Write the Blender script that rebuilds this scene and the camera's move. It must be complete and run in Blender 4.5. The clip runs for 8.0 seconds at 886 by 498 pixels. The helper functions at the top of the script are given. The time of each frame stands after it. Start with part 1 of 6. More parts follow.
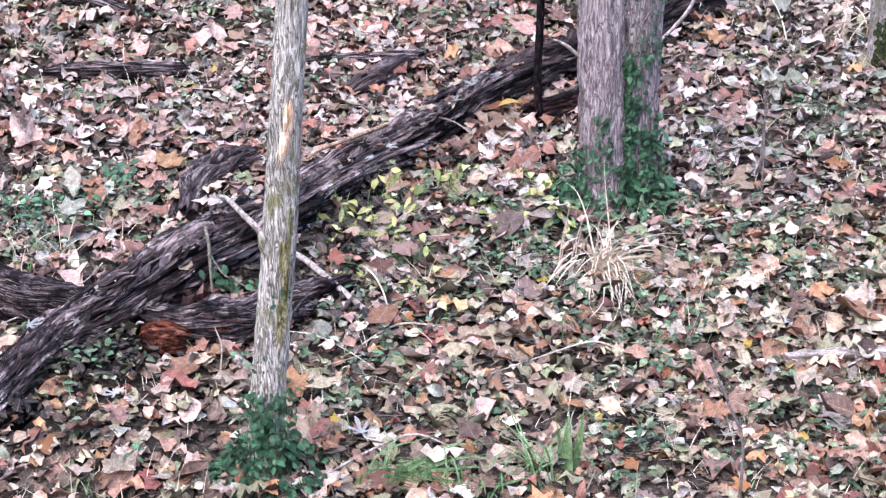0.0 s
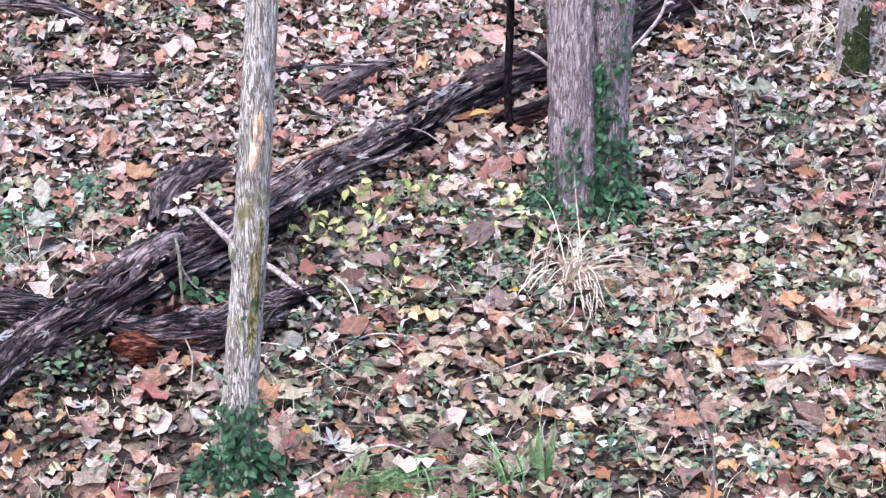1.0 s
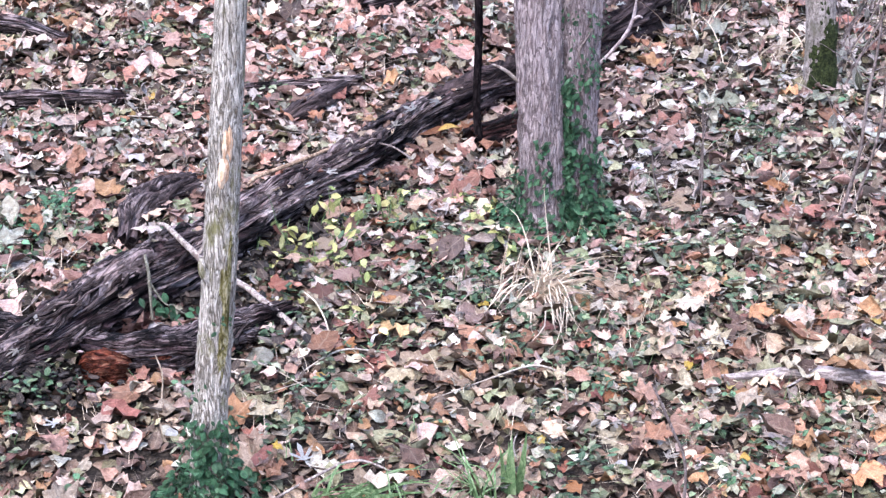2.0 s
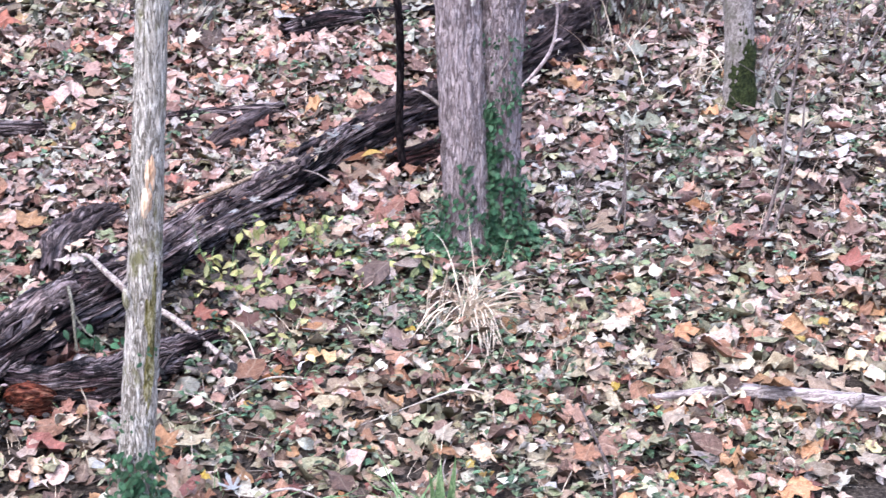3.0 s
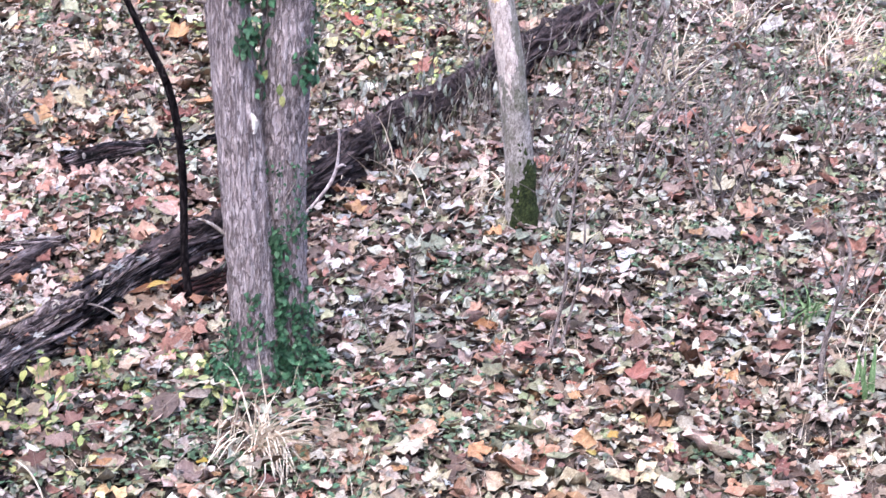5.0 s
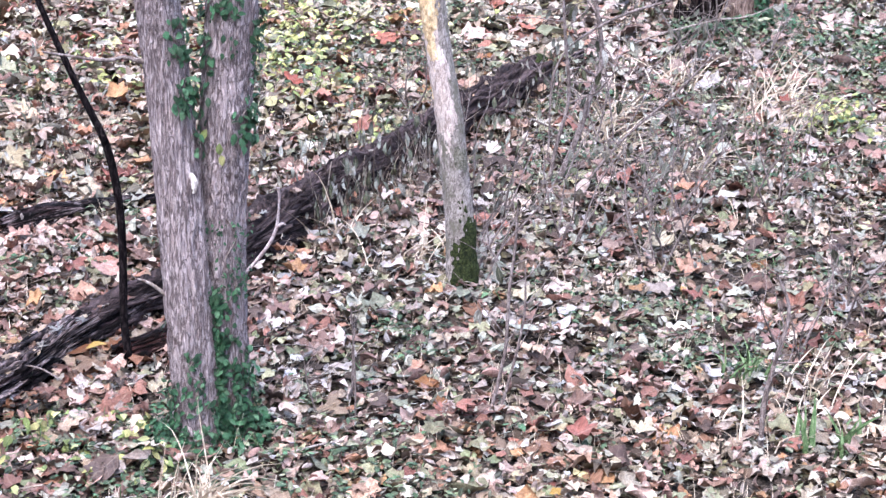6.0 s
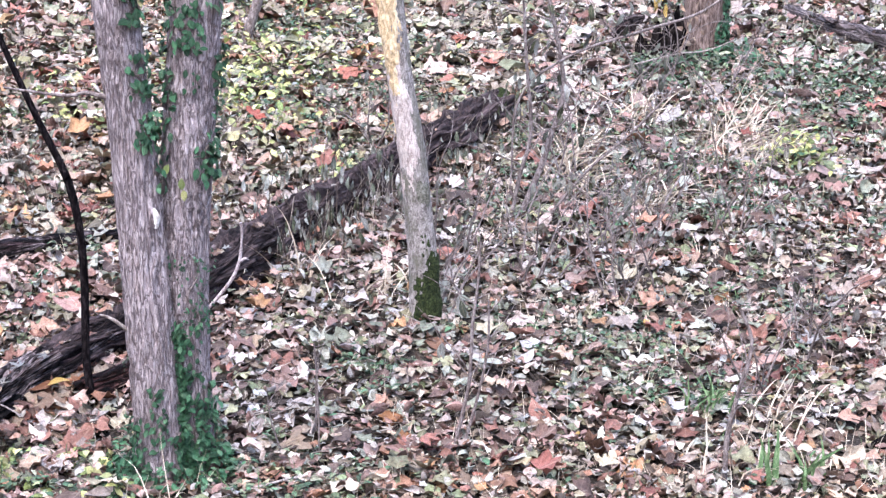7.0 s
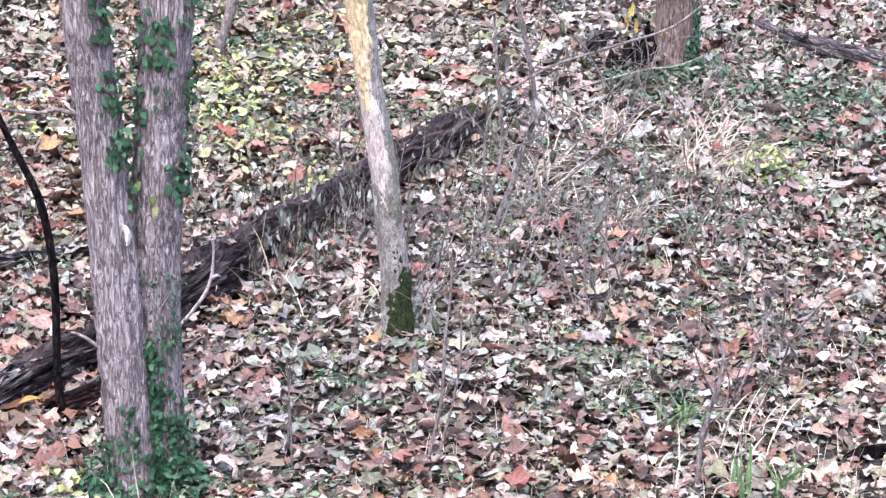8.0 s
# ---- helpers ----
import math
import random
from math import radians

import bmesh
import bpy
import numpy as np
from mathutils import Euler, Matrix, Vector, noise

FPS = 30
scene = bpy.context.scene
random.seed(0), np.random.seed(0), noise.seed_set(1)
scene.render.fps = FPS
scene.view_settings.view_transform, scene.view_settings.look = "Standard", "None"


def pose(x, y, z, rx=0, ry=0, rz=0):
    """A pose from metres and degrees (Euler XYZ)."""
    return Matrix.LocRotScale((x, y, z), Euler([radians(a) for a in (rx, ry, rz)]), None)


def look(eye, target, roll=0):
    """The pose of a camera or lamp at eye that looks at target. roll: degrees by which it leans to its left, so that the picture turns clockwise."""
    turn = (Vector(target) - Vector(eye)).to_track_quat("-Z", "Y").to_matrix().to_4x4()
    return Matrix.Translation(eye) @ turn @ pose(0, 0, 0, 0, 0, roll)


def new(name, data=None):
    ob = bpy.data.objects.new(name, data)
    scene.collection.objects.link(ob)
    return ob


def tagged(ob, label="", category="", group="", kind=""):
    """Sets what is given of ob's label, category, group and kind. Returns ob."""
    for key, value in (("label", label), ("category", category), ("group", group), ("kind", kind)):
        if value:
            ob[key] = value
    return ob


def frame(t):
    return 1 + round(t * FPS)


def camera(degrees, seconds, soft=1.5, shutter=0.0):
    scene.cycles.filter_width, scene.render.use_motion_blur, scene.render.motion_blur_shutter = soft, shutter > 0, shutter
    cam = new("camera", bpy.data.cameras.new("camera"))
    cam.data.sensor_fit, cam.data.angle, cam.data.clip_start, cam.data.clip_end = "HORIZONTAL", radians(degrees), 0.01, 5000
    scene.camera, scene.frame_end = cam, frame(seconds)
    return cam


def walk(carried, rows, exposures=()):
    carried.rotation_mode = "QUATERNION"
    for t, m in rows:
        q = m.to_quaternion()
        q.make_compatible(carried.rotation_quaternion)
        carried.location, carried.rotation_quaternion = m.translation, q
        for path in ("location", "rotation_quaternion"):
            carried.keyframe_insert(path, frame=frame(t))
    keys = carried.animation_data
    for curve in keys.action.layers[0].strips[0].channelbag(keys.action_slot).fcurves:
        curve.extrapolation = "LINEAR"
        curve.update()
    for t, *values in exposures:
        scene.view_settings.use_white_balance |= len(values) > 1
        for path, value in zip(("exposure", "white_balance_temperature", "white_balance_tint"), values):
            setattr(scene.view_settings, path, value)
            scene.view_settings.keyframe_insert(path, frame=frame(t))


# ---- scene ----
cam = camera(26.2, 8.0, soft=1.3, shutter=0.36)
EYE = 3.821
# the eye stands still and turns: seconds, then the three turns in degrees
TURNS = [
    (0.0, 66.0, 0.0, 0.0),
    (0.5, 66.123, -0.069, -0.455),
    (1.0, 66.31, -0.136, -0.898),
    (2.5, 67.074, -0.109, -2.839),
    (3.0, 67.518, -0.049, -4.356),
    (3.5, 68.206, -0.071, -6.196),
    (4.0, 69.122, -0.131, -8.081),
    (4.5, 70.201, -0.265, -9.721),
    (5.0, 71.297, -0.335, -11.049),
    (6.5, 73.655, -0.468, -13.521),
    (7.0, 74.084, -0.491, -14.033),
    (7.5, 74.384, -0.476, -14.487),
    (8.0, 74.566, -0.472, -14.912),
]
walk(cam, [(t, pose(0, 0, EYE, rx, ry, rz)) for t, rx, ry, rz in TURNS],
     exposures=[(0.0, 2.45, 6500, 14), (4.0, 2.52, 6500, 14), (8.0, 2.55, 6500, 11)])

# ---- overcast daylight ----
world = bpy.data.worlds.new("overcast_sky")
scene.world = world
world.use_nodes = True
wn = world.node_tree
sky = wn.nodes.new("ShaderNodeTexSky")
sky.sky_type = "NISHITA"
sky.sun_disc = False
sky.sun_elevation = radians(63)
sky.sun_rotation = radians(215)
sky.air_density, sky.dust_density, sky.ozone_density = 1.0, 1.2, 1.0
wn.links.new(sky.outputs["Color"], wn.nodes["Background"].inputs["Color"])
wn.nodes["Background"].inputs["Strength"].default_value = 0.15
sun = new("sun", bpy.data.lights.new("sun", "SUN"))
sun.data.energy = 0.9
sun.data.angle = radians(70)
sun.data.color = (1.0, 0.97, 0.95)
sun.matrix_world = look((-2.2, -3.2, 9), (0, 0, 1.3))


# ---- materials ----
class Nodes:
    """Short hand for a node material."""

    def __init__(self, name):
        self.mat = bpy.data.materials.new(name)
        self.mat.use_nodes = True
        self.t = self.mat.node_tree
        self.bsdf = self.t.nodes["Principled BSDF"]

    def add(self, kind, **inputs):
        n = self.t.nodes.new(kind)
        for k, v in inputs.items():
            n.inputs[k.replace("_", " ")].default_value = v
        return n

    def link(self, a, b):
        self.t.links.new(a, b)

    def coords(self, scale=(1, 1, 1), what="Object"):
        c = self.add("ShaderNodeTexCoord")
        m = self.add("ShaderNodeMapping")
        m.inputs["Scale"].default_value = scale
        self.link(c.outputs[what], m.inputs["Vector"])
        return m.outputs["Vector"]

    def noise(self, vec, scale, detail=4.0, rough=0.6, distort=0.0):
        n = self.add("ShaderNodeTexNoise", Scale=scale, Detail=detail, Roughness=rough, Distortion=distort)
        self.link(vec, n.inputs["Vector"])
        return n.outputs["Fac"]

    def ramp(self, fac, stops, mode="LINEAR"):
        n = self.add("ShaderNodeValToRGB")
        r = n.color_ramp
        r.interpolation = mode
        while len(r.elements) < len(stops):
            r.elements.new(0.5)
        for e, (p, c) in zip(r.elements, stops):
            e.position, e.color = p, (*c, 1)
        self.link(fac, n.inputs["Fac"])
        return n.outputs["Color"]

    def mix(self, fac, a, b, mode="MIX"):
        n = self.t.nodes.new("ShaderNodeMix")
        n.data_type, n.blend_type = "RGBA", mode
        for s, v in ((n.inputs[0], fac), (n.inputs[6], a), (n.inputs[7], b)):
            if isinstance(v, (int, float)):
                s.default_value = v
            elif isinstance(v, tuple):
                s.default_value = (*v, 1)
            else:
                self.link(v, s)
        return n.outputs[2]

    def maths(self, op, a, b=0.0, c=0.0):
        n = self.t.nodes.new("ShaderNodeMath")
        n.operation = op
        for s, v in zip(n.inputs, (a, b, c)):
            if isinstance(v, (int, float)):
                s.default_value = v
            else:
                self.link(v, s)
        return n.outputs[0]

    def bump(self, height, strength, distance):
        n = self.add("ShaderNodeBump", Strength=strength, Distance=distance)
        self.link(height, n.inputs["Height"])
        self.link(n.outputs["Normal"], self.bsdf.inputs["Normal"])

    def done(self, colour, rough=0.8, spec=0.3):
        if isinstance(colour, tuple):
            self.bsdf.inputs["Base Color"].default_value = (*colour, 1)
        else:
            self.link(colour, self.bsdf.inputs["Base Color"])
        if isinstance(rough, (int, float)):
            self.bsdf.inputs["Roughness"].default_value = rough
        else:
            self.link(rough, self.bsdf.inputs["Roughness"])
        self.bsdf.inputs["Specular IOR Level"].default_value = spec
        return self.mat


def grey(v):
    return (v, v, v)


def leaf_material(name, colours, single=False, vein=0.12, rough=0.62, spots=0.5):
    """Dead or living leaf: one colour of the set for each leaf, veins along the leaf, blotches."""
    n = Nodes(name)
    if single:
        rnd = n.add("ShaderNodeObjectInfo").outputs["Random"]
    else:
        rnd = n.add("ShaderNodeNewGeometry").outputs["Random Per Island"]
    k = len(colours)
    base = n.ramp(rnd, [(i / k, c) for i, c in enumerate(colours)], "CONSTANT")
    other = n.maths("FRACT", n.maths("MULTIPLY", rnd, 37.7))
    base = n.mix(1.0, base, n.ramp(other, [(0, grey(0.52)), (1, grey(1.22))]), "MULTIPLY")
    vec = n.coords(what="Object")
    blotch = n.noise(vec, 38.0, 3.0, 0.65)
    base = n.mix(1.0, base, n.ramp(blotch, [(0.3, (0.55, 0.47, 0.42)), (0.62, (1.12, 1.1, 1.08))]), "MULTIPLY")
    fine = n.noise(vec, 210.0, 2.0, 0.6)
    base = n.mix(spots, base, n.ramp(fine, [(0.35, (0.6, 0.55, 0.5)), (0.6, (1.1, 1.1, 1.1))]), "MULTIPLY")
    uv = n.add("ShaderNodeTexCoord").outputs["UV"]
    sep = n.add("ShaderNodeSeparateXYZ")
    n.link(uv, sep.inputs[0])
    u, v = sep.outputs[0], sep.outputs[1]
    au = n.maths("ABSOLUTE", u)
    mid = n.maths("LESS_THAN", au, 0.018)
    side = n.maths("FRACT", n.maths("MULTIPLY", n.maths("SUBTRACT", v, n.maths("MULTIPLY", au, 0.9)), 6.0))
    side = n.maths("LESS_THAN", side, 0.12)
    line = n.maths("MULTIPLY", n.maths("MAXIMUM", mid, n.maths("MULTIPLY", side, 0.6)), vein)
    base = n.mix(line, base, (0.7, 0.6, 0.46))
    crease = n.maths("ABSOLUTE", n.maths("SUBTRACT", n.noise(vec, 85.0, 2.0, 0.5, 0.6), 0.5))
    base = n.mix(0.55, base, n.ramp(crease, [(0.0, grey(0.62)), (0.10, grey(1.06)), (0.25, grey(1.16))]), "MULTIPLY")
    n.bump(n.maths("ADD", n.maths("MULTIPLY", fine, 0.5), n.maths("ADD", n.maths("MULTIPLY", crease, 4.0), line)), 0.7, 0.006)
    return n.done(base, n.ramp(blotch, [(0.2, grey(rough - 0.15)), (0.8, grey(rough + 0.2))]), 0.35)


TAN = [(0.495, 0.374, 0.292), (0.554, 0.424, 0.324), (0.564, 0.434, 0.378), (0.415, 0.222, 0.151), (0.297, 0.151, 0.0972), (0.633, 0.556, 0.464), (0.356, 0.293, 0.238), (0.436, 0.263, 0.205),
       (0.148, 0.0909, 0.0756), (0.594, 0.444, 0.41), (0.376, 0.323, 0.227), (0.198, 0.121, 0.103), (0.514, 0.465, 0.356), (0.267, 0.263, 0.173), (0.495, 0.283, 0.151), (0.257, 0.101, 0.0864)]
DULL = [(0.216, 0.167, 0.128), (0.361, 0.29, 0.234), (0.476, 0.398, 0.327), (0.159, 0.116, 0.0922), (0.606, 0.521, 0.447), (0.302, 0.275, 0.17),
        (0.39, 0.26, 0.206), (0.123, 0.0897, 0.0738), (0.75, 0.666, 0.582), (0.317, 0.318, 0.206), (0.8, 0.796, 0.709), (0.259, 0.188, 0.156), (0.245, 0.29, 0.17), (0.433, 0.434, 0.284)]
BRIGHT = [(0.475, 0.252, 0.137), (0.342, 0.126, 0.0893), (0.503, 0.336, 0.263), (0.228, 0.0788, 0.0683), (0.532, 0.43, 0.389), (0.408, 0.263, 0.221), (0.627, 0.609, 0.546),
          (0.294, 0.158, 0.116), (0.494, 0.378, 0.336), (0.532, 0.367, 0.2), (0.38, 0.168, 0.137), (0.589, 0.504, 0.357)]
PALE = [(0.50, 0.475, 0.45), (0.44, 0.43, 0.42), (0.54, 0.50, 0.46), (0.46, 0.48, 0.50), (0.52, 0.45, 0.40), (0.42, 0.385, 0.35)]
YELLOW = [(0.72, 0.51, 0.10), (0.68, 0.46, 0.13), (0.74, 0.58, 0.18), (0.62, 0.40, 0.12)]
GREEN = [(0.055, 0.105, 0.055), (0.085, 0.155, 0.085), (0.14, 0.215, 0.115), (0.04, 0.075, 0.04), (0.22, 0.29, 0.17), (0.32, 0.36, 0.25), (0.10, 0.135, 0.075), (0.08, 0.19, 0.10),
         (0.065, 0.14, 0.085), (0.40, 0.42, 0.32), (0.12, 0.25, 0.14)]
LIME = [(0.59, 0.621, 0.228), (0.745, 0.761, 0.329), (0.373, 0.465, 0.165), (0.864, 0.838, 0.392), (0.265, 0.357, 0.127), (0.652, 0.714, 0.354)]
SAGE = [(0.20, 0.235, 0.20), (0.31, 0.345, 0.32), (0.14, 0.17, 0.125), (0.40, 0.43, 0.41), (0.11, 0.13, 0.075), (0.30, 0.29, 0.26), (0.48, 0.49, 0.48)]
IVY = [(0.039, 0.14, 0.0715), (0.065, 0.205, 0.104), (0.0286, 0.104, 0.0546), (0.101, 0.273, 0.146), (0.0546, 0.176, 0.0884), (0.15, 0.325, 0.189)]

M_TAN = leaf_material("tan_leaf", TAN)
ROSE = [(0.529, 0.384, 0.352), (0.605, 0.499, 0.476), (0.548, 0.394, 0.372), (0.378, 0.23, 0.207), (0.265, 0.163, 0.15), (0.605, 0.547, 0.539), (0.349, 0.346, 0.3), (0.435, 0.269, 0.238),
        (0.132, 0.0912, 0.0828), (0.519, 0.442, 0.425), (0.416, 0.442, 0.394), (0.199, 0.134, 0.125), (0.567, 0.547, 0.57), (0.254, 0.278, 0.218), (0.322, 0.154, 0.125), (0.567, 0.48, 0.456)]
CREAM = [(0.505, 0.466, 0.407), (0.578, 0.536, 0.484), (0.433, 0.398, 0.329), (0.325, 0.329, 0.234), (0.271, 0.234, 0.181), (0.596, 0.553, 0.519), (0.271, 0.294, 0.199), (0.469, 0.32, 0.259),
         (0.199, 0.164, 0.13), (0.505, 0.432, 0.38), (0.379, 0.398, 0.285), (0.253, 0.217, 0.164), (0.523, 0.519, 0.466), (0.379, 0.199, 0.139), (0.433, 0.407, 0.234), (0.56, 0.484, 0.432)]
M_CREAM = leaf_material("cream_grey_leaf", CREAM)
M_ROSE = leaf_material("rose_grey_leaf", ROSE)
M_FADED = leaf_material("faded_lobed_leaf", ROSE + [(0.50, 0.27, 0.19), (0.40, 0.17, 0.14), (0.48, 0.42, 0.40), (0.58, 0.47, 0.42)])
M_BRIGHT = leaf_material("orange_pink_leaf", BRIGHT + TAN)
M_PINK = leaf_material("pink_beige_leaf", [(0.519, 0.364, 0.326), (0.598, 0.478, 0.454), (0.439, 0.26, 0.221), (0.359, 0.177, 0.14), (0.549, 0.354, 0.314), (0.658, 0.562, 0.535), (0.27, 0.135, 0.111), (0.499, 0.25, 0.163), (0.199, 0.114, 0.105)])
M_RUSSET = leaf_material("russet_leaf", ROSE[:8] + [(0.56, 0.40, 0.37), (0.62, 0.49, 0.45), (0.46, 0.28, 0.23), (0.38, 0.19, 0.15), (0.60, 0.40, 0.35), (0.25, 0.13, 0.11)])
M_MOULD = leaf_material("mouldering_leaf", [(0.0945, 0.0609, 0.0468), (0.173, 0.111, 0.0851), (0.266, 0.177, 0.133), (0.0574, 0.0386, 0.0327), (0.362, 0.251, 0.193), (0.135, 0.0921, 0.0637), (0.191, 0.168, 0.0964), (0.0759, 0.0505, 0.0425)])
# near black, so that these leaf pieces pass for shade
M_SHADE_LEAF = leaf_material("black_shade_leaf", [(0.018, 0.012, 0.012), (0.035, 0.024, 0.022), (0.011, 0.008, 0.009), (0.06, 0.042, 0.036), (0.025, 0.018, 0.018)])
M_DULL = leaf_material("brown_leaf", DULL)
M_PALE = leaf_material("silver_leaf", PALE, vein=0.1, spots=0.2)
M_GREEN = leaf_material("groundcover_leaf", GREEN, vein=0.15, rough=0.5)
M_TAN1 = leaf_material("tan_dead_leaf", TAN, True)
M_PALE1 = leaf_material("silver_dead_leaf", PALE, True, vein=0.1, spots=0.2)
M_YELLOW1 = leaf_material("yellow_dead_leaf", YELLOW, True, vein=0.15)
M_LIME1 = leaf_material("lime_leaf", LIME, True, vein=0.15, rough=0.5)
M_LIME = leaf_material("lime_herb_leaf", LIME, vein=0.15, rough=0.5)
M_SAGE1 = leaf_material("grey_green_leaf", SAGE, True, vein=0.2)
M_IVY_LOW = leaf_material("clover_leaf", IVY, vein=0.12, rough=0.5, spots=0.25)
M_SAGE = leaf_material("weed_leaf", SAGE, vein=0.2)
M_IVY1 = leaf_material("ivy_leaf", IVY, True, vein=0.10, rough=0.42, spots=0.25)


def soil_material():
    n = Nodes("damp_soil")
    v = n.coords()
    a, b = n.noise(v, 2.3, 5.0), n.noise(v, 60.0, 6.0, 0.7)
    c = n.ramp(b, [(0.36, (0.012, 0.009, 0.008)), (0.5, (0.045, 0.034, 0.028)), (0.66, (0.15, 0.12, 0.10))])
    c = n.mix(1.0, c, n.ramp(a, [(0.3, grey(0.6)), (0.7, grey(1.2))]), "MULTIPLY")
    n.bump(b, 0.9, 0.02)
    return n.done(c, 0.9, 0.2)


def bark_material(name, dark, mid, light, stretch=(46, 46, 7), fine=150.0, lichen=None, amount=0.6, distance=0.012, rough=0.85, spec=0.2):
    """Bark with furrows along z, lighter ridge tops and an optional patchy growth."""
    n = Nodes(name)
    long = n.coords(stretch)
    plain = n.coords()
    f = n.noise(long, 1.0, 8.0, 0.7, 0.9)
    g = n.noise(plain, fine, 3.0, 0.6)
    big = n.noise(plain, 5.0, 3.0, 0.6)
    c = n.ramp(f, [(0.41, dark), (0.5, mid), (0.60, light)])
    c = n.mix(1.0, c, n.ramp(g, [(0.3, grey(0.7)), (0.7, grey(1.2))]), "MULTIPLY")
    c = n.mix(1.0, c, n.ramp(big, [(0.3, grey(0.75)), (0.7, grey(1.15))]), "MULTIPLY")
    if lichen:
        patch = n.noise(n.coords((1, 1, 0.45)), 13.0, 4.0, 0.7)
        c = n.mix(n.ramp(patch, [(amount - 0.06, grey(0)), (amount + 0.08, grey(0.85))]), c, lichen)
    n.bump(n.maths("ADD", f, n.maths("MULTIPLY", g, 0.35)), 0.9, distance)
    return n.done(c, rough, spec)


def log_material(name, dark, mid, light, along=5.0, across=75.0, amount=0.56, wet=True):
    """Weathered wet wood (UV: around, along): short cracked plates, fibres between them, worn pale edges."""
    n = Nodes(name)
    plain = n.coords()
    f = n.noise(n.coords((across, along, 1), "UV"), 1.0, 7.0, 0.70, 0.5)
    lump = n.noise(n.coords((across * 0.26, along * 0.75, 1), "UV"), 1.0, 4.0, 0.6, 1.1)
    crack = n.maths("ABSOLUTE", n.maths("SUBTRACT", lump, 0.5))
    g = n.noise(plain, 60.0, 5.0, 0.7)
    big = n.noise(plain, 6.0, 4.0, 0.65)
    # random worn patches, their pale colour also standing for wet highlights
    worn = n.mix(1.0, n.ramp(big, [(amount - 0.03, grey(0.0)), (amount + 0.06, grey(0.9))]), n.ramp(f, [(0.44, grey(0.0)), (0.56, grey(1))]), "MULTIPLY")
    wood = n.ramp(f, [(0.38, dark), (0.5, mid), (0.66, tuple(0.82 * a + 0.18 * b for a, b in zip(mid, light)))])
    # random damp tone; its dark end also paints in the shade of hollows
    damp = n.noise(plain, 5.5, 4.0, 0.7, 0.6)
    wood = n.mix(1.0, wood, n.ramp(damp, [(0.38, (0.20, 0.18, 0.22) if wet else (0.75, 0.72, 0.74)), (0.60, (1.6, 1.44, 1.44) if wet else (1.1, 1.08, 1.08))]), "MULTIPLY")
    # cracks between the plates, the shade inside them put into the colour
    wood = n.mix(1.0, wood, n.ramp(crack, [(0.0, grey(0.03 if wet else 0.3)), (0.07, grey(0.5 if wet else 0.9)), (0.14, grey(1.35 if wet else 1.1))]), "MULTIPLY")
    pale = n.mix(1.0, n.ramp(f, [(0.42, mid), (0.60, light)]), n.ramp(crack, [(0.0, grey(0.25)), (0.04, grey(1.0))]), "MULTIPLY")
    c = n.mix(worn, wood, pale)
    c = n.mix(1.0, c, n.ramp(g, [(0.3, grey(0.6)), (0.7, grey(1.3))]), "MULTIPLY")
    n.bump(n.maths("ADD", n.maths("MULTIPLY", n.maths("MINIMUM", crack, 0.12), 9.0), n.maths("ADD", f, n.maths("MULTIPLY", g, 0.6))), 1.0, 0.03)
    return n.done(c, n.ramp(big, [(0.3, grey(0.50)), (0.7, grey(0.9))]), 0.14)


def furrow_material(name, dark, mid, light, stretch, lichen=None, amount=0.6, gap=0.05, distance=0.02):
    """Bark broken into upright flakes: dark wandering furrows between paler ridge tops."""
    n = Nodes(name)
    plain = n.coords()
    a = n.noise(n.coords(stretch), 1.0, 4.0, 0.55, 0.9)
    ridge = n.maths("ABSOLUTE", n.maths("SUBTRACT", a, 0.5))
    flake = n.noise(n.coords(tuple(2.3 * k for k in stretch)), 1.0, 4.0, 0.65, 0.5)
    g = n.noise(plain, 240.0, 3.0, 0.6)
    big = n.noise(plain, 6.0, 3.0, 0.6)
    c = n.ramp(flake, [(0.36, tuple(0.5 * (p + q) for p, q in zip(dark, mid))), (0.5, mid), (0.62, light)])
    c = n.mix(n.ramp(ridge, [(0.0, grey(1)), (gap, grey(0.55)), (2.2 * gap, grey(0))]), c, dark)
    c = n.mix(1.0, c, n.ramp(g, [(0.3, grey(0.75)), (0.7, grey(1.2))]), "MULTIPLY")
    c = n.mix(1.0, c, n.ramp(big, [(0.3, grey(0.80)), (0.7, grey(1.15))]), "MULTIPLY")
    if lichen:
        patch = n.noise(n.coords((1, 1, 0.45)), 13.0, 4.0, 0.7)
        c = n.mix(n.ramp(patch, [(amount - 0.06, grey(0)), (amount + 0.08, grey(0.85))]), c, lichen)
    n.bump(n.maths("ADD", n.maths("MULTIPLY", n.maths("MINIMUM", ridge, 2.5 * gap), 5.0), n.maths("ADD", n.maths("MULTIPLY", flake, 0.8), n.maths("MULTIPLY", g, 0.2))), 1.0, distance)
    return n.done(c, 0.85, 0.2)


def blocker_material():
    # brown and green mottling for the unseen ring that blocks low sky
    n = Nodes("sky_blocker")
    v = n.coords((1, 1, 0.35))
    a, b = n.noise(v, 0.35, 5.0, 0.65), n.noise(v, 2.2, 6.0, 0.7)
    c = n.ramp(b, [(0.35, (0.03, 0.026, 0.02)), (0.5, (0.10, 0.085, 0.06)), (0.65, (0.19, 0.15, 0.10))])
    c = n.mix(1.0, c, n.ramp(a, [(0.35, (0.7, 0.8, 0.6)), (0.65, (1.2, 1.05, 0.9))]), "MULTIPLY")
    n.bump(b, 1.0, 0.6)
    return n.done(c, 0.95, 0.1)


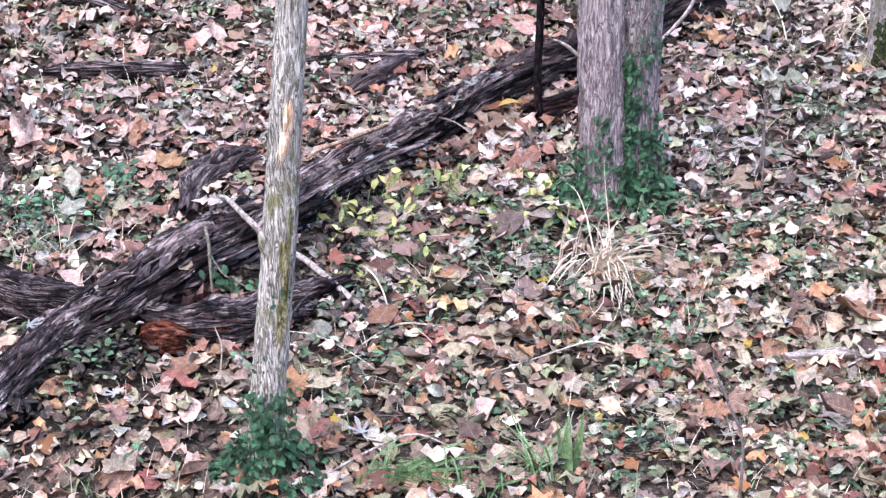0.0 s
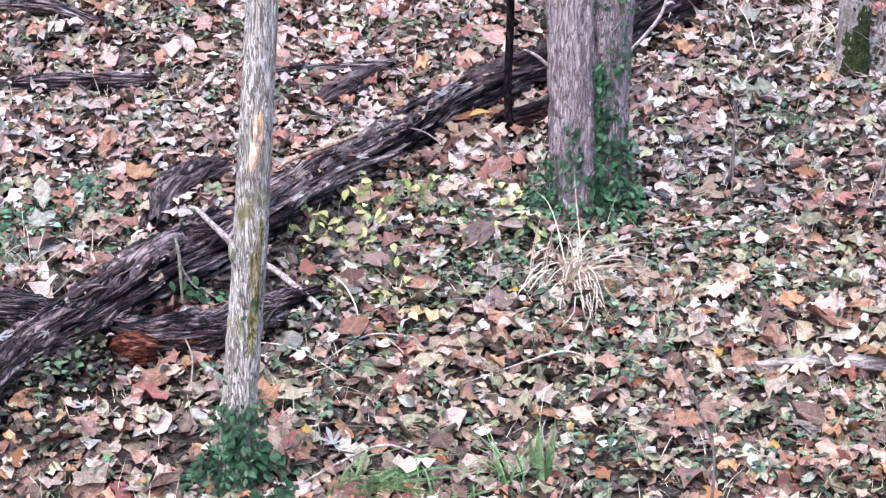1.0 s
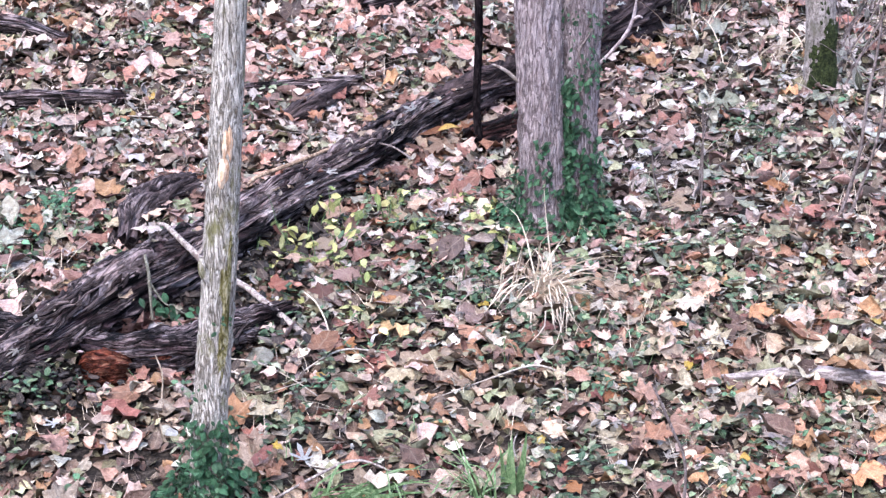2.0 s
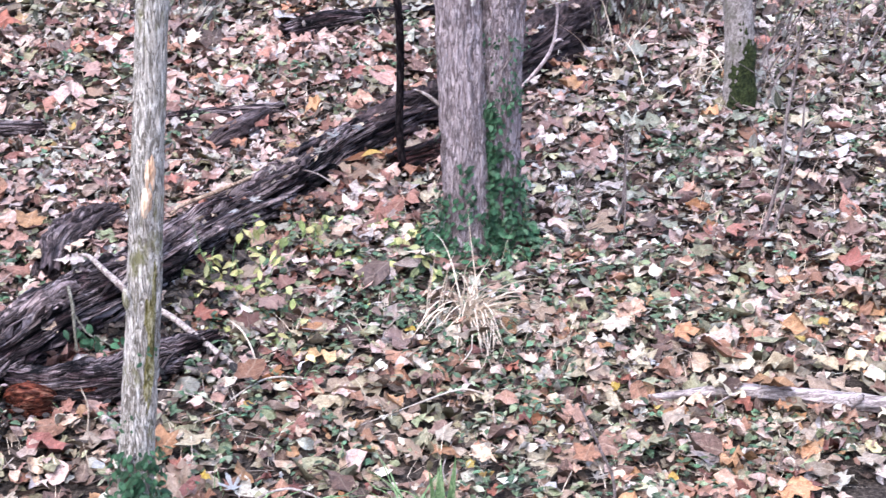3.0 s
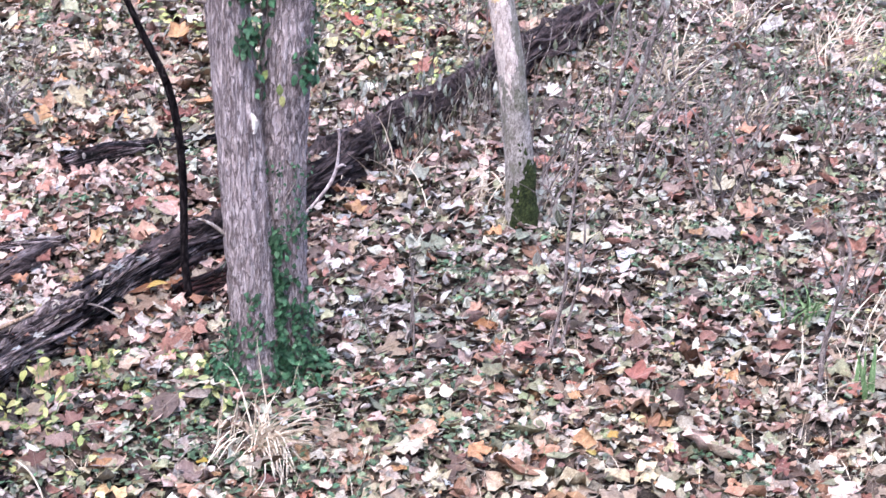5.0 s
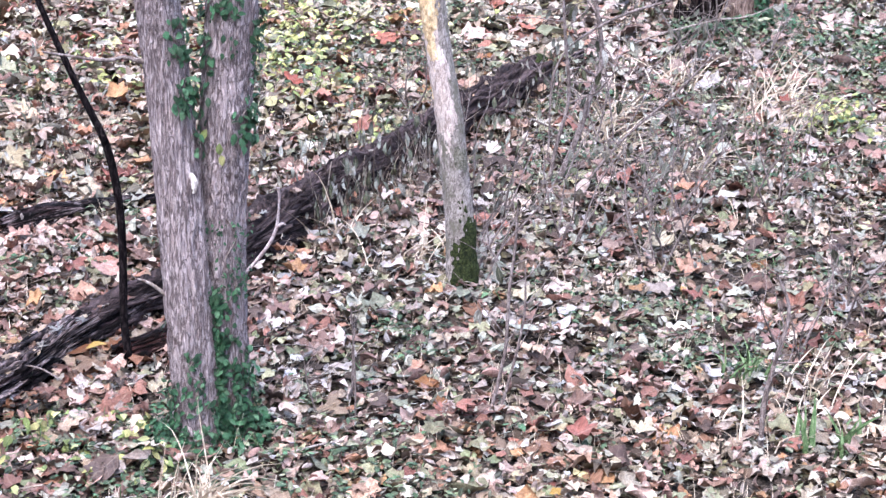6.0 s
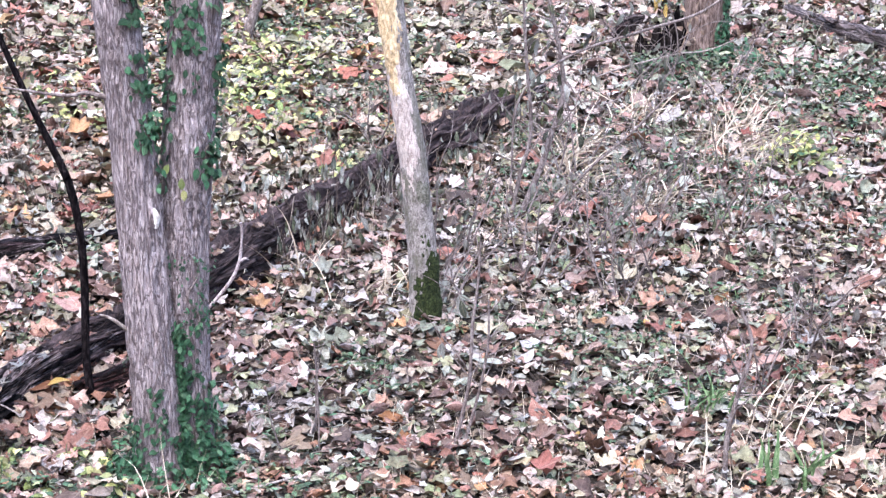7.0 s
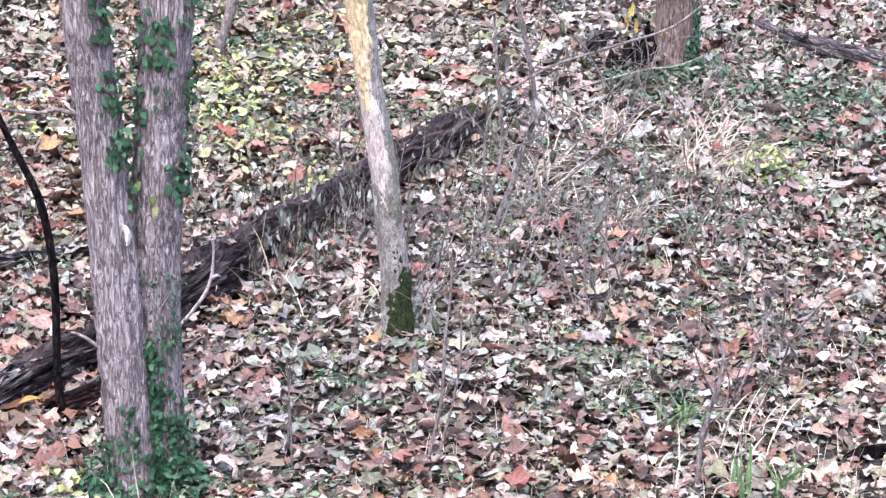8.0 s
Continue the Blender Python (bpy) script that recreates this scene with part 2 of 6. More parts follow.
M_BLOCKER = blocker_material()
M_SOIL = soil_material()
M_BARK_GREY = furrow_material("grey_furrowed_bark", (0.17, 0.125, 0.132), (0.46, 0.37, 0.38), (0.66, 0.56, 0.565), (52, 52, 9), gap=0.026)
M_BARK_BROWN = bark_material("brown_bark", (0.07, 0.045, 0.04), (0.20, 0.135, 0.115), (0.36, 0.26, 0.23), (70, 70, 9), distance=0.02)
M_BARK_PALE = furrow_material("flaky_pale_bark", (0.14, 0.115, 0.09), (0.62, 0.56, 0.50), (0.90, 0.85, 0.79), (72, 72, 11), lichen=(0.22, 0.21, 0.08), amount=0.60, gap=0.026, distance=0.014)
M_BARK_SMOOTH = bark_material("smooth_grey_bark", (0.15, 0.125, 0.115), (0.34, 0.29, 0.27), (0.52, 0.455, 0.43), (70, 70, 34), lichen=(0.16, 0.15, 0.115), amount=0.55, distance=0.008)
M_GREY_BROWN = bark_material("dull_grey_brown", (0.09, 0.085, 0.065), (0.175, 0.162, 0.13), (0.28, 0.26, 0.22), (70, 70, 60), distance=0.008, rough=0.95)
M_OLIVE = bark_material("olive_lichen", (0.07, 0.06, 0.02), (0.22, 0.19, 0.07), (0.50, 0.45, 0.30), (85, 85, 26), distance=0.008, rough=0.95)
M_MOSS = bark_material("moss", (0.014, 0.019, 0.008), (0.032, 0.043, 0.015), (0.066, 0.084, 0.028), (70, 70, 60), distance=0.012, rough=0.95)
M_WOOD = bark_material("bare_yellow_wood", (0.50, 0.34, 0.19), (0.76, 0.55, 0.33), (0.84, 0.67, 0.46), (60, 60, 16), distance=0.004, rough=0.7)
M_WOOD_PINK = bark_material("bare_pinkish_wood", (0.34, 0.26, 0.24), (0.62, 0.50, 0.46), (0.78, 0.67, 0.62), (60, 60, 16), distance=0.004, rough=0.7)
M_WHITE_WOOD = bark_material("whitish_inner_bark", (0.62, 0.56, 0.54), (0.74, 0.69, 0.67), (0.82, 0.78, 0.76), (40, 40, 20), distance=0.003)
M_SCAR = bark_material("bare_orange_wood", (0.52, 0.30, 0.18), (0.76, 0.50, 0.34), (0.86, 0.70, 0.55), (40, 40, 5), distance=0.004, rough=0.7)
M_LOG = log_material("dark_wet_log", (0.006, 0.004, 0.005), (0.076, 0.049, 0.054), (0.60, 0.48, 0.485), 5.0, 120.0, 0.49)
M_LOG_GREY = log_material("weathered_grey_log", (0.035, 0.025, 0.028), (0.16, 0.12, 0.125), (0.52, 0.43, 0.43), wet=False)
M_LOG_PALE = log_material("pale_grey_log", (0.06, 0.046, 0.048), (0.22, 0.178, 0.18), (0.56, 0.48, 0.48), wet=False)
M_LOG_RED = log_material("dark_red_brown_log", (0.012, 0.005, 0.005), (0.085, 0.038, 0.036), (0.34, 0.20, 0.18))
M_LOG_BROWN = log_material("purplish_brown_log", (0.022, 0.014, 0.015), (0.115, 0.082, 0.085), (0.34, 0.27, 0.27), 3.0, 60.0, 0.62, wet=False)
M_ROT = log_material("crumbly_orange_rot", (0.06, 0.013, 0.009), (0.27, 0.070, 0.040), (0.58, 0.30, 0.20), 16.0, 90.0, wet=False)
M_BRANCH = bark_material("bleached_wood", (0.16, 0.13, 0.125), (0.36, 0.30, 0.29), (0.56, 0.49, 0.48), (12, 70, 70), distance=0.006)
M_WORN_SHEEN = log_material("worn_wood_with_sheen", (0.14, 0.095, 0.10), (0.52, 0.41, 0.41), (0.82, 0.71, 0.70), 6.0, 150.0, wet=False)
M_FRAY = log_material("frayed_pale_wood", (0.13, 0.09, 0.09), (0.42, 0.33, 0.32), (0.72, 0.62, 0.60), 4.0, 120.0, wet=False)
M_FIBRE = bark_material("pale_torn_fibre", (0.25, 0.18, 0.185), (0.38, 0.285, 0.29), (0.52, 0.41, 0.415), (20, 20, 20), distance=0.004)
M_STICKS = leaf_material("broken_stick", [(0.12, 0.09, 0.08), (0.30, 0.25, 0.22), (0.07, 0.05, 0.045), (0.50, 0.44, 0.39), (0.20, 0.15, 0.13)], vein=0.0)
M_TWIG = bark_material("grey_twig", (0.16, 0.12, 0.11), (0.30, 0.25, 0.23), (0.46, 0.40, 0.37), (60, 60, 30), distance=0.003)
M_TWIG_DARK = bark_material("brown_twig", (0.10, 0.075, 0.07), (0.20, 0.158, 0.15), (0.33, 0.275, 0.265), (60, 60, 30), distance=0.003)
M_TWIG_TAN = bark_material("tan_twig", (0.16, 0.10, 0.07), (0.32, 0.22, 0.155), (0.46, 0.34, 0.25), (60, 60, 30), distance=0.003)
M_TWIG_PALE = bark_material("bleached_twig", (0.30, 0.25, 0.21), (0.46, 0.39, 0.335), (0.62, 0.55, 0.49), (60, 60, 30), distance=0.003)
M_TWIG_PINK = bark_material("pinkish_twig", (0.30, 0.23, 0.23), (0.48, 0.39, 0.39), (0.64, 0.55, 0.55), (60, 60, 30), distance=0.003)
M_BLACK = bark_material("wet_black_bark", (0.003, 0.002, 0.003), (0.008, 0.006, 0.007), (0.03, 0.023, 0.025), (60, 60, 20), distance=0.006, rough=0.9, spec=0.06)
M_STRAW = bark_material("dry_straw", (0.50, 0.38, 0.28), (0.70, 0.57, 0.45), (0.83, 0.73, 0.62), (60, 60, 20), distance=0.001, rough=0.6)
M_BLADE = bark_material("green_blade", (0.07, 0.13, 0.055), (0.13, 0.215, 0.095), (0.24, 0.33, 0.17), (60, 60, 20), distance=0.001, rough=0.5)
# rotten wood kept near black, with the shade of hollows in its colour
M_HOLLOW = bark_material("rotten_wood_in_shade", (0.003, 0.002, 0.003), (0.008, 0.006, 0.006), (0.03, 0.023, 0.021), (30, 30, 6), distance=0.02, spec=0.02)


# ---- shaping ----
SLOPE = math.tan(radians(6))


def gz(x, y):
    """Height of the forest floor: a gentle slope, uneven, levelling out far away."""
    far = max(0.0, y - 22.0)
    base = SLOPE * (min(y, 22.0) + 18.0 * (1 - math.exp(-far / 18.0))) if y > -6 else SLOPE * -6
    return base + 0.02 * noise.noise(Vector((x * 0.9, y * 0.9, 3.1)))


ORIGIN = {}


def thing(name, label, category, at, group="", kind=""):
    ob = new(name)
    ob.location = at
    ob.empty_display_size = 0.1
    ORIGIN[ob] = Vector(at)
    return tagged(ob, label, category, group, kind)


def mesh_of(name, verts, faces, uvs=None, smooth=True):
    """A mesh from arrays: verts n x 3, faces a list of index tuples, uvs one per vertex."""
    me = bpy.data.meshes.new(name)
    faces = [tuple(int(i) for i in f) for f in faces]
    me.from_pydata([tuple(map(float, v)) for v in verts], [], faces)
    if uvs is not None:
        layer = me.uv_layers.new(name="UVMap")
        idx = np.empty(len(me.loops), dtype=np.int32)
        me.loops.foreach_get("vertex_index", idx)
        layer.data.foreach_set("uv", np.asarray(uvs, dtype=np.float32)[idx].ravel())
    if smooth:
        me.polygons.foreach_set("use_smooth", [True] * len(me.polygons))
    me.update()
    return me


def part(name, shape, material, parent, label=""):
    """One mesh object under a thing or a part; shape is (verts, faces, uvs) in world places."""
    verts, faces, uvs = shape
    o = ORIGIN[parent]
    me = mesh_of(name, [(v[0] - o.x, v[1] - o.y, v[2] - o.z) for v in verts], faces, uvs)
    me.materials.append(material)
    ob = new(name, me)
    ob.parent = parent
    ORIGIN[ob] = o
    return tagged(ob, label) if label else ob


def spline(points, count):
    """Catmull-Rom through rows of any width, at even steps of the parameter."""
    p = np.array(points, dtype=float)
    p = np.vstack([2 * p[0] - p[1], p, 2 * p[-1] - p[-2]])
    out = []
    for s in np.linspace(0, len(p) - 3, count):
        i = min(int(s), len(p) - 4)
        t = s - i
        a, b, c, d = p[i:i + 4]
        out.append(0.5 * (2 * b + (c - a) * t + (2 * a - 5 * b + 4 * c - d) * t * t + (3 * b - a - 3 * c + d) * t ** 3))
    return np.array(out)


def tube(points, rings, segs, rough=0.0, freq=(3.0, 2.0), seed=0.0, flute=0.0, jag=0.0, ends=True, squash=1.0, plates=0.0):
    """A tube along rows of (x, y, z, radius), its skin roughened by ridges that run along it."""
    c = spline(points, rings)
    pos, rad = c[:, :3], np.maximum(c[:, 3], 0.0008)
    tang = np.gradient(pos, axis=0)
    tang /= np.linalg.norm(tang, axis=1)[:, None] + 1e-9
    up = np.array([0.0, 0.0, 1.0]) if abs(tang[0][2]) < 0.8 else np.array([0.0, 1.0, 0.0])
    verts, uvs, faces = [], [], []
    run, mean = 0.0, float(rad.mean())
    for i in range(rings):
        if i:
            run += float(np.linalg.norm(pos[i] - pos[i - 1]))
        side = np.cross(tang[i], up)
        side /= np.linalg.norm(side) + 1e-9
        top = np.cross(side, tang[i])
        up = top
        for j in range(segs):
            a = 2 * math.pi * j / segs
            ca, sa = math.cos(a), math.sin(a)
            k = 1.0
            if rough:
                aw = a + 0.6 * noise.noise(Vector((run * 1.7, seed, 2.0)))
                cw, sw = math.cos(aw), math.sin(aw)
                q = Vector((cw * freq[0], sw * freq[0], run * freq[1] + seed))
                k += rough * noise.fractal(q, 0.9, 2.1, 4)
                if flute:
                    k += flute * (0.22 - abs(noise.noise(Vector((cw * freq[0] * 2.1, sw * freq[0] * 2.1, run * freq[1] * 0.8 + seed + 9)))))
                    k += 0.55 * flute * (0.22 - abs(noise.noise(Vector((cw * freq[0] * 4.3, sw * freq[0] * 4.3, run * freq[1] * 1.3 + seed + 3)))))
                if plates:
                    e = noise.noise(Vector((cw * 1.9, sw * 1.9, run * 2.6 + seed + 20))) + 0.35 * noise.noise(Vector((cw * 7, sw * 7, run * 6 + seed)))
                    k += plates * min(1.0, max(0.0, (e - 0.02) / 0.07))
            off = jag * noise.noise(Vector((ca * 4, sa * 4, seed))) if jag and i in (0, rings - 1) else 0.0
            v = pos[i] + rad[i] * k * (ca * side + sa * squash * top) + off * tang[i]
            verts.append(v)
            uvs.append(((math.pi - abs(a - math.pi)) * mean, run))
    for i in range(rings - 1):
        for j in range(segs):
            a, b = i * segs + j, i * segs + (j + 1) % segs
            faces.append((a, a + segs, b + segs, b)[::-1])
    if ends:
        for i, flip in ((0, False), (rings - 1, True)):
            verts.append(pos[i] - tang[i] * (0.15 * rad[i] if not flip else -0.15 * rad[i]))
            uvs.append((0.5, run * i / max(1, rings - 1)))
            m = len(verts) - 1
            for j in range(segs):
                a, b = i * segs + j, i * segs + (j + 1) % segs
                faces.append((b, a, m)[::-1] if not flip else (a, b, m)[::-1])
    return verts, faces, uvs


def onto(rows):
    """Rows of (x, y, height over the floor, radius) to world places."""
    return [(x, y, SLOPE * y + h, r) for x, y, h, r in rows]


# ---- leaf shapes: length 1 along +y, lying in the xy plane ----
def oval_leaf(width, fold, curl, twist, rows=5, seed=0):
    rnd = random.Random(seed)
    verts, uvs, faces = [], [], []
    for i in range(rows + 1):
        t = i / rows
        w = width * (math.sin(math.pi * t ** 0.85) ** 0.8) if 0 < i < rows else 0.012
        y = t - 0.5
        mid = curl * (y * y * 4 - 0.4) * 0.25 + twist * 0.1 * math.sin(5 * y)
        for s in (-1, 0, 1):
            x = s * w * (1 + 0.15 * rnd.uniform(-1, 1) * abs(s))
            verts.append((x, y, mid + fold * abs(x) + twist * s * w * y * 1.5))
            uvs.append((x, y))
    for i in range(rows):
        for s in range(2):
            a = i * 3 + s
            faces += [(a, a + 1, a + 4), (a, a + 4, a + 3)]
    return np.array(verts), np.array(faces), np.array(uvs)


def lobed_leaf(lobes, notch, cup, ripple, seed=0, stalk=0.45):
    """A palmate leaf: lobes are (degrees from the tip, reach)."""
    rnd = random.Random(seed)
    pts = []
    lobes = sorted(lobes)
    for i, (deg, reach) in enumerate(lobes):
        reach *= rnd.uniform(0.9, 1.1)
        for d, k in ((-13, 0.52), (-9, 0.74), (0, 1.0), (9, 0.74), (13, 0.52)):
            pts.append((deg + d + rnd.uniform(-2, 2), reach * k))
        if i + 1 < len(lobes):
            pts.append(((deg + lobes[i + 1][0]) / 2, notch * rnd.uniform(0.85, 1.15)))
    pts.append((lobes[-1][0] + 34, notch * 0.9))
    pts.append((180, 0.16))
    pts.insert(0, (lobes[0][0] - 34, notch * 0.9))
    n = len(pts)
    ph, ph2 = rnd.uniform(0, 6), rnd.uniform(0, 6)

    def lift(x, y):
        r = math.hypot(x, y)
        a = math.atan2(y, x)
        return cup * r * r + ripple * r * math.sin(2 * a + ph) + ripple * 0.7 * r * r * math.sin(5 * a + ph2) + 0.25 * cup * abs(x)

    ring = []
    for deg, r in pts:
        a = radians(90 - deg)
        ring.append((0.62 * r * math.cos(a), 0.62 * r * math.sin(a) - 0.12))
    verts = [(0, -0.12, 0.0)] + [(x * 0.5, (y + 0.12) * 0.5 - 0.12, lift(x * 0.5, y * 0.5)) for x, y in ring] + [(x, y, lift(x, y)) for x, y in ring]
    faces = []
    for i in range(n):
        j = (i + 1) % n
        faces += [(0, 1 + j, 1 + i), (1 + i, 1 + j, 1 + n + j), (1 + i, 1 + n + j, 1 + n + i)]
    if stalk:
        k = len(verts)
        z = lift(0, -0.2)
        verts += [(-0.012, -0.2, z), (0.012, -0.2, z), (0.06, -0.2 - stalk, z + 0.05), (0.04, -0.2 - stalk, z + 0.05)]
        faces += [(k, k + 1, k + 2), (k, k + 2, k + 3)]
    return np.array(verts), np.array(faces), np.array([(v[0], v[1]) for v in verts])


MAPLE_LOBES = [(0, 1.0), (-48, 0.9), (48, 0.9), (-100, 0.5), (100, 0.5)]
SILVER = [lobed_leaf(MAPLE_LOBES, 0.20, c, r, 20 + s) for s, (c, r) in enumerate([(0.3, 0.12), (-0.3, 0.15), (0.5, 0.1), (0.1, 0.22)])]


def scrap_leaf(seed):
    """A torn, crumpled piece of leaf with an uneven outline."""
    rnd = random.Random(seed)
    n = 7
    ring, ph = [], rnd.uniform(0, 6)
    ax = rnd.uniform(0.45, 0.8)
    for i in range(n):
        a = 2 * math.pi * i / n + rnd.uniform(-0.2, 0.2)
        q = 0.5 * rnd.uniform(0.55, 1.1)
        ring.append((ax * q * math.cos(a), q * math.sin(a)))
    cup, rip = rnd.uniform(-0.9, 1.2), rnd.uniform(0.1, 0.35)

    def lift(x, y):
        return cup * (x * x + 0.5 * y * y) + rip * math.hypot(x, y) * math.sin(2 * math.atan2(y, x) + ph)

    verts = [(0, 0, 0.0)] + [(x * 0.55, y * 0.55, lift(x * 0.55, y * 0.55)) for x, y in ring] + [(x, y, lift(x, y)) for x, y in ring]
    faces = []
    for i in range(n):
        j = (i + 1) % n
        faces += [(0, 1 + i, 1 + j), (1 + i, 1 + n + i, 1 + n + j), (1 + i, 1 + n + j, 1 + j)]
    return np.array(verts), np.array(faces), np.array([(v[0], v[1]) for v in verts])


def crumb(seed):
    """A very small bit of leaf: a bent fan of six sides."""
    rnd = random.Random(seed)
    ring = [(0.32 * rnd.uniform(0.6, 1.2) * math.cos(a), 0.5 * rnd.uniform(0.6, 1.1) * math.sin(a)) for a in np.linspace(0, 5.24, 6)]
    verts = [(0, 0, rnd.uniform(-0.15, 0.15))] + [(x, y, rnd.uniform(-0.1, 0.1)) for x, y in ring]
    return np.array(verts), np.array([(0, 1 + i, 1 + (i + 1) % 6) for i in range(6)]), np.array([(v[0], v[1]) for v in verts])


CRUMB = [crumb(90 + s) for s in range(10)]
SCRAP = [scrap_leaf(60 + s) for s in range(10)]
FLAT = [oval_leaf(w, f, c, t, 4, s) for s, (w, f, c, t) in enumerate([(0.28, 0.35, -0.4, 0.2), (0.34, 0.2, -0.6, 0.25), (0.25, 0.5, 0.4, -0.2), (0.31, -0.3, -0.5, 0.3)])]
CURLED = [oval_leaf(w, f, c, t, 4, 30 + s) for s, (w, f, c, t) in enumerate([(0.20, 0.9, 1.6, 0.4), (0.26, -0.8, -1.5, 0.6), (0.16, 1.4, 1.0, -0.8), (0.30, 1.1, -1.2, 0.9)])]
FLAT_LIGHT = [oval_leaf(w, f, c, t, 3, s) for s, (w, f, c, t) in enumerate([(0.28, 0.35, -0.4, 0.2), (0.34, 0.2, -0.6, 0.25), (0.25, 0.5, 0.4, -0.2), (0.31, -0.3, -0.5, 0.3)])]
SPEAR = [oval_leaf(w, f, c, t, 5, s) for s, (w, f, c, t) in enumerate([(0.17, 0.4, -0.5, 0.2), (0.20, 0.3, 0.4, -0.3), (0.15, 0.6, -0.9, 0.3)])]


def crumpled(outline, seed, roll, wrinkle, inner=0.55):
    """A dry leaf: a rim of (degrees, reach), a creased middle ring, the whole rolled about a slanting axis."""
    rnd = random.Random(seed)
    n = len(outline)
    step = 2 if n > 9 else 1
    rim = [(r * math.sin(radians(d)), r * math.cos(radians(d))) for d, r in outline]
    mid = [(x * inner * rnd.uniform(0.8, 1.2), y * inner * rnd.uniform(0.8, 1.2)) for x, y in rim[::step]]
    flat = [(0.0, 0.0)] + mid + rim
    m, q = len(mid), rnd.uniform(0, math.pi)
    cq, sq = math.cos(q), math.sin(q)
    verts = []
    for i, (x, y) in enumerate(flat):
        z = wrinkle * (noise.noise(Vector((x * 4.0 + seed, y * 4.0, seed * 0.7))) + 0.6 * noise.noise(Vector((x * 9.0, y * 9.0 + seed, 3.0))))
        z += wrinkle * rnd.uniform(-0.4, 0.55) if i > m else wrinkle * rnd.uniform(-0.2, 0.2)
        along, across = x * cq + y * sq, -x * sq + y * cq
        k = roll * (1.0 + 0.5 * along)
        if abs(k) > 0.05:
            z, across = z * math.cos(k * across) + (1 - math.cos(k * across)) / k, math.sin(k * across) / k - z * math.sin(k * across)
        verts.append((along * cq - across * sq, along * sq + across * cq, z))
    faces = [(0, 1 + (i + 1) % m, 1 + i) for i in range(m)]
    for i in range(m):
        a, b = 1 + i, 1 + (i + 1) % m
        if step == 1:
            faces += [(a, b, 1 + m + (i + 1) % n), (a, 1 + m + (i + 1) % n, 1 + m + i)]
        else:
            c, d, e = 1 + m + 2 * i, 1 + m + 2 * i + 1, 1 + m + (2 * i + 2) % n
            faces += [(a, d, c), (a, b, d), (b, e, d)]
    return np.array(verts), np.array(faces), np.array(flat)


def torn_rim(seed, n=8):
    rnd = random.Random(seed)
    wide = rnd.uniform(0.38, 0.85)
    return [(360 * i / n + rnd.uniform(-9, 9), 0.5 * rnd.uniform(0.60, 1.10) * (1 - (1 - wide) * abs(math.sin(2 * math.pi * i / n)))) for i in range(n)]


def oval_rim(seed, n=10):
    rnd = random.Random(seed)
    w = rnd.uniform(0.26, 0.36)
    return [(math.degrees(math.atan2(w * math.sin(a), 0.5 * math.cos(a))), math.hypot(w * math.sin(a), 0.5 * math.cos(a)) * rnd.uniform(0.88, 1.08)) for a in np.linspace(0, 2 * math.pi, n + 1)[:-1]]


def lobed_rim(seed):
    """Five uneven lobes with shallow notches between them, now and then one torn away."""
    rnd = random.Random(seed)
    out, lost = [], rnd.randrange(0, 9)
    for k, (deg, reach) in enumerate([(-112, 0.66), (-54, 0.93), (0, 1.0), (54, 0.93), (112, 0.66)]):
        reach *= rnd.uniform(0.85, 1.12) * (0.62 if k == lost else 1.0)
        deg += rnd.uniform(-7, 7)
        out += [(deg - 15, 0.52 * reach * rnd.uniform(0.72, 0.85)), (deg, 0.56 * reach), (deg + 15, 0.52 * reach * rnd.uniform(0.72, 0.85))]
        if k < 4:
            out.append((deg + 28, 0.33 * rnd.uniform(0.8, 1.2)))
    return out + [(180, 0.14)]


ROLLS = [0.6, -0.9, 1.5, -1.7, 2.3, -0.5, 3.0, -2.5, 1.1, 3.6, -1.2, 2.0]
TORN = [crumpled(torn_rim(300 + s, 12), 300 + s, 0.75 * ROLLS[s % 12], 0.18 + 0.04 * (s % 4)) for s in range(16)]
TORN_FEW = [crumpled(torn_rim(330 + s, 10), 330 + s, 0.75 * ROLLS[(s * 5) % 12], 0.18 + 0.05 * (s % 3)) for s in range(14)]
DRY_OVAL = [crumpled(oval_rim(360 + s), 360 + s, 1.2 * ROLLS[(s * 7) % 12], 0.14 + 0.03 * (s % 3)) for s in range(10)]
DRY_LOBED = [crumpled(lobed_rim(400 + s), 400 + s, 0.6 * ROLLS[(s * 5 + 2) % 12], 0.16 + 0.03 * (s % 4)) for s in range(18)]
BIG_LOBED = [crumpled(lobed_rim(440 + s), 440 + s, (0.3, -0.5, 0.7, -0.2, 0.9, 0.5, -0.8, 1.1)[s], 0.11 + 0.02 * (s % 3)) for s in range(8)]


def turns(yaw, pitch, roll):
    """Rotation matrices, n x 3 x 3, first roll about y, then pitch about x, then yaw about z."""
    cy, sy, cp, sp, cr, sr = np.cos(yaw), np.sin(yaw), np.cos(pitch), np.sin(pitch), np.cos(roll), np.sin(roll)
    o, l = np.zeros_like(yaw), np.ones_like(yaw)
    rz = np.stack([cy, -sy, o, sy, cy, o, o, o, l], -1).reshape(-1, 3, 3)
    rx = np.stack([l, o, o, o, cp, -sp, o, sp, cp], -1).reshape(-1, 3, 3)
    ry = np.stack([cr, o, sr, o, l, o, -sr, o, cr], -1).reshape(-1, 3, 3)
    return rz @ rx @ ry


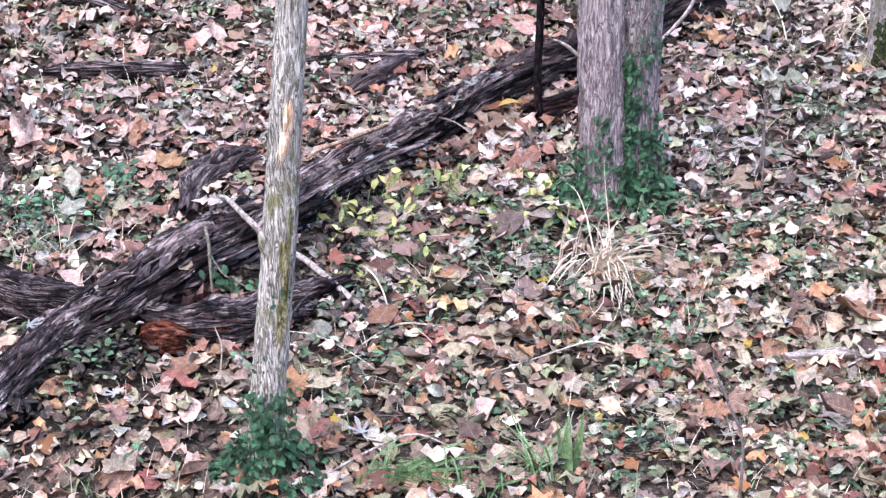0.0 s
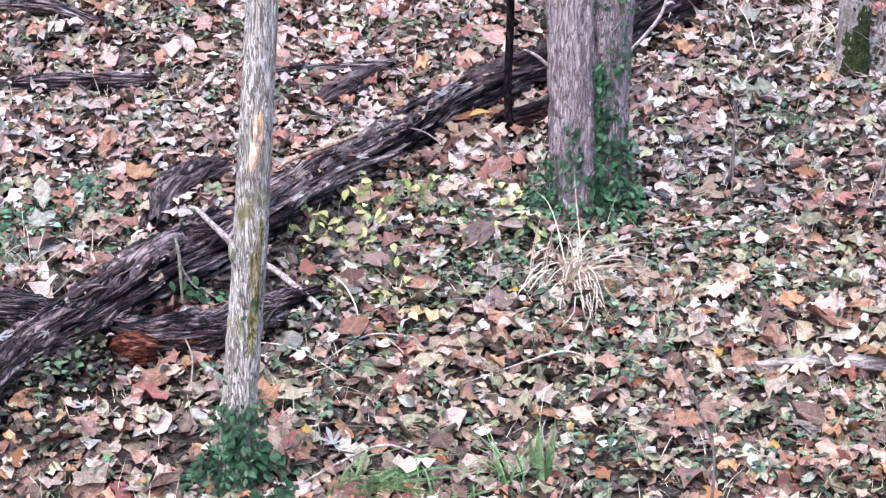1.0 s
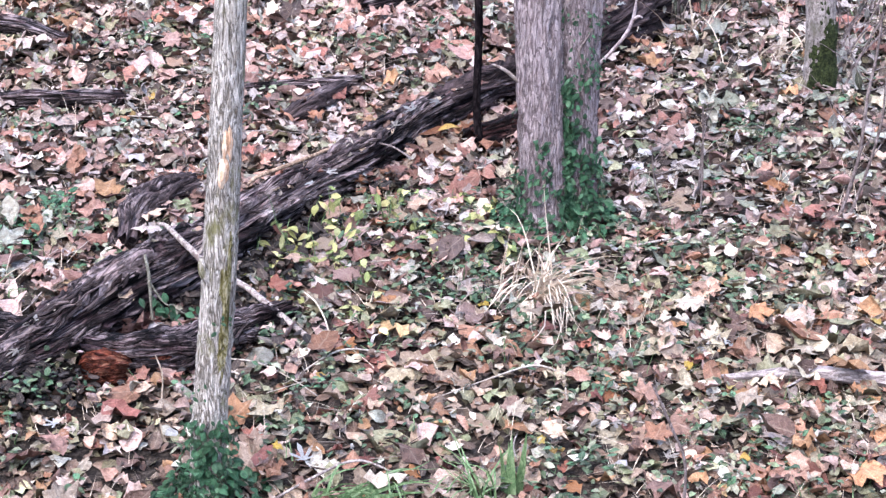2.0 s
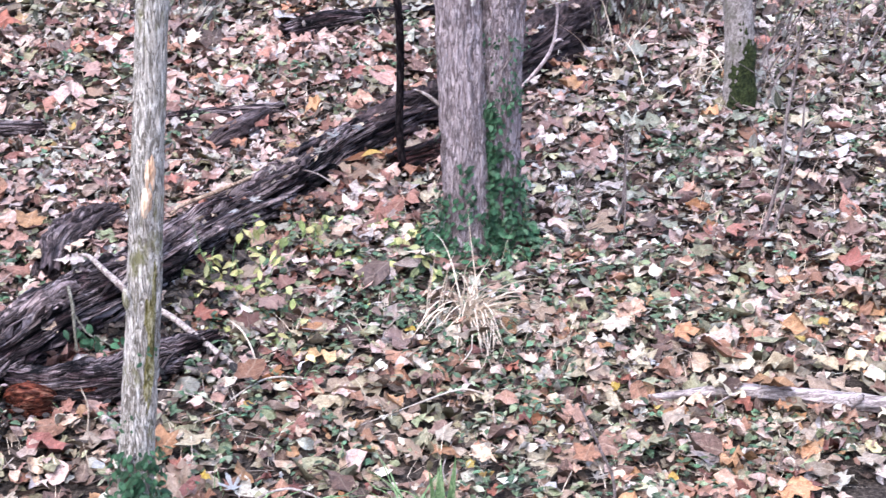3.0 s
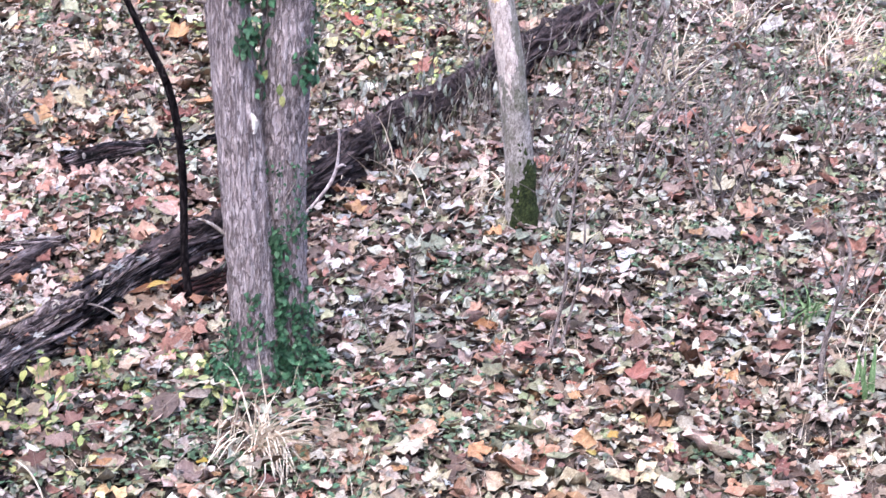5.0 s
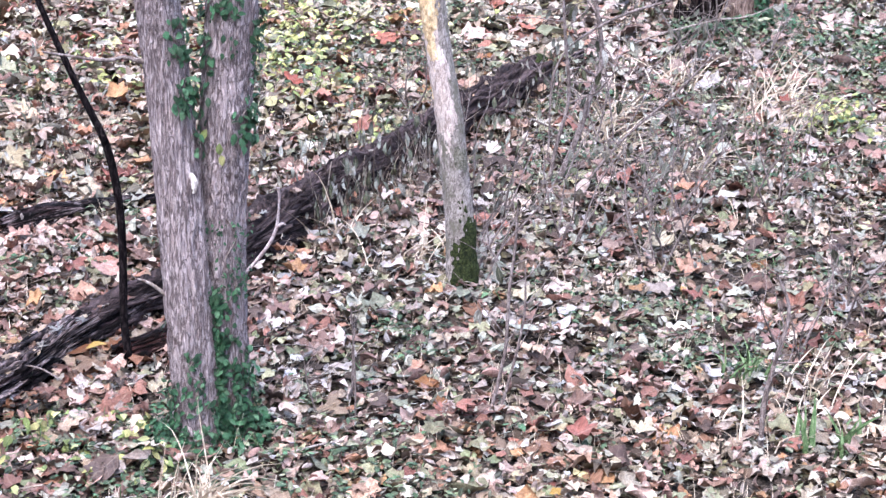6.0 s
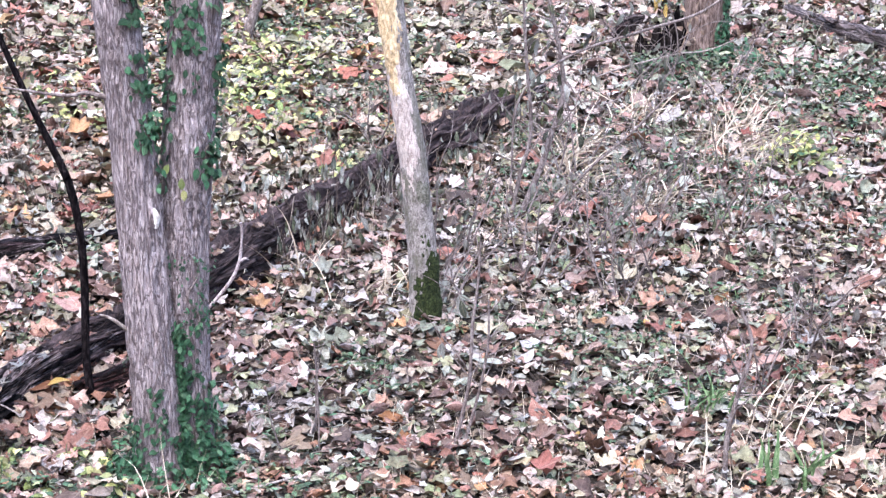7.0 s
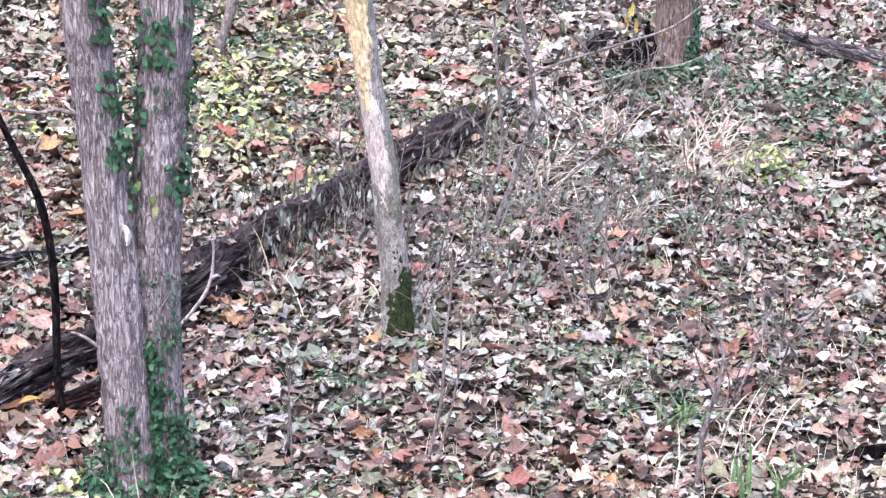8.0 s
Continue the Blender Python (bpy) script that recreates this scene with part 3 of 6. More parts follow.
def litter(name, shapes, places, sizes, rots, material, label, category):
    """Many loose leaves in one mesh of kind stuff."""
    pick = np.random.randint(0, len(shapes), len(places))
    verts, faces, uvs, base = [], [], [], 0
    for k, (v, f, u) in enumerate(shapes):
        sel = np.where(pick == k)[0]
        if not len(sel):
            continue
        w = np.einsum("nij,mj->nmi", rots[sel], v) * sizes[sel][:, None, None] + places[sel][:, None, :]
        verts.append(w.reshape(-1, 3))
        faces.append((f[None] + base + (np.arange(len(sel)) * len(v))[:, None, None]).reshape(-1, 3))
        uvs.append(np.tile(u, (len(sel), 1)))
        base += len(sel) * len(v)
    V, F, U = np.vstack(verts), np.vstack(faces), np.vstack(uvs)
    me = bpy.data.meshes.new(name)
    me.vertices.add(len(V))
    me.vertices.foreach_set("co", V.astype(np.float32).ravel())
    me.loops.add(len(F) * 3)
    me.loops.foreach_set("vertex_index", F.astype(np.int32).ravel())
    me.polygons.add(len(F))
    me.polygons.foreach_set("loop_start", np.arange(0, len(F) * 3, 3, dtype=np.int32))
    me.update(calc_edges=True)
    layer = me.uv_layers.new(name="UVMap")
    layer.data.foreach_set("uv", U[F.ravel()].astype(np.float32).ravel())
    me.polygons.foreach_set("use_smooth", np.ones(len(F), dtype=bool))
    me.materials.append(material)
    return tagged(new(name, me), label, category, kind="stuff")


def fan(count, seed, near=4.7, deg=(-17.5, 31.5)):
    """Random places on the floor that the eye sweeps over, evenly spread per square metre."""
    r = np.random.RandomState(seed)
    out = []
    while len(out) < count:
        a = radians(r.uniform(*deg))
        y = math.sqrt(r.uniform(near ** 2, 18.0 ** 2))
        reach = 11.0 + min(7.0, max(0.0, (math.degrees(a) + 15.0) * 0.42))
        if y < reach and not (math.degrees(a) > 18 and y < 5.6):
            out.append((y * math.tan(a), y))
    return np.array(out)


def scatter(count, seed, height, tilt, near=4.7, keep=None, downhill=0):
    xy = fan(count, seed, near)
    if keep is not None:
        xy = np.array([p for p in xy if keep(p[0], p[1])])
    r = np.random.RandomState(seed + 1000)
    n = len(xy)
    z = np.array([gz(x, y) for x, y in xy]) + np.abs(r.normal(0, height, n)) + 0.004
    rots = turns(r.uniform(0, 6.283, n), r.normal(radians(6), tilt, n), r.normal(0, tilt, n))
    k = radians(downhill)
    rots = np.array([[1, 0, 0], [0, math.cos(k), -math.sin(k)], [0, math.sin(k), math.cos(k)]]) @ rots
    return np.column_stack([xy, z]), rots, r


def patchy(floor, scale, slot):
    """Keeps leaves in loose drifts, thinner between them."""
    def keep(x, y):
        a = noise.noise(Vector((x * scale, y * scale, slot))) + 0.5 * noise.noise(Vector((x * scale * 2.3, y * scale * 2.3, slot + 4)))
        return random.random() < min(1.0, max(floor, 0.62 + 1.9 * a))
    random.seed(int(slot * 10))
    return keep


# ---- the forest floor ----
def forest_floor():
    xs = np.concatenate([[-1500, -300, -80, -30, -12], np.arange(-6, 14.01, 0.16), [18, 40, 100, 320, 1500]])
    ys = np.concatenate([[-1500, -300, -60, -15, -4, 0, 2, 3.5], np.arange(4.4, 19.01, 0.16), [21, 25, 32, 45, 70, 140, 400, 1500]])
    verts = [(x, y, gz(x, y)) for y in ys for x in xs]
    w = len(xs)
    faces = [(j * w + i, j * w + i + 1, (j + 1) * w + i + 1, (j + 1) * w + i) for j in range(len(ys) - 1) for i in range(w - 1)]
    me = mesh_of("ground", verts, faces)
    me.materials.append(M_SOIL)
    return tagged(new("ground", me), "dark damp woodland soil under a thick leaf carpet", "ground", kind="structure")


forest_floor()


def sky_blocker_ring():
    """An added, unseen closed ring that blocks low sky light, uneven along its top."""
    verts, n = [], 144
    for i in range(n):
        a = 2 * math.pi * i / n
        x, y = 3 + 46 * math.cos(a), 10 + 46 * math.sin(a)
        z = gz(x, y)
        top = 19 + 5 * noise.noise(Vector((math.cos(a) * 5, math.sin(a) * 5, 1.0))) + 2.5 * noise.noise(Vector((math.cos(a) * 19, math.sin(a) * 19, 4.0)))
        verts += [(x, y, z - 1.0), (3 + 44.5 * math.cos(a), 10 + 44.5 * math.sin(a), z + 9.0), (3 + 47 * math.cos(a), 10 + 47 * math.sin(a), z + top)]
    faces = []
    for i in range(n):
        j = (i + 1) % n
        faces += [(3 * i, 3 * j, 3 * j + 1, 3 * i + 1), (3 * i + 1, 3 * j + 1, 3 * j + 2, 3 * i + 2)]
    me = mesh_of("backdrop", verts, faces)
    me.materials.append(M_BLOCKER)
    return tagged(new("backdrop", me), "unseen brown and green ring added to block low sky light", "woodland", kind="structure")


sky_blocker_ring()

def near_part(x, y):
    """Where the leaves are ochre rather than grey and pink, with a soft border: close by and again far behind the trunk."""
    wander = 0.9 * noise.noise(Vector((x * 0.8, y * 0.8, 5.0)))
    return y + wander < 6.6 + 0.12 * x or (y + wander > 10.0 + 0.2 * x and x < 0.30 * y)


np.random.seed(3)
P, Rm, r = scatter(28500, 6, 0.008, 0.45)
litter("leaf_mould", CRUMB, P, r.uniform(0.045, 0.095, len(P)), Rm, M_MOULD, "crumbled leaf mould covering the soil", "leaf litter")
P, Rm, r = scatter(21500, 1, 0.018, 0.26)
litter("brown_leaf_litter", TORN_FEW, P, r.uniform(0.06, 0.12, len(P)) * (1 + 0.08 * (P[:, 1] - 8.0).clip(0, 6)), Rm, M_DULL, "matted layer of small brown decaying leaves", "leaf litter")
P, Rm, r = scatter(34000, 2, 0.030, 0.25, keep=patchy(0.46, 1.1, 3.3))
near = np.array([near_part(x, y) for x, y, z in P])
far = near & (P[:, 1] > 8.8)
near &= ~far
S = np.exp(r.normal(math.log(0.070), 0.48, len(P))).clip(0.025, 0.19) * (1 + 0.05 * (P[:, 1] - 8.0).clip(0, 6))
litter("tan_leaf_litter", TORN + DRY_OVAL[:6], P[near], S[near], Rm[near], M_TAN, "loose curled tan and ochre fallen leaves", "leaf litter")
litter("cream_leaf_litter", TORN_FEW + DRY_OVAL[:6], P[far], S[far], Rm[far], M_CREAM, "loose curled cream and grey fallen leaves behind the long trunk", "leaf litter")
west = ~near & ~far & (P[:, 1] > 6.7 + 1.2 * P[:, 0]) & (P[:, 0] < 0.6)
litter("russet_leaf_litter", TORN_FEW + DRY_OVAL[:5], P[west], S[west], Rm[west], M_RUSSET, "russet and pinkish brown leaves behind the long log", "leaf litter")
near |= far | west
litter("rose_leaf_litter", TORN_FEW + DRY_OVAL[:5], P[~near], S[~near], Rm[~near], M_ROSE, "loose curled pinkish grey fallen leaves", "leaf litter")
P, Rm, r = scatter(9500, 3, 0.036, 0.20, keep=patchy(0.22, 0.9, 8.1))
near = np.array([near_part(x, y - 0.6 * (y < 9)) for x, y, z in P])
S = r.gamma(6.0, 0.0195, len(P)).clip(0.05, 0.21) * (1 + 0.08 * (P[:, 1] - 8.0).clip(0, 6))
litter("lobed_leaf_litter", DRY_LOBED, P[near], S[near], Rm[near], M_BRIGHT, "lobed tan, pink and orange dry leaves on the ground", "leaf litter")
litter("faded_leaf_litter", DRY_LOBED, P[~near], S[~near], Rm[~near], M_FADED, "lobed faded pink and grey dry leaves on the ground", "leaf litter")
P, Rm, r = scatter(6000, 5, 0.036, 0.32, keep=lambda x, y: y > 6.9 + 1.2 * x and x < 1.6)
litter("pink_leaf_litter", DRY_LOBED, P, r.gamma(9.0, 0.0115, len(P)).clip(0.05, 0.17), Rm, M_PINK, "large pinkish brown lobed leaves behind the long log", "leaf litter")
P, Rm, r = scatter(9000, 7, 0.034, 0.8, keep=patchy(0.2, 1.4, 5.7))
litter("curled_leaf_litter", CURLED, P, r.uniform(0.04, 0.09, len(P)), Rm, M_ROSE, "tightly curled dry leaves standing on edge in the litter", "leaf litter")
P, Rm, r = scatter(20000, 8, 0.030, 0.22, keep=lambda x, y: 0.8 < x < 3.4 and 5.7 < y < 7.3)
S = r.uniform(0.05, 0.12, len(P))
some = r.rand(len(P)) < 0.62
litter("ochre_leaf_litter", TORN + DRY_LOBED[:6], P[some], S[some], Rm[some], M_TAN, "loose flat tan and peach leaves beside the bleached branch", "leaf litter")
litter("bleached_leaf_litter", TORN_FEW, P[~some], S[~some], Rm[~some], M_CREAM, "loose flat cream leaves beside the bleached branch", "leaf litter")
P, Rm, r = scatter(2600, 10, 0.055, 0.16, keep=lambda x, y: y < 9.5 and noise.noise(Vector((x * 2.1, y * 2.1, 6.6))) > 0.05)
litter("broad_leaf_litter", BIG_LOBED + DRY_LOBED, P, r.uniform(0.11, 0.19, len(P)), Rm, M_TAN, "broad flat tan and pinkish lobed leaves on top of the litter", "leaf litter")
P, Rm, r = scatter(14000, 11, 0.020, 0.16, keep=lambda x, y: x > 1.9 and 6.4 < y < 11.0)
litter("flat_leaf_litter", TORN_FEW, P, r.uniform(0.05, 0.10, len(P)), Rm, M_CREAM, "flat cream and grey leaves filling the litter", "leaf litter")
P, Rm, r = scatter(3600, 4, 0.040, 0.40, keep=patchy(0.15, 1.3, 1.9))
litter("pale_leaf_litter", DRY_OVAL + DRY_LOBED[:8], P, r.uniform(0.03, 0.07, len(P)), Rm, M_PALE, "pale whitish leaf scraps strewn over the litter", "leaf litter")


def outer_litter(count, seed):
    """The same leaf carpet carried on round and behind the eye, thinner farther off."""
    r = np.random.RandomState(seed)
    xy = np.vstack([np.column_stack([r.normal(2.0, 4.2, count), r.normal(4.5, 5.0, count)]), np.column_stack([r.uniform(-10, 16, count // 3), r.uniform(-8, 22, count // 3)])])
    a, d = np.degrees(np.arctan2(xy[:, 0], xy[:, 1])), np.hypot(xy[:, 0], xy[:, 1])
    xy = xy[~((a > -17) & (a < 31) & (d > 4.9) & (d < 15.5))]
    n = len(xy)
    z = np.array([gz(x, y) for x, y in xy]) + np.abs(r.normal(0, 0.02, n)) + 0.022
    return litter("outer_leaf_litter", CRUMB, np.column_stack([xy, z]), r.uniform(0.10, 0.20, n), turns(r.uniform(0, 6.283, n), r.normal(0, 0.3, n), r.normal(0, 0.3, n)), M_TAN, "tan and brown leaves covering the wider forest floor", "leaf litter")


outer_litter(26000, 9)


# ---- fallen logs ----
def fallen_log(name, label, rows, material, segs=40, step=0.02, rough=0.30, flute=0.85, seed=1.0, jag=0.06, freq=(2.4, 2.4), plates=0.15):
    pts = onto(rows)
    length = sum(math.dist(a[:3], b[:3]) for a, b in zip(pts, pts[1:]))
    root = thing(name, label, "log", (pts[0][0], pts[0][1], gz(pts[0][0], pts[0][1])))
    part("trunk", tube(pts, max(8, int(length / step)), segs, rough, freq, seed, flute, jag, plates=plates), material, root)
    return root


MAIN = [(-1.66, 5.52, 0.070, 0.060), (-1.54, 5.82, 0.075, 0.070), (-1.47, 6.00, 0.078, 0.074), (-1.40, 6.14, 0.078, 0.078), (-1.30, 6.26, 0.080, 0.090), (-1.19, 6.39, 0.086, 0.102),
        (-1.06, 6.56, 0.096, 0.114), (-0.93, 6.71, 0.102, 0.116), (-0.76, 6.87, 0.110, 0.111),
        (-0.54, 7.22, 0.108, 0.098), (-0.32, 7.51, 0.098, 0.094), (-0.08, 7.79, 0.094, 0.095), (0.17, 8.16, 0.090, 0.080), (0.46, 8.47, 0.090, 0.082),
        (0.87, 8.83, 0.095, 0.112), (1.27, 9.34, 0.100, 0.118), (1.68, 9.85, 0.098, 0.106), (2.16, 10.36, 0.098, 0.106), (2.62, 10.89, 0.098, 0.112),
        (2.97, 11.28, 0.098, 0.118), (3.28, 11.62, 0.092, 0.108), (3.38, 11.73, 0.080, 0.080), (3.42, 11.77, 0.070, 0.035)]
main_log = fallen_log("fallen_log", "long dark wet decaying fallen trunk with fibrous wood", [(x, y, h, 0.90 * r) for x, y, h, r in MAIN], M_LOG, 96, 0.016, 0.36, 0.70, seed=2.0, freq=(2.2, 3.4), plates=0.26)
fallen_log("dark_branch", "thin dark branch beyond the end of the long trunk", [(3.30, 11.62, 0.03, 0.020), (3.65, 12.05, 0.05, 0.026), (4.02, 12.45, 0.03, 0.024), (4.50, 12.85, 0.01, 0.018)], M_LOG, 20, seed=151.0)
fallen_log("broken_log", "dark wet short log with a crumbling orange rotten end",
           [(-1.08, 6.28, 0.053, 0.065), (-0.92, 6.26, 0.058, 0.073), (-0.74, 6.30, 0.056, 0.069), (-0.56, 6.44, 0.049, 0.060), (-0.36, 6.62, 0.030, 0.034)], M_LOG, seed=11.0)
fallen_log("log_chunk", "weathered grey bent chunk of log on leaves",
           [(-1.05, 7.12, 0.041, 0.047), (-1.04, 7.36, 0.052, 0.060), (-0.95, 7.53, 0.047, 0.058), (-0.81, 7.65, 0.040, 0.049)], M_LOG_GREY, seed=21.0)
fallen_log("side_log", "dark wet log lying against the long fallen trunk",
           [(-2.15, 6.58, 0.08, 0.100), (-1.85, 6.50, 0.080, 0.094), (-1.66, 6.45, 0.078, 0.086), (-1.46, 6.40, 0.066, 0.072), (-1.27, 6.38, 0.050, 0.050)], M_LOG, seed=31.0)
# rotten wood made black to give the shaded hollow under the long log
fallen_log("dark_log", "black rotten wood standing in for shade under the long log", [(-1.58, 5.58, 0.02, 0.04), (-1.51, 5.68, 0.03, 0.05), (-1.45, 5.78, 0.025, 0.04), (-1.40, 5.83, 0.02, 0.02)], M_HOLLOW, 28, seed=131.0)
fallen_log("half_buried_log", "thin dark log half buried in leaves", [(-1.88, 8.53, 0.040, 0.034), (-1.55, 8.53, 0.044, 0.039), (-1.22, 8.55, 0.038, 0.032)], M_LOG, 24, seed=41.0)
fallen_log("half_buried_log", "thin dark log half buried in leaves", [(-0.66, 8.64, 0.034, 0.026), (-0.39, 8.67, 0.038, 0.031), (-0.10, 8.69, 0.040, 0.034)], M_LOG, 24, seed=45.0)
fallen_log("log_stub", "short dark forked stub of wood", [(-0.45, 8.30, 0.035, 0.029), (-0.33, 8.40, 0.054, 0.049), (-0.17, 8.61, 0.050, 0.041)], M_LOG_GREY, 24, seed=51.0)
fallen_log("slender_log", "slender brown log in leaves behind the long trunk",
           [(-0.10, 9.62, 0.040, 0.054), (0.09, 9.74, 0.042, 0.056), (0.36, 9.86, 0.036, 0.050), (0.73, 9.94, 0.030, 0.040), (1.1, 10.05, 0.026, 0.030)], M_LOG, 28, seed=61.0)
fallen_log("grey_log", "pale grey weathered log in leaves", [(6.36, 14.05, 0.030, 0.040), (6.47, 13.42, 0.050, 0.067), (6.63, 12.96, 0.060, 0.079), (6.9, 12.40, 0.064, 0.086)], M_LOG_PALE, 28, seed=71.0)
fallen_log("under_log", "dark short log beneath the long fallen trunk", [(0.40, 8.05, 0.044, 0.052), (0.63, 8.17, 0.052, 0.066), (0.95, 8.34, 0.054, 0.066)], M_LOG_RED, 36, seed=81.0)
fallen_log("dark_branch", "dark rotten branch in leaves", [(-2.15, 9.42, 0.048, 0.042), (-1.83, 9.39, 0.048, 0.041), (-1.50, 9.17, 0.038, 0.025)], M_LOG, 24, seed=91.0)
bleached = fallen_log("bleached_branch", "bleached greyish barkless branch half covered by leaves",
                      [(1.22, 6.12, 0.032, 0.009), (1.36, 6.11, 0.046, 0.015), (1.49, 6.10, 0.058, 0.022), (1.73, 6.06, 0.060, 0.025), (1.95, 6.00, 0.060, 0.028), (2.03, 5.98, 0.060, 0.025), (2.17, 5.95, 0.062, 0.026),
                       (2.52, 5.86, 0.058, 0.024), (2.95, 5.76, 0.054, 0.019)], M_BRANCH, 24, 0.015, 0.24, 0.30, 101.0, 0.01, (2.0, 6.0), 0.10)
part("knot", tube([(1.93, 5.99, 0.693, 0.020), (1.95, 5.97, 0.718, 0.017), (1.965, 5.955, 0.733, 0.008)], 10, 12, 0.3, (2.0, 20.0), 4.0), M_BRANCH, bleached, "short broken side knot")
part("side_twig", tube([(1.55, 6.09, 0.698, 0.008), (1.50, 6.03, 0.713, 0.006), (1.43, 5.99, 0.70, 0.003)], 12, 7, 0.2, (2.0, 12.0), 7.0), M_BRANCH, bleached, "thin broken side twig")
forked = fallen_log("leaning_branch", "long pinkish grey branch lying over the long trunk",
           [(-0.885, 6.912, 0.245, 0.006), (-0.845, 6.885, 0.248, 0.010), (-0.772, 6.771, 0.240, 0.012), (-0.715, 6.715, 0.215, 0.014), (-0.66, 6.69, 0.160, 0.013), (-0.553, 6.685, 0.112, 0.012), (-0.474, 6.621, 0.085, 0.012), (-0.390, 6.540, 0.056, 0.012), (-0.28, 6.42, 0.026, 0.011), (-0.20, 6.32, 0.012, 0.008)], M_TWIG, 12, 0.04, 0.12, 0.0, 111.0, 0.0, plates=0.0)
part("fork", tube([(-0.715, 6.715, gz(-0.715, 6.715) + 0.215, 0.009), (-0.690, 6.715, gz(-0.69, 6.715) + 0.255, 0.008), (-0.675, 6.72, gz(-0.675, 6.72) + 0.29, 0.004)], 10, 8, 0.15, (3.0, 12.0), 4.0), M_TWIG, forked, "short broken fork")
fallen_log("leaning_branch", "pale grey broken branch beside the broken log", [(-0.93, 6.24, 0.03, 0.013), (-0.79, 6.16, 0.022, 0.018), (-0.66, 6.02, 0.016, 0.020)], M_TWIG, 12, 0.04, 0.15, 0.0, 121.0, 0.0, plates=0.0)


# ---- trees ----
def tree(label, at, stems, material, segs=44, step=0.03, rough=0.05, flute=0.10, seed=3.0, freq=(5.0, 1.2)):
    root = thing("tree", label, "tree", at, "trees")
    for k, rows in enumerate(stems):
        length = sum(math.dist(a[:3], b[:3]) for a, b in zip(rows, rows[1:]))
        part("trunk", tube(rows, int(length / step), segs, rough, freq, seed + 7 * k, flute), material, root)
    return root


STEM_L = [(0.680, 7.335, 0.66, 0.132), (0.673, 7.335, 0.80, 0.112), (0.668, 7.335, 0.935, 0.101), (0.650, 7.335, 1.303, 0.099), (0.630, 7.335, 1.662, 0.096), (0.603, 7.335, 2.125, 0.085),
          (0.563, 7.335, 2.573, 0.084), (0.53, 7.335, 2.95, 0.084), (0.42, 7.42, 4.2, 0.072), (0.25, 7.5, 5.8, 0.055), (0.1, 7.6, 7.6, 0.025)]
STEM_R = [(0.795, 7.375, 0.66, 0.127), (0.795, 7.375, 0.80, 0.105), (0.797, 7.375, 0.972, 0.091), (0.791, 7.38, 1.291, 0.091), (0.788, 7.385, 1.65, 0.099), (0.818, 7.40, 2.114, 0.100),
          (0.858, 7.40, 2.563, 0.100), (0.90, 7.40, 3.0, 0.098), (1.05, 7.45, 4.4, 0.082), (1.25, 7.5, 6.2, 0.058), (1.4, 7.6, 8.2, 0.025)]
CROTCH = [(0.745, 7.40, 0.68, 0.11), (0.742, 7.405, 1.0, 0.085), (0.732, 7.41, 1.35, 0.078), (0.718, 7.41, 1.7, 0.068), (0.712, 7.40, 1.95, 0.045), (0.710, 7.40, 2.06, 0.014)]
twin = tree("grey furrowed twin-stemmed tree with ivy at its foot", (0.73, 7.37, gz(0.73, 7.37)), [STEM_L, STEM_R, CROTCH], M_BARK_GREY, 72, 0.022, 0.05, 0.24, 3.0, (7.0, 1.6))
THIN = [(-0.592, 5.473, 0.50, 0.075), (-0.586, 5.473, 0.651, 0.060), (-0.571, 5.473, 0.862, 0.0575), (-0.511, 5.473, 1.464, 0.0533), (-0.449, 5.473, 2.195, 0.0484),
        (-0.38, 5.48, 3.0, 0.043), (-0.30, 5.5, 4.2, 0.032), (-0.25, 5.5, 5.6, 0.015)]
thin = tree("slender tree with pale flaky lichen-stained bark", (-0.59, 5.473, gz(-0.59, 5.473)), [THIN], M_BARK_PALE, 36, 0.02, 0.07, 0.15, 13.0)
MOSSY = [(2.096, 8.654, 0.80, 0.092), (2.094, 8.654, 0.933, 0.0778), (2.088, 8.654, 1.193, 0.0735), (2.059, 8.654, 1.48, 0.0683), (2.030, 8.654, 1.761, 0.065), (1.982, 8.654, 2.039, 0.0605),
         (1.944, 8.654, 2.31, 0.0605), (1.912, 8.654, 2.577, 0.061), (1.85, 8.66, 3.1, 0.057), (1.7, 8.7, 4.6, 0.042), (1.6, 8.7, 6.2, 0.018)]
mossy = tree("slim smooth grey tree with a mossy foot", (2.094, 8.654, gz(2.094, 8.654)), [MOSSY], M_BARK_SMOOTH, 32, 0.03, 0.04, 0.05, 23.0)
FAR = [(5.16, 12.86, 1.25, 0.26), (5.17, 12.856, 1.45, 0.17), (5.18, 12.856, 1.909, 0.135), (5.12, 12.86, 3.0, 0.14), (5.2, 12.9, 5.0, 0.11), (5.3, 12.9, 7.5, 0.04)]
far_tree = tree("brown ivy-clad tree beside a hollow stump", (5.11, 12.86, gz(5.11, 12.86)), [FAR], M_BARK_BROWN, 32, 0.04, 0.08, 0.15, 33.0)
STICK = [(0.446, 8.025, 0.80, 0.021), (0.434, 8.025, 0.90, 0.019), (0.420, 8.025, 1.065, 0.0180), (0.426, 8.025, 1.36, 0.0178), (0.424, 8.025, 1.55, 0.0175), (0.408, 8.025, 1.70, 0.0180), (0.375, 8.025, 1.87, 0.0170),
         (0.300, 8.025, 2.05, 0.0150), (0.225, 8.025, 2.23, 0.0140), (0.150, 8.03, 2.42, 0.0125), (0.095, 8.03, 2.58, 0.011), (-0.02, 8.03, 2.95, 0.009), (-0.08, 8.03, 3.5, 0.005)]
sapling = thing("sapling", "black wet bare sapling stem curving upward", "sapling", (0.44, 8.025, gz(0.44, 8.025)))
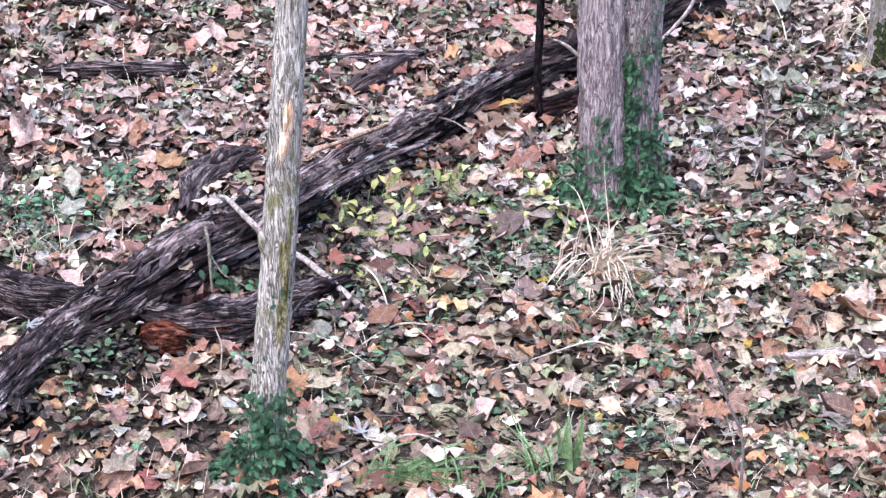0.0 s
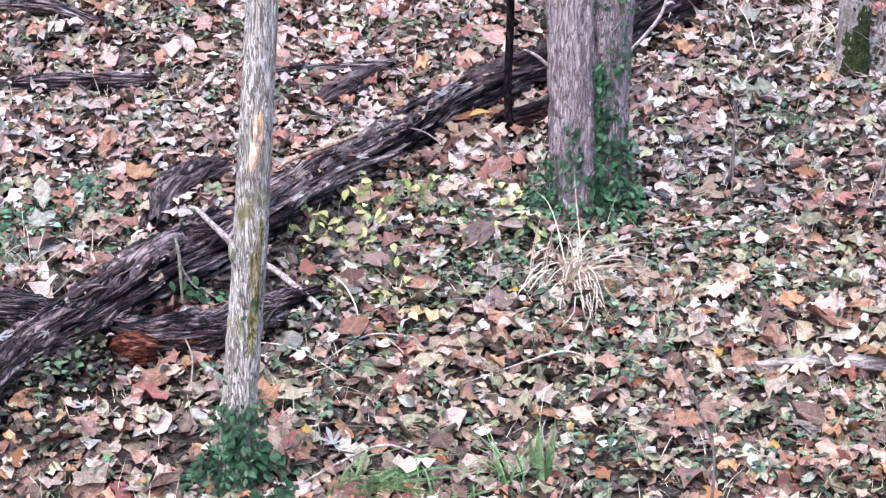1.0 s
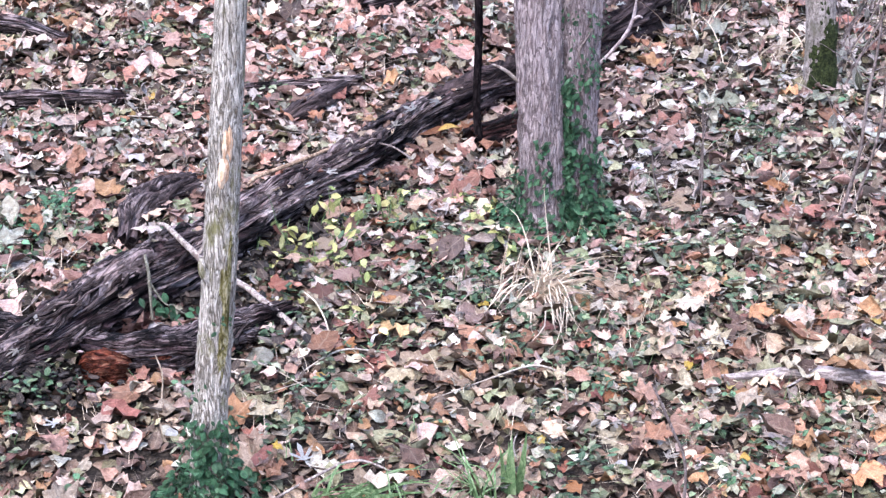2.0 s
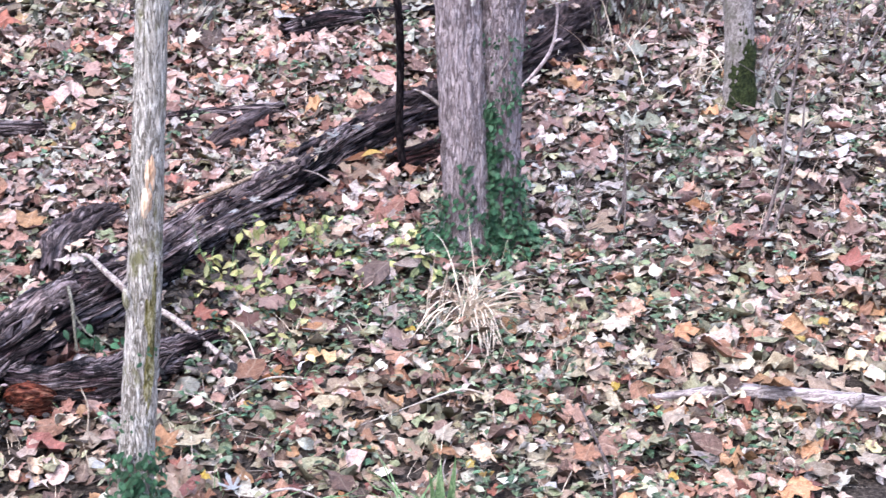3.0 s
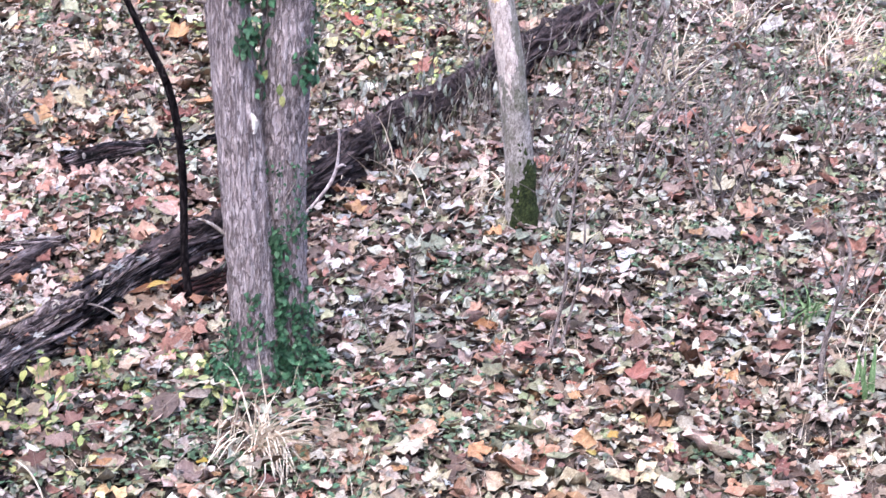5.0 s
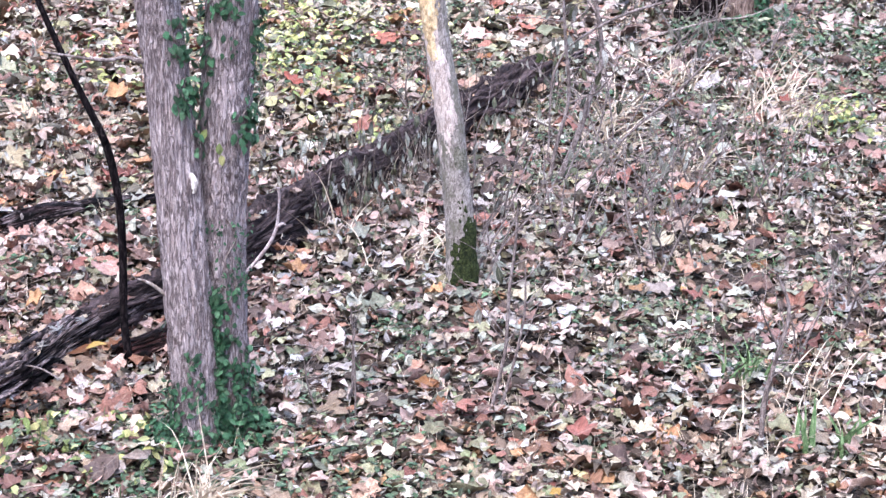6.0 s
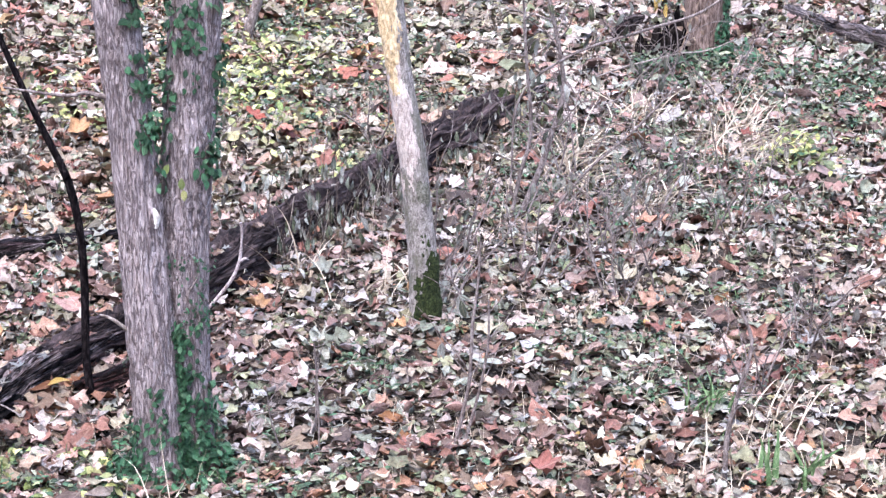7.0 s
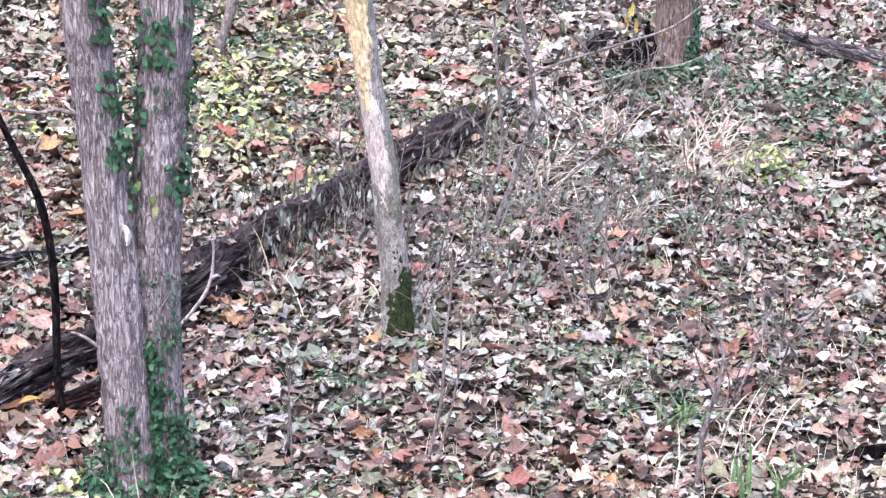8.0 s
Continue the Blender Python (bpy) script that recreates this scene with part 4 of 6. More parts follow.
part("stem", tube(STICK, 70, 14, 0.12, (3.0, 5.0), 5.0), M_BLACK, sapling)
part("knot", tube([(0.362, 8.018, 1.865, 0.004), (0.372, 8.014, 1.885, 0.013), (0.366, 8.014, 1.905, 0.011), (0.352, 8.018, 1.925, 0.004)], 12, 10, 0.4, (3.0, 20.0), 8.0), M_BLACK, sapling)


def surface(rows, z, deg, lift=0.0):
    """A point on the skin of an upright stem given by rows of (x, y, z, radius), and the outward way."""
    for a, b in zip(rows, rows[1:]):
        if a[2] <= z <= b[2]:
            break
    t = min(1.0, max(0.0, (z - a[2]) / (b[2] - a[2])))
    x, y, r = (a[i] + (b[i] - a[i]) * t for i in (0, 1, 3))
    n = Vector((math.cos(radians(deg)), math.sin(radians(deg)), 0))
    return Vector((x, y, z)) + n * (r + lift), n


def patch(rows, z0, z1, d0, d1, lift, seed, nz=90, nd=44, freq=9.0, grounded=False):
    """A ragged piece of skin lying on a stem."""
    verts, uvs, faces, keep = [], [], [], []
    for i in range(nz + 1):
        for j in range(nd + 1):
            u, v = j / nd, i / nz
            h = v if grounded else abs(2 * v - 1)
            edge = 1.3 * (1 - (abs(2 * u - 1) ** 3 + h ** 3) ** (1 / 3))
            q = noise.noise(Vector((u * 3.0 + seed, v * (z1 - z0) * freq, seed)))
            q += 0.5 * noise.noise(Vector((u * 14.0, v * (z1 - z0) * 40.0, seed)))
            inside = edge + 0.55 * q
            p, n = surface(rows, z0 + (z1 - z0) * v, d0 + (d1 - d0) * u, lift * min(1.0, max(-0.3, inside - 0.3)) * (1 + 0.4 * q))
            verts.append(p)
            uvs.append((u, v))
            keep.append(inside > 0.22)
    w = nd + 1
    for i in range(nz):
        for j in range(nd):
            a = i * w + j
            q = (a, a + 1, a + w + 1, a + w)
            if all(keep[k] for k in q):
                faces.append(q)
    return verts, faces, uvs


UNIT = {}


def leaf_mesh(name, shape, material):
    """One shared mesh for each leaf shape and material."""
    key = (id(shape[0]), material.name)
    if key not in UNIT:
        me = mesh_of(name, shape[0], shape[1], shape[2])
        me.materials.append(material)
        UNIT[key] = me
    return UNIT[key]


def basis(along, out, at, size):
    """A leaf pose: its length along one way, its face to another."""
    y = Vector(along).normalized()
    z = (Vector(out) - y * Vector(out).dot(y)).normalized()
    x = y.cross(z)
    m = Matrix((x, y, z)).transposed().to_4x4()
    return Matrix.Translation(at) @ m @ Matrix.Diagonal((size, size, size, 1))


def leaf_part(name, shape, material, parent, m):
    ob = new(name, leaf_mesh(name, shape, material))
    ob.parent = parent
    ob.matrix_basis = Matrix.Translation(-ORIGIN[parent]) @ m
    return ob


def jitter(rnd, k):
    return Vector((rnd.gauss(0, k), rnd.gauss(0, k), rnd.gauss(0, k)))


# ---- bark pieces on the trees ----
part("moss", patch(MOSSY, 0.84, 1.44, -152, 60, 0.012, 4.0, 160, 90, 9.0, True), M_MOSS, mossy, "dark green moss cushion")
# small grey-brown patch, darker than the bark round it
part("moss", patch(MOSSY, 1.50, 1.66, -105, -20, 0.006, 8.0, 60, 50), M_GREY_BROWN, mossy, "small dull grey-brown patch")
part("bare_wood", patch(MOSSY, 1.52, 2.36, -215, -62, 0.006, 19.0, 130, 70, 9.0), M_WOOD_PINK, mossy, "bare pinkish wood with bark flaking away")
part("bare_wood", patch(MOSSY, 1.78, 4.3, -228, -52, 0.030, 14.0, 220, 70, 6.0), M_WOOD, mossy, "bare pale yellow wood where bark is gone")
part("lichen", patch(THIN, 1.02, 1.58, -82, -30, 0.004, 31.0, 110, 40, 7.0), M_OLIVE, thin, "olive lichen streak")
part("scar", patch(THIN, 1.775, 1.91, -98, -58, 0.012, 2.5, 40, 24, 5.0), M_SCAR, thin, "bare orange-tan bark scar")
part("scar", patch(THIN, 1.695, 1.80, -112, -60, 0.012, 5.5, 40, 24, 5.0), M_SCAR, thin, "bare orange-tan bark scar")
part("bark_mark", patch(STEM_L, 1.835, 1.935, -62, -50, 0.030, 6.0, 30, 16, 1.0), M_WHITE_WOOD, twin, "small whitish bark mark")
part("branch_stub", tube([(0.585, 7.33, 1.385, 0.010), (0.545, 7.32, 1.415, 0.008), (0.502, 7.31, 1.455, 0.007), (0.463, 7.31, 1.478, 0.005), (0.44, 7.31, 1.486, 0.003)], 18, 8, 0.2, (3, 8)), M_TWIG, twin)
part("branch_stub", tube([(0.540, 7.35, 2.365, 0.016), (0.495, 7.33, 2.360, 0.011), (0.427, 7.33, 2.377, 0.008), (0.342, 7.33, 2.370, 0.007), (0.12, 7.33, 2.41, 0.004)], 18, 8, 0.15, (3, 8)), M_TWIG_DARK, twin)
part("burl", tube([(0.545, 7.33, 2.31, 0.004), (0.530, 7.31, 2.335, 0.014), (0.522, 7.31, 2.36, 0.013), (0.52, 7.32, 2.385, 0.004)], 12, 12, 0.5, (2, 20)), M_TWIG_DARK, twin)
part("branch_stub", tube([(-0.53, 5.45, 1.36, 0.016), (-0.555, 5.44, 1.40, 0.018), (-0.565, 5.43, 1.44, 0.012), (-0.565, 5.43, 1.47, 0.004)], 14, 10, 0.4, (3, 20)), M_BARK_PALE, thin)
prop = thing("dead_twig", "pale forked dead twig leaning on the fallen trunk", "twig", (1.041, 8.85, 1.0))
part("stem", tube([(1.00, 8.80, 0.95, 0.008), (1.141, 8.75, 1.13, 0.009), (1.199, 8.75, 1.241, 0.008), (1.216, 8.75, 1.382, 0.006), (1.212, 8.75, 1.44, 0.008)], 26, 8, 0.2, (3, 12)), M_TWIG_PINK, prop)
part("fork", tube([(1.199, 8.75, 1.241, 0.007), (1.225, 8.74, 1.262, 0.008), (1.245, 8.74, 1.255, 0.003)], 8, 6, 0.2, (3, 12)), M_TWIG_PINK, prop)
broken = [o for o in scene.objects if o.name == "broken_log"][0]
rot = part("rotten_end", tube([(-1.09, 6.215, 0.69, 0.026), (-1.06, 6.20, 0.708, 0.052), (-1.01, 6.19, 0.716, 0.062), (-0.96, 6.19, 0.712, 0.054), (-0.93, 6.21, 0.70, 0.024)], 40, 48, 0.26, (4.0, 9.0), 6.0, 0.6, 0.02), M_ROT, broken,
           "crumbling orange-red rotten wood")
rnd = random.Random(61)
for k in range(20):
    x, z, n = rnd.uniform(-1.10, -0.99), 0.655 + 0.0055 * k, rnd.uniform(0.05, 0.11)
    y = 6.125 + 0.03 * abs(k - 9) / 9 + rnd.uniform(-0.008, 0.012)
    part("rot_layer", tube([(x, y + 0.01, z, 0.004), (x + 0.3 * n, y, z + rnd.uniform(-0.004, 0.004), 0.012), (x + 0.7 * n, y, z, 0.011), (x + n, y + 0.012, z + rnd.uniform(-0.005, 0.005), 0.003)], 14, 9, 0.45, (2.0, 30.0), k * 2.0, squash=0.45), M_ROT, broken)
for k in range(26):
    x, y, s = rnd.uniform(-1.12, -0.93), rnd.uniform(6.10, 6.20), rnd.uniform(0.008, 0.02)
    z = gz(x, y) + 0.03 if k % 3 else 0.764 + rnd.uniform(-0.01, 0.004)
    y = y if k % 3 else 6.21
    part("crumb", tube([(x - s, y, z, 0.2 * s), (x, y, z + 0.1 * s, 0.45 * s), (x + s, y, z, 0.2 * s)], 7, 8, 0.5, (2.0, 30.0), k * 3.0), M_ROT if k % 4 else M_FIBRE, broken)
part("rotten_hollow", tube([(-0.87, 6.225, 0.71, 0.012), (-0.83, 6.22, 0.72, 0.026), (-0.79, 6.225, 0.725, 0.024), (-0.76, 6.235, 0.73, 0.01)], 18, 16, 0.4, (3.0, 20.0), 9.0), M_ROT, broken, "reddish rotten hollow")
part("chip", tube([(-0.80, 6.23, 0.752, 0.005), (-0.77, 6.235, 0.758, 0.009), (-0.73, 6.25, 0.755, 0.004)], 8, 8, 0.3, (3, 20)), M_FIBRE, broken, "cream wood chip")


# ---- splinters and fibres of the long trunk ----
def splinters(root, rows, count, seed, material, span=(0.0, 1.0), lengths=(0.15, 0.5), thick=(0.004, 0.012)):
    rnd = random.Random(seed)
    c = spline(onto(rows), 240)
    made = 0
    while made < count:
        i = int(rnd.uniform(*span) * 239)
        n = int(rnd.uniform(*lengths) / 0.045)
        if i + n >= 239 or n < 3:
            n = max(3, min(n, 238 - i))
            if i + n >= 239:
                continue
        a = radians(rnd.uniform(-30, 140))
        drift = rnd.uniform(-0.5, 0.5)
        w = rnd.uniform(*thick)
        pts = []
        for k in range(0, n + 1, max(1, n // 5)):
            q, t = c[i + k], (c[min(i + k + 1, 239)] - c[i + k])[:3]
            t = t / (np.linalg.norm(t) + 1e-9)
            side = np.array([t[1], -t[0], 0.0])
            side /= np.linalg.norm(side)
            top = np.cross(side, t)
            ang = a + drift * k / n
            e = k / n
            lift = 1.06 + 0.08 * math.sin(e * 3.1) + (0.14 if e > 0.9 else 0)
            p = q[:3] + q[3] * lift * (math.cos(ang) * side + math.sin(ang) * top)
            pts.append((*p, w * (0.35 + math.sin(math.pi * min(0.97, max(0.03, e))))))
        part("splinter", tube(pts, max(8, n), 7, 0.25, (2.5, 9.0), rnd.uniform(0, 50), squash=0.5), material, root)
        made += 1


def strands(root, rows, count, seed, material, lengths, thick, sink, span=(0.0, 1.0), sides=(-35, 150), relief=0.5, wander=1.0):
    """Long torn strands of wood wrapped along a log, half sunk in it."""
    rnd = random.Random(seed)
    c = spline(onto(rows), 320)
    step = np.linalg.norm(c[1:, :3] - c[:-1, :3], axis=1)
    for _ in range(count):
        i, want, j = int(rnd.uniform(*span) * 300), rnd.uniform(*lengths), 0
        j = i
        while j < 318 and want > 0:
            want -= step[j]
            j += 1
        if j - i < 6:
            continue
        ang, drift, w = radians(rnd.uniform(*sides)), wander * rnd.uniform(-0.9, 0.9), rnd.uniform(*thick)
        pts = []
        for k in np.linspace(i, j, max(5, (j - i) // 3)).astype(int):
            q, t = c[k], (c[min(k + 1, 319)] - c[max(k - 1, 0)])[:3]
            t = t / (np.linalg.norm(t) + 1e-9)
            side = np.array([t[1], -t[0], 0.0])
            side /= np.linalg.norm(side)
            top = np.cross(side, t)
            e = (k - i) / (j - i)
            a = ang + drift * e + 0.12 * wander * math.sin(9 * e + ang)
            p = q[:3] + (q[3] - w * sink + 0.012 * wander * rnd.random()) * (math.cos(a) * side + math.sin(a) * top)
            pts.append((*p, w * (0.25 + 0.85 * math.sin(math.pi * min(0.96, max(0.04, e))) ** 0.6)))
        part("wood_strand", tube(pts, max(14, int((j - i) * 0.9)), 12 if relief else 6, 0.35 if relief else 0.12, (1.6, 5.0), rnd.uniform(0, 90), relief, 0.0, plates=0.12 if relief else 0.0), material, root)


strands(main_log, MAIN, 9, 5, M_LOG, (0.3, 0.9), (0.016, 0.034), 0.7, (0.2, 0.92))
strands(main_log, MAIN, 8, 25, M_LOG, (0.2, 0.6), (0.010, 0.022), 0.5, (0.0, 0.25))
strands(main_log, MAIN, 18, 6, M_LOG_GREY, (0.10, 0.35), (0.006, 0.014), 0.5, (0.0, 0.62), (30, 130))
strands(main_log, MAIN, 44, 7, M_FRAY, (0.12, 0.40), (0.0016, 0.0036), -3.0, (0.0, 0.11), (-35, 60), 0.0, 0.5)
strands(main_log, MAIN, 24, 29, M_LOG_GREY, (0.15, 0.45), (0.004, 0.010), -0.9, (0.0, 0.17), (-35, 110), 0.3, 0.6)
strands(main_log, MAIN, 26, 27, M_FRAY, (0.06, 0.18), (0.003, 0.008), -1.6, (0.20, 0.29), (70, 130), 0.3, 0.6)
# frayed strands along the top, pale enough to give its wet sheen too
strands(main_log, MAIN, 22, 31, M_FRAY, (0.06, 0.22), (0.003, 0.008), -1.0, (0.36, 0.52), (40, 130), 0.3, 0.6)
splinters(main_log, MAIN, 40, 8, M_LOG_GREY, (0.0, 0.62), (0.06, 0.24), (0.003, 0.009))
splinters(main_log, MAIN, 16, 9, M_FRAY, (0.0, 0.2), (0.06, 0.20), (0.002, 0.004))


def worn_faces(ob, segs, zones, material, fill=0.0):
    """Bare streaks on a log: zones are (share of the length from, to, degrees round it from, to, seed)."""
    me = ob.data
    me.materials.append(material)
    slot = len(me.materials) - 1
    rings = len(me.vertices) // segs
    for p in me.polygons:
        i, j = divmod(p.vertices[0], segs)
        f, d, run = i / rings, 360.0 * j / segs, i * 0.016
        d = d - 360 if d > 220 else d
        for f0, f1, a0, a1, seed in zones:
            if f0 < f < f1 and a0 < d < a1:
                u, v = (d - a0) / (a1 - a0), (f - f0) / (f1 - f0)
                edge = 1.25 * (1 - (abs(2 * u - 1) ** 3 + abs(2 * v - 1) ** 3) ** (1 / 3))
                w = noise.noise(Vector((d * 0.10 + 2.0 * run, run * 3.0, seed))) + 0.7 * noise.noise(Vector((d * 0.30, run * 9.0, seed + 5)))
                if edge + w + fill > 0.16:
                    p.material_index = slot


trunk = [o for o in main_log.children if o.name.startswith("trunk")][0]
# worn wood, mostly on the upper side, with wet highlights painted into it
worn_faces(trunk, 96, [(0.22, 0.33, 50, 140, 1.0), (0.0, 0.17, -30, 70, 2.0), (0.08, 0.20, 60, 120, 3.0), (0.36, 0.42, 30, 125, 4.0), (0.43, 0.55, 45, 130, 5.0), (0.40, 0.50, -5, 60, 6.0), (0.56, 0.60, 50, 130, 7.0)], M_WORN_SHEEN)
worn_faces(trunk, 96, [(0.56, 0.985, -139, 219, 8.0)], M_LOG_BROWN, 0.9)
worn_faces(trunk, 96, [(0.92, 0.985, -10, 170, 9.0)], M_OLIVE, 0.3)
SHORT = [(-1.08, 6.28, 0.053, 0.065), (-0.92, 6.26, 0.058, 0.073), (-0.74, 6.30, 0.056, 0.069), (-0.56, 6.44, 0.049, 0.060), (-0.36, 6.62, 0.030, 0.034)]
broken = [o for o in scene.objects if o.name == "broken_log"][0]
strands(broken, SHORT, 14, 15, M_LOG, (0.2, 0.5), (0.014, 0.028), 0.35, (0.0, 0.8))
SIDE = [(-2.15, 6.58, 0.08, 0.100), (-1.85, 6.50, 0.080, 0.094), (-1.66, 6.45, 0.078, 0.086), (-1.46, 6.40, 0.066, 0.072), (-1.27, 6.38, 0.050, 0.050)]
side_log = [o for o in scene.objects if o.name == "side_log"][0]
strands(side_log, SIDE, 14, 16, M_LOG, (0.25, 0.6), (0.018, 0.036), 0.35, (0.2, 0.8))
strands(side_log, SIDE, 14, 17, M_FRAY, (0.12, 0.35), (0.002, 0.005), -2.0, (0.3, 0.8), (-20, 60), 0.0, 0.5)
CHUNK = [(-1.05, 7.12, 0.041, 0.047), (-1.04, 7.36, 0.052, 0.060), (-0.95, 7.53, 0.047, 0.058), (-0.81, 7.65, 0.040, 0.049)]
chunk = [o for o in scene.objects if o.name == "log_chunk"][0]
strands(chunk, CHUNK, 12, 18, M_LOG_GREY, (0.15, 0.4), (0.012, 0.024), 0.35, (0.0, 0.7))
part("moss", tube([(3.22, 11.56, 1.385, 0.02), (3.30, 11.63, 1.41, 0.045), (3.37, 11.71, 1.40, 0.03)], 16, 16, 0.4, (2.0, 14.0), 3.0), M_MOSS, main_log, "cushion of green moss")


# ---- hollow stump beside the distant tree ----
stump = thing("hollow_stump", "rotten hollow stump among ivy, its inner shade made of black shards", "stump", (4.80, 12.72, gz(4.80, 12.72)))
rnd = random.Random(12)
# solid black shards stand for the shade inside the hollow
for k in range(11):
    x, y = 4.67 + 0.028 * k, 12.74 + 0.05 * math.sin(2.0 * k)
    h = 0.16 + 0.026 * k + rnd.uniform(-0.05, 0.08)
    lean = rnd.uniform(-0.03, 0.05)
    part("shard", tube([(x, y - 0.04, 1.24, 0.06), (x, y - 0.04, 1.34, 0.06), (x + lean, y, 1.36 + 0.5 * h, 0.045), (x + 1.4 * lean, y, 1.36 + h, 0.006)], 20, 12, 0.6, (2.0, 9.0), 3.0 * k, 0.6), M_HOLLOW, stump)
part("root", tube([(4.82, 12.66, 1.35, 0.06), (4.66, 12.60, 1.34, 0.04), (4.52, 12.55, 1.31, 0.02)], 20, 14, 0.3, (2.0, 7.0), 3.0, 0.4), M_HOLLOW, stump)
part("slab", tube([(4.54, 12.98, 1.52, 0.03), (4.60, 12.96, 1.60, 0.05), (4.68, 12.95, 1.65, 0.045), (4.76, 12.95, 1.67, 0.015)], 24, 18, 0.7, (2.0, 12.0), 5.0, 0.8), M_LOG, stump)


# ---- ivy ----
def climbing_ivy(label, at, spots, seed, group="ivy"):
    """spots: rows of (stem, z0, z1, degrees0, degrees1, count, size), on the skin of a stem."""
    rnd = random.Random(seed)
    root = thing("ivy", label, "ivy", at, group)
    for rows, z0, z1, d0, d1, count, size in spots:
        zs = np.linspace(z0, z1, 9)
        mid = (d0 + d1) / 2
        if count < 20:
            zs = []
        runs = [(*surface(rows, z, mid + 14 * math.sin(5 * z + k), 0.004)[0], 0.004) for k, z in enumerate(zs)]
        vine = part("vine", tube(runs, 30, 5, 0.2, (2, 9)), M_TWIG_DARK, root) if runs else root
        for _ in range(int(1.25 * count)):
            z = rnd.uniform(z0, z1)
            d = min(max(rnd.gauss(mid, abs(d1 - d0) / 3), min(d0, d1)), max(d0, d1))
            p, n = surface(rows, z, d, rnd.uniform(0.006, 0.035))
            along = Vector((0, 0, -1)) + jitter(rnd, 0.55) + n * 0.25
            leaf_part("leaf", rnd.choice(FLAT), M_IVY1, vine, basis(along, n + Vector((0, 0, 0.45)) + jitter(rnd, 0.35), p, 0.82 * size * rnd.uniform(0.6, 1.25)))
    return root


def ivy_skirt(root, cx, cy, reach, height, count, size, seed):
    rnd = random.Random(seed)
    for _ in range(count):
        a = rnd.uniform(0, 2 * math.pi)
        d = reach * math.sqrt(rnd.uniform(0.08, 1.0))
        x, y = cx + d * math.cos(a), cy + 0.75 * d * math.sin(a)
        z = gz(x, y) + 0.02 + height * rnd.random() * max(0.1, 1 - (d / reach) ** 1.5)
        along = Vector((math.cos(a), math.sin(a), -0.5)) + jitter(rnd, 0.6)
        leaf_part("leaf", rnd.choice(FLAT), M_IVY1, root, basis(along, Vector((0, -0.5, 1)) + jitter(rnd, 0.5), (x, y, z), 0.82 * size * rnd.uniform(0.6, 1.3)))


low = climbing_ivy("dark green ivy round the foot of the twin-stemmed tree", (0.76, 7.30, gz(0.76, 7.30)),
                   [(STEM_R, 0.80, 1.16, -165, -35, 130, 0.044), (STEM_R, 1.12, 1.44, -155, -70, 62, 0.042), (STEM_L, 0.95, 1.18, -110, -80, 26, 0.042), (STEM_L, 0.78, 0.98, -70, -20, 50, 0.044), (STEM_R, 0.85, 1.42, -152, -100, 230, 0.043), (STEM_R, 1.34, 1.52, -80, -15, 12, 0.034), (STEM_R, 1.42, 1.72, -125, -25, 90, 0.022), (STEM_R, 0.78, 1.10, -110, -10, 90, 0.042),
                    (STEM_L, 0.78, 1.05, -190, -120, 50, 0.042), (STEM_L, 1.22, 1.30, -190, -150, 4, 0.035)], 3)
skirt = thing("ivy", "dense dark green ivy on the ground round the twin-stemmed tree", "ivy", (0.735, 7.30, gz(0.735, 7.30)), "ivy")
ivy_skirt(skirt, 0.735, 7.29, 0.23, 0.28, 330, 0.046, 31)
ivy_skirt(skirt, 0.545, 7.30, 0.11, 0.30, 110, 0.044, 35)
ivy_skirt(skirt, 0.86, 7.28, 0.12, 0.34, 110, 0.044, 36)
climbing_ivy("green ivy climbing both stems of the twin tree", (0.70, 7.30, 1.9),
             [(STEM_L, 2.64, 2.90, -80, -20, 40, 0.054), (STEM_L, 2.36, 2.54, -85, -20, 28, 0.054), (STEM_L, 2.14, 2.30, -85, -15, 34, 0.056), (STEM_L, 1.98, 2.12, -50, 0, 10, 0.04),
              (STEM_R, 2.05, 2.75, -190, -130, 70, 0.048), (STEM_R, 2.52, 2.72, -130, -80, 34, 0.050), (STEM_R, 2.00, 2.16, -80, 0, 40, 0.054), (STEM_R, 2.14, 2.56, -50, 10, 50, 0.048),
              (STEM_R, 2.66, 2.95, -70, 0, 18, 0.056), (STEM_R, 2.36, 2.46, -110, -70, 6, 0.036)], 4)
yellowed = [o for o in scene.objects if o.name.startswith("ivy") and not o.parent][-1]
rnd = random.Random(71)
for rows, z, deg, size in ((STEM_R, 2.06, -135, 0.055), (STEM_R, 2.01, -105, 0.050), (STEM_R, 1.965, -100, 0.046), (STEM_L, 2.72, -40, 0.05)):
    p, n = surface(rows, z, deg, 0.03)
    leaf_part("leaf", rnd.choice(FLAT), M_LIME1, yellowed, basis(Vector((0, 0, -1)) + jitter(rnd, 0.3), n + jitter(rnd, 0.2), p, size))
foot = climbing_ivy("dark green ivy bunched round the foot of the slender tree", (-0.59, 5.47, gz(-0.59, 5.47)),
                    [(THIN, 0.58, 0.90, -175, -5, 190, 0.040), (THIN, 1.20, 1.28, -90, -40, 6, 0.026), (THIN, 0.98, 1.03, -130, -90, 4, 0.024)], 5)
ivy_skirt(foot, -0.57, 5.43, 0.20, 0.24, 330, 0.044, 32)
distant = climbing_ivy("green ivy on the distant brown tree", (5.2, 12.7, gz(5.2, 12.7)), [(FAR, 1.36, 1.66, -75, 20, 190, 0.062), (FAR, 1.60, 2.1, -55, 20, 170, 0.062), (FAR, 1.36, 1.46, -150, -60, 30, 0.05)], 6)
ivy_skirt(distant, 4.78, 12.56, 0.30, 0.14, 190, 0.05, 33)
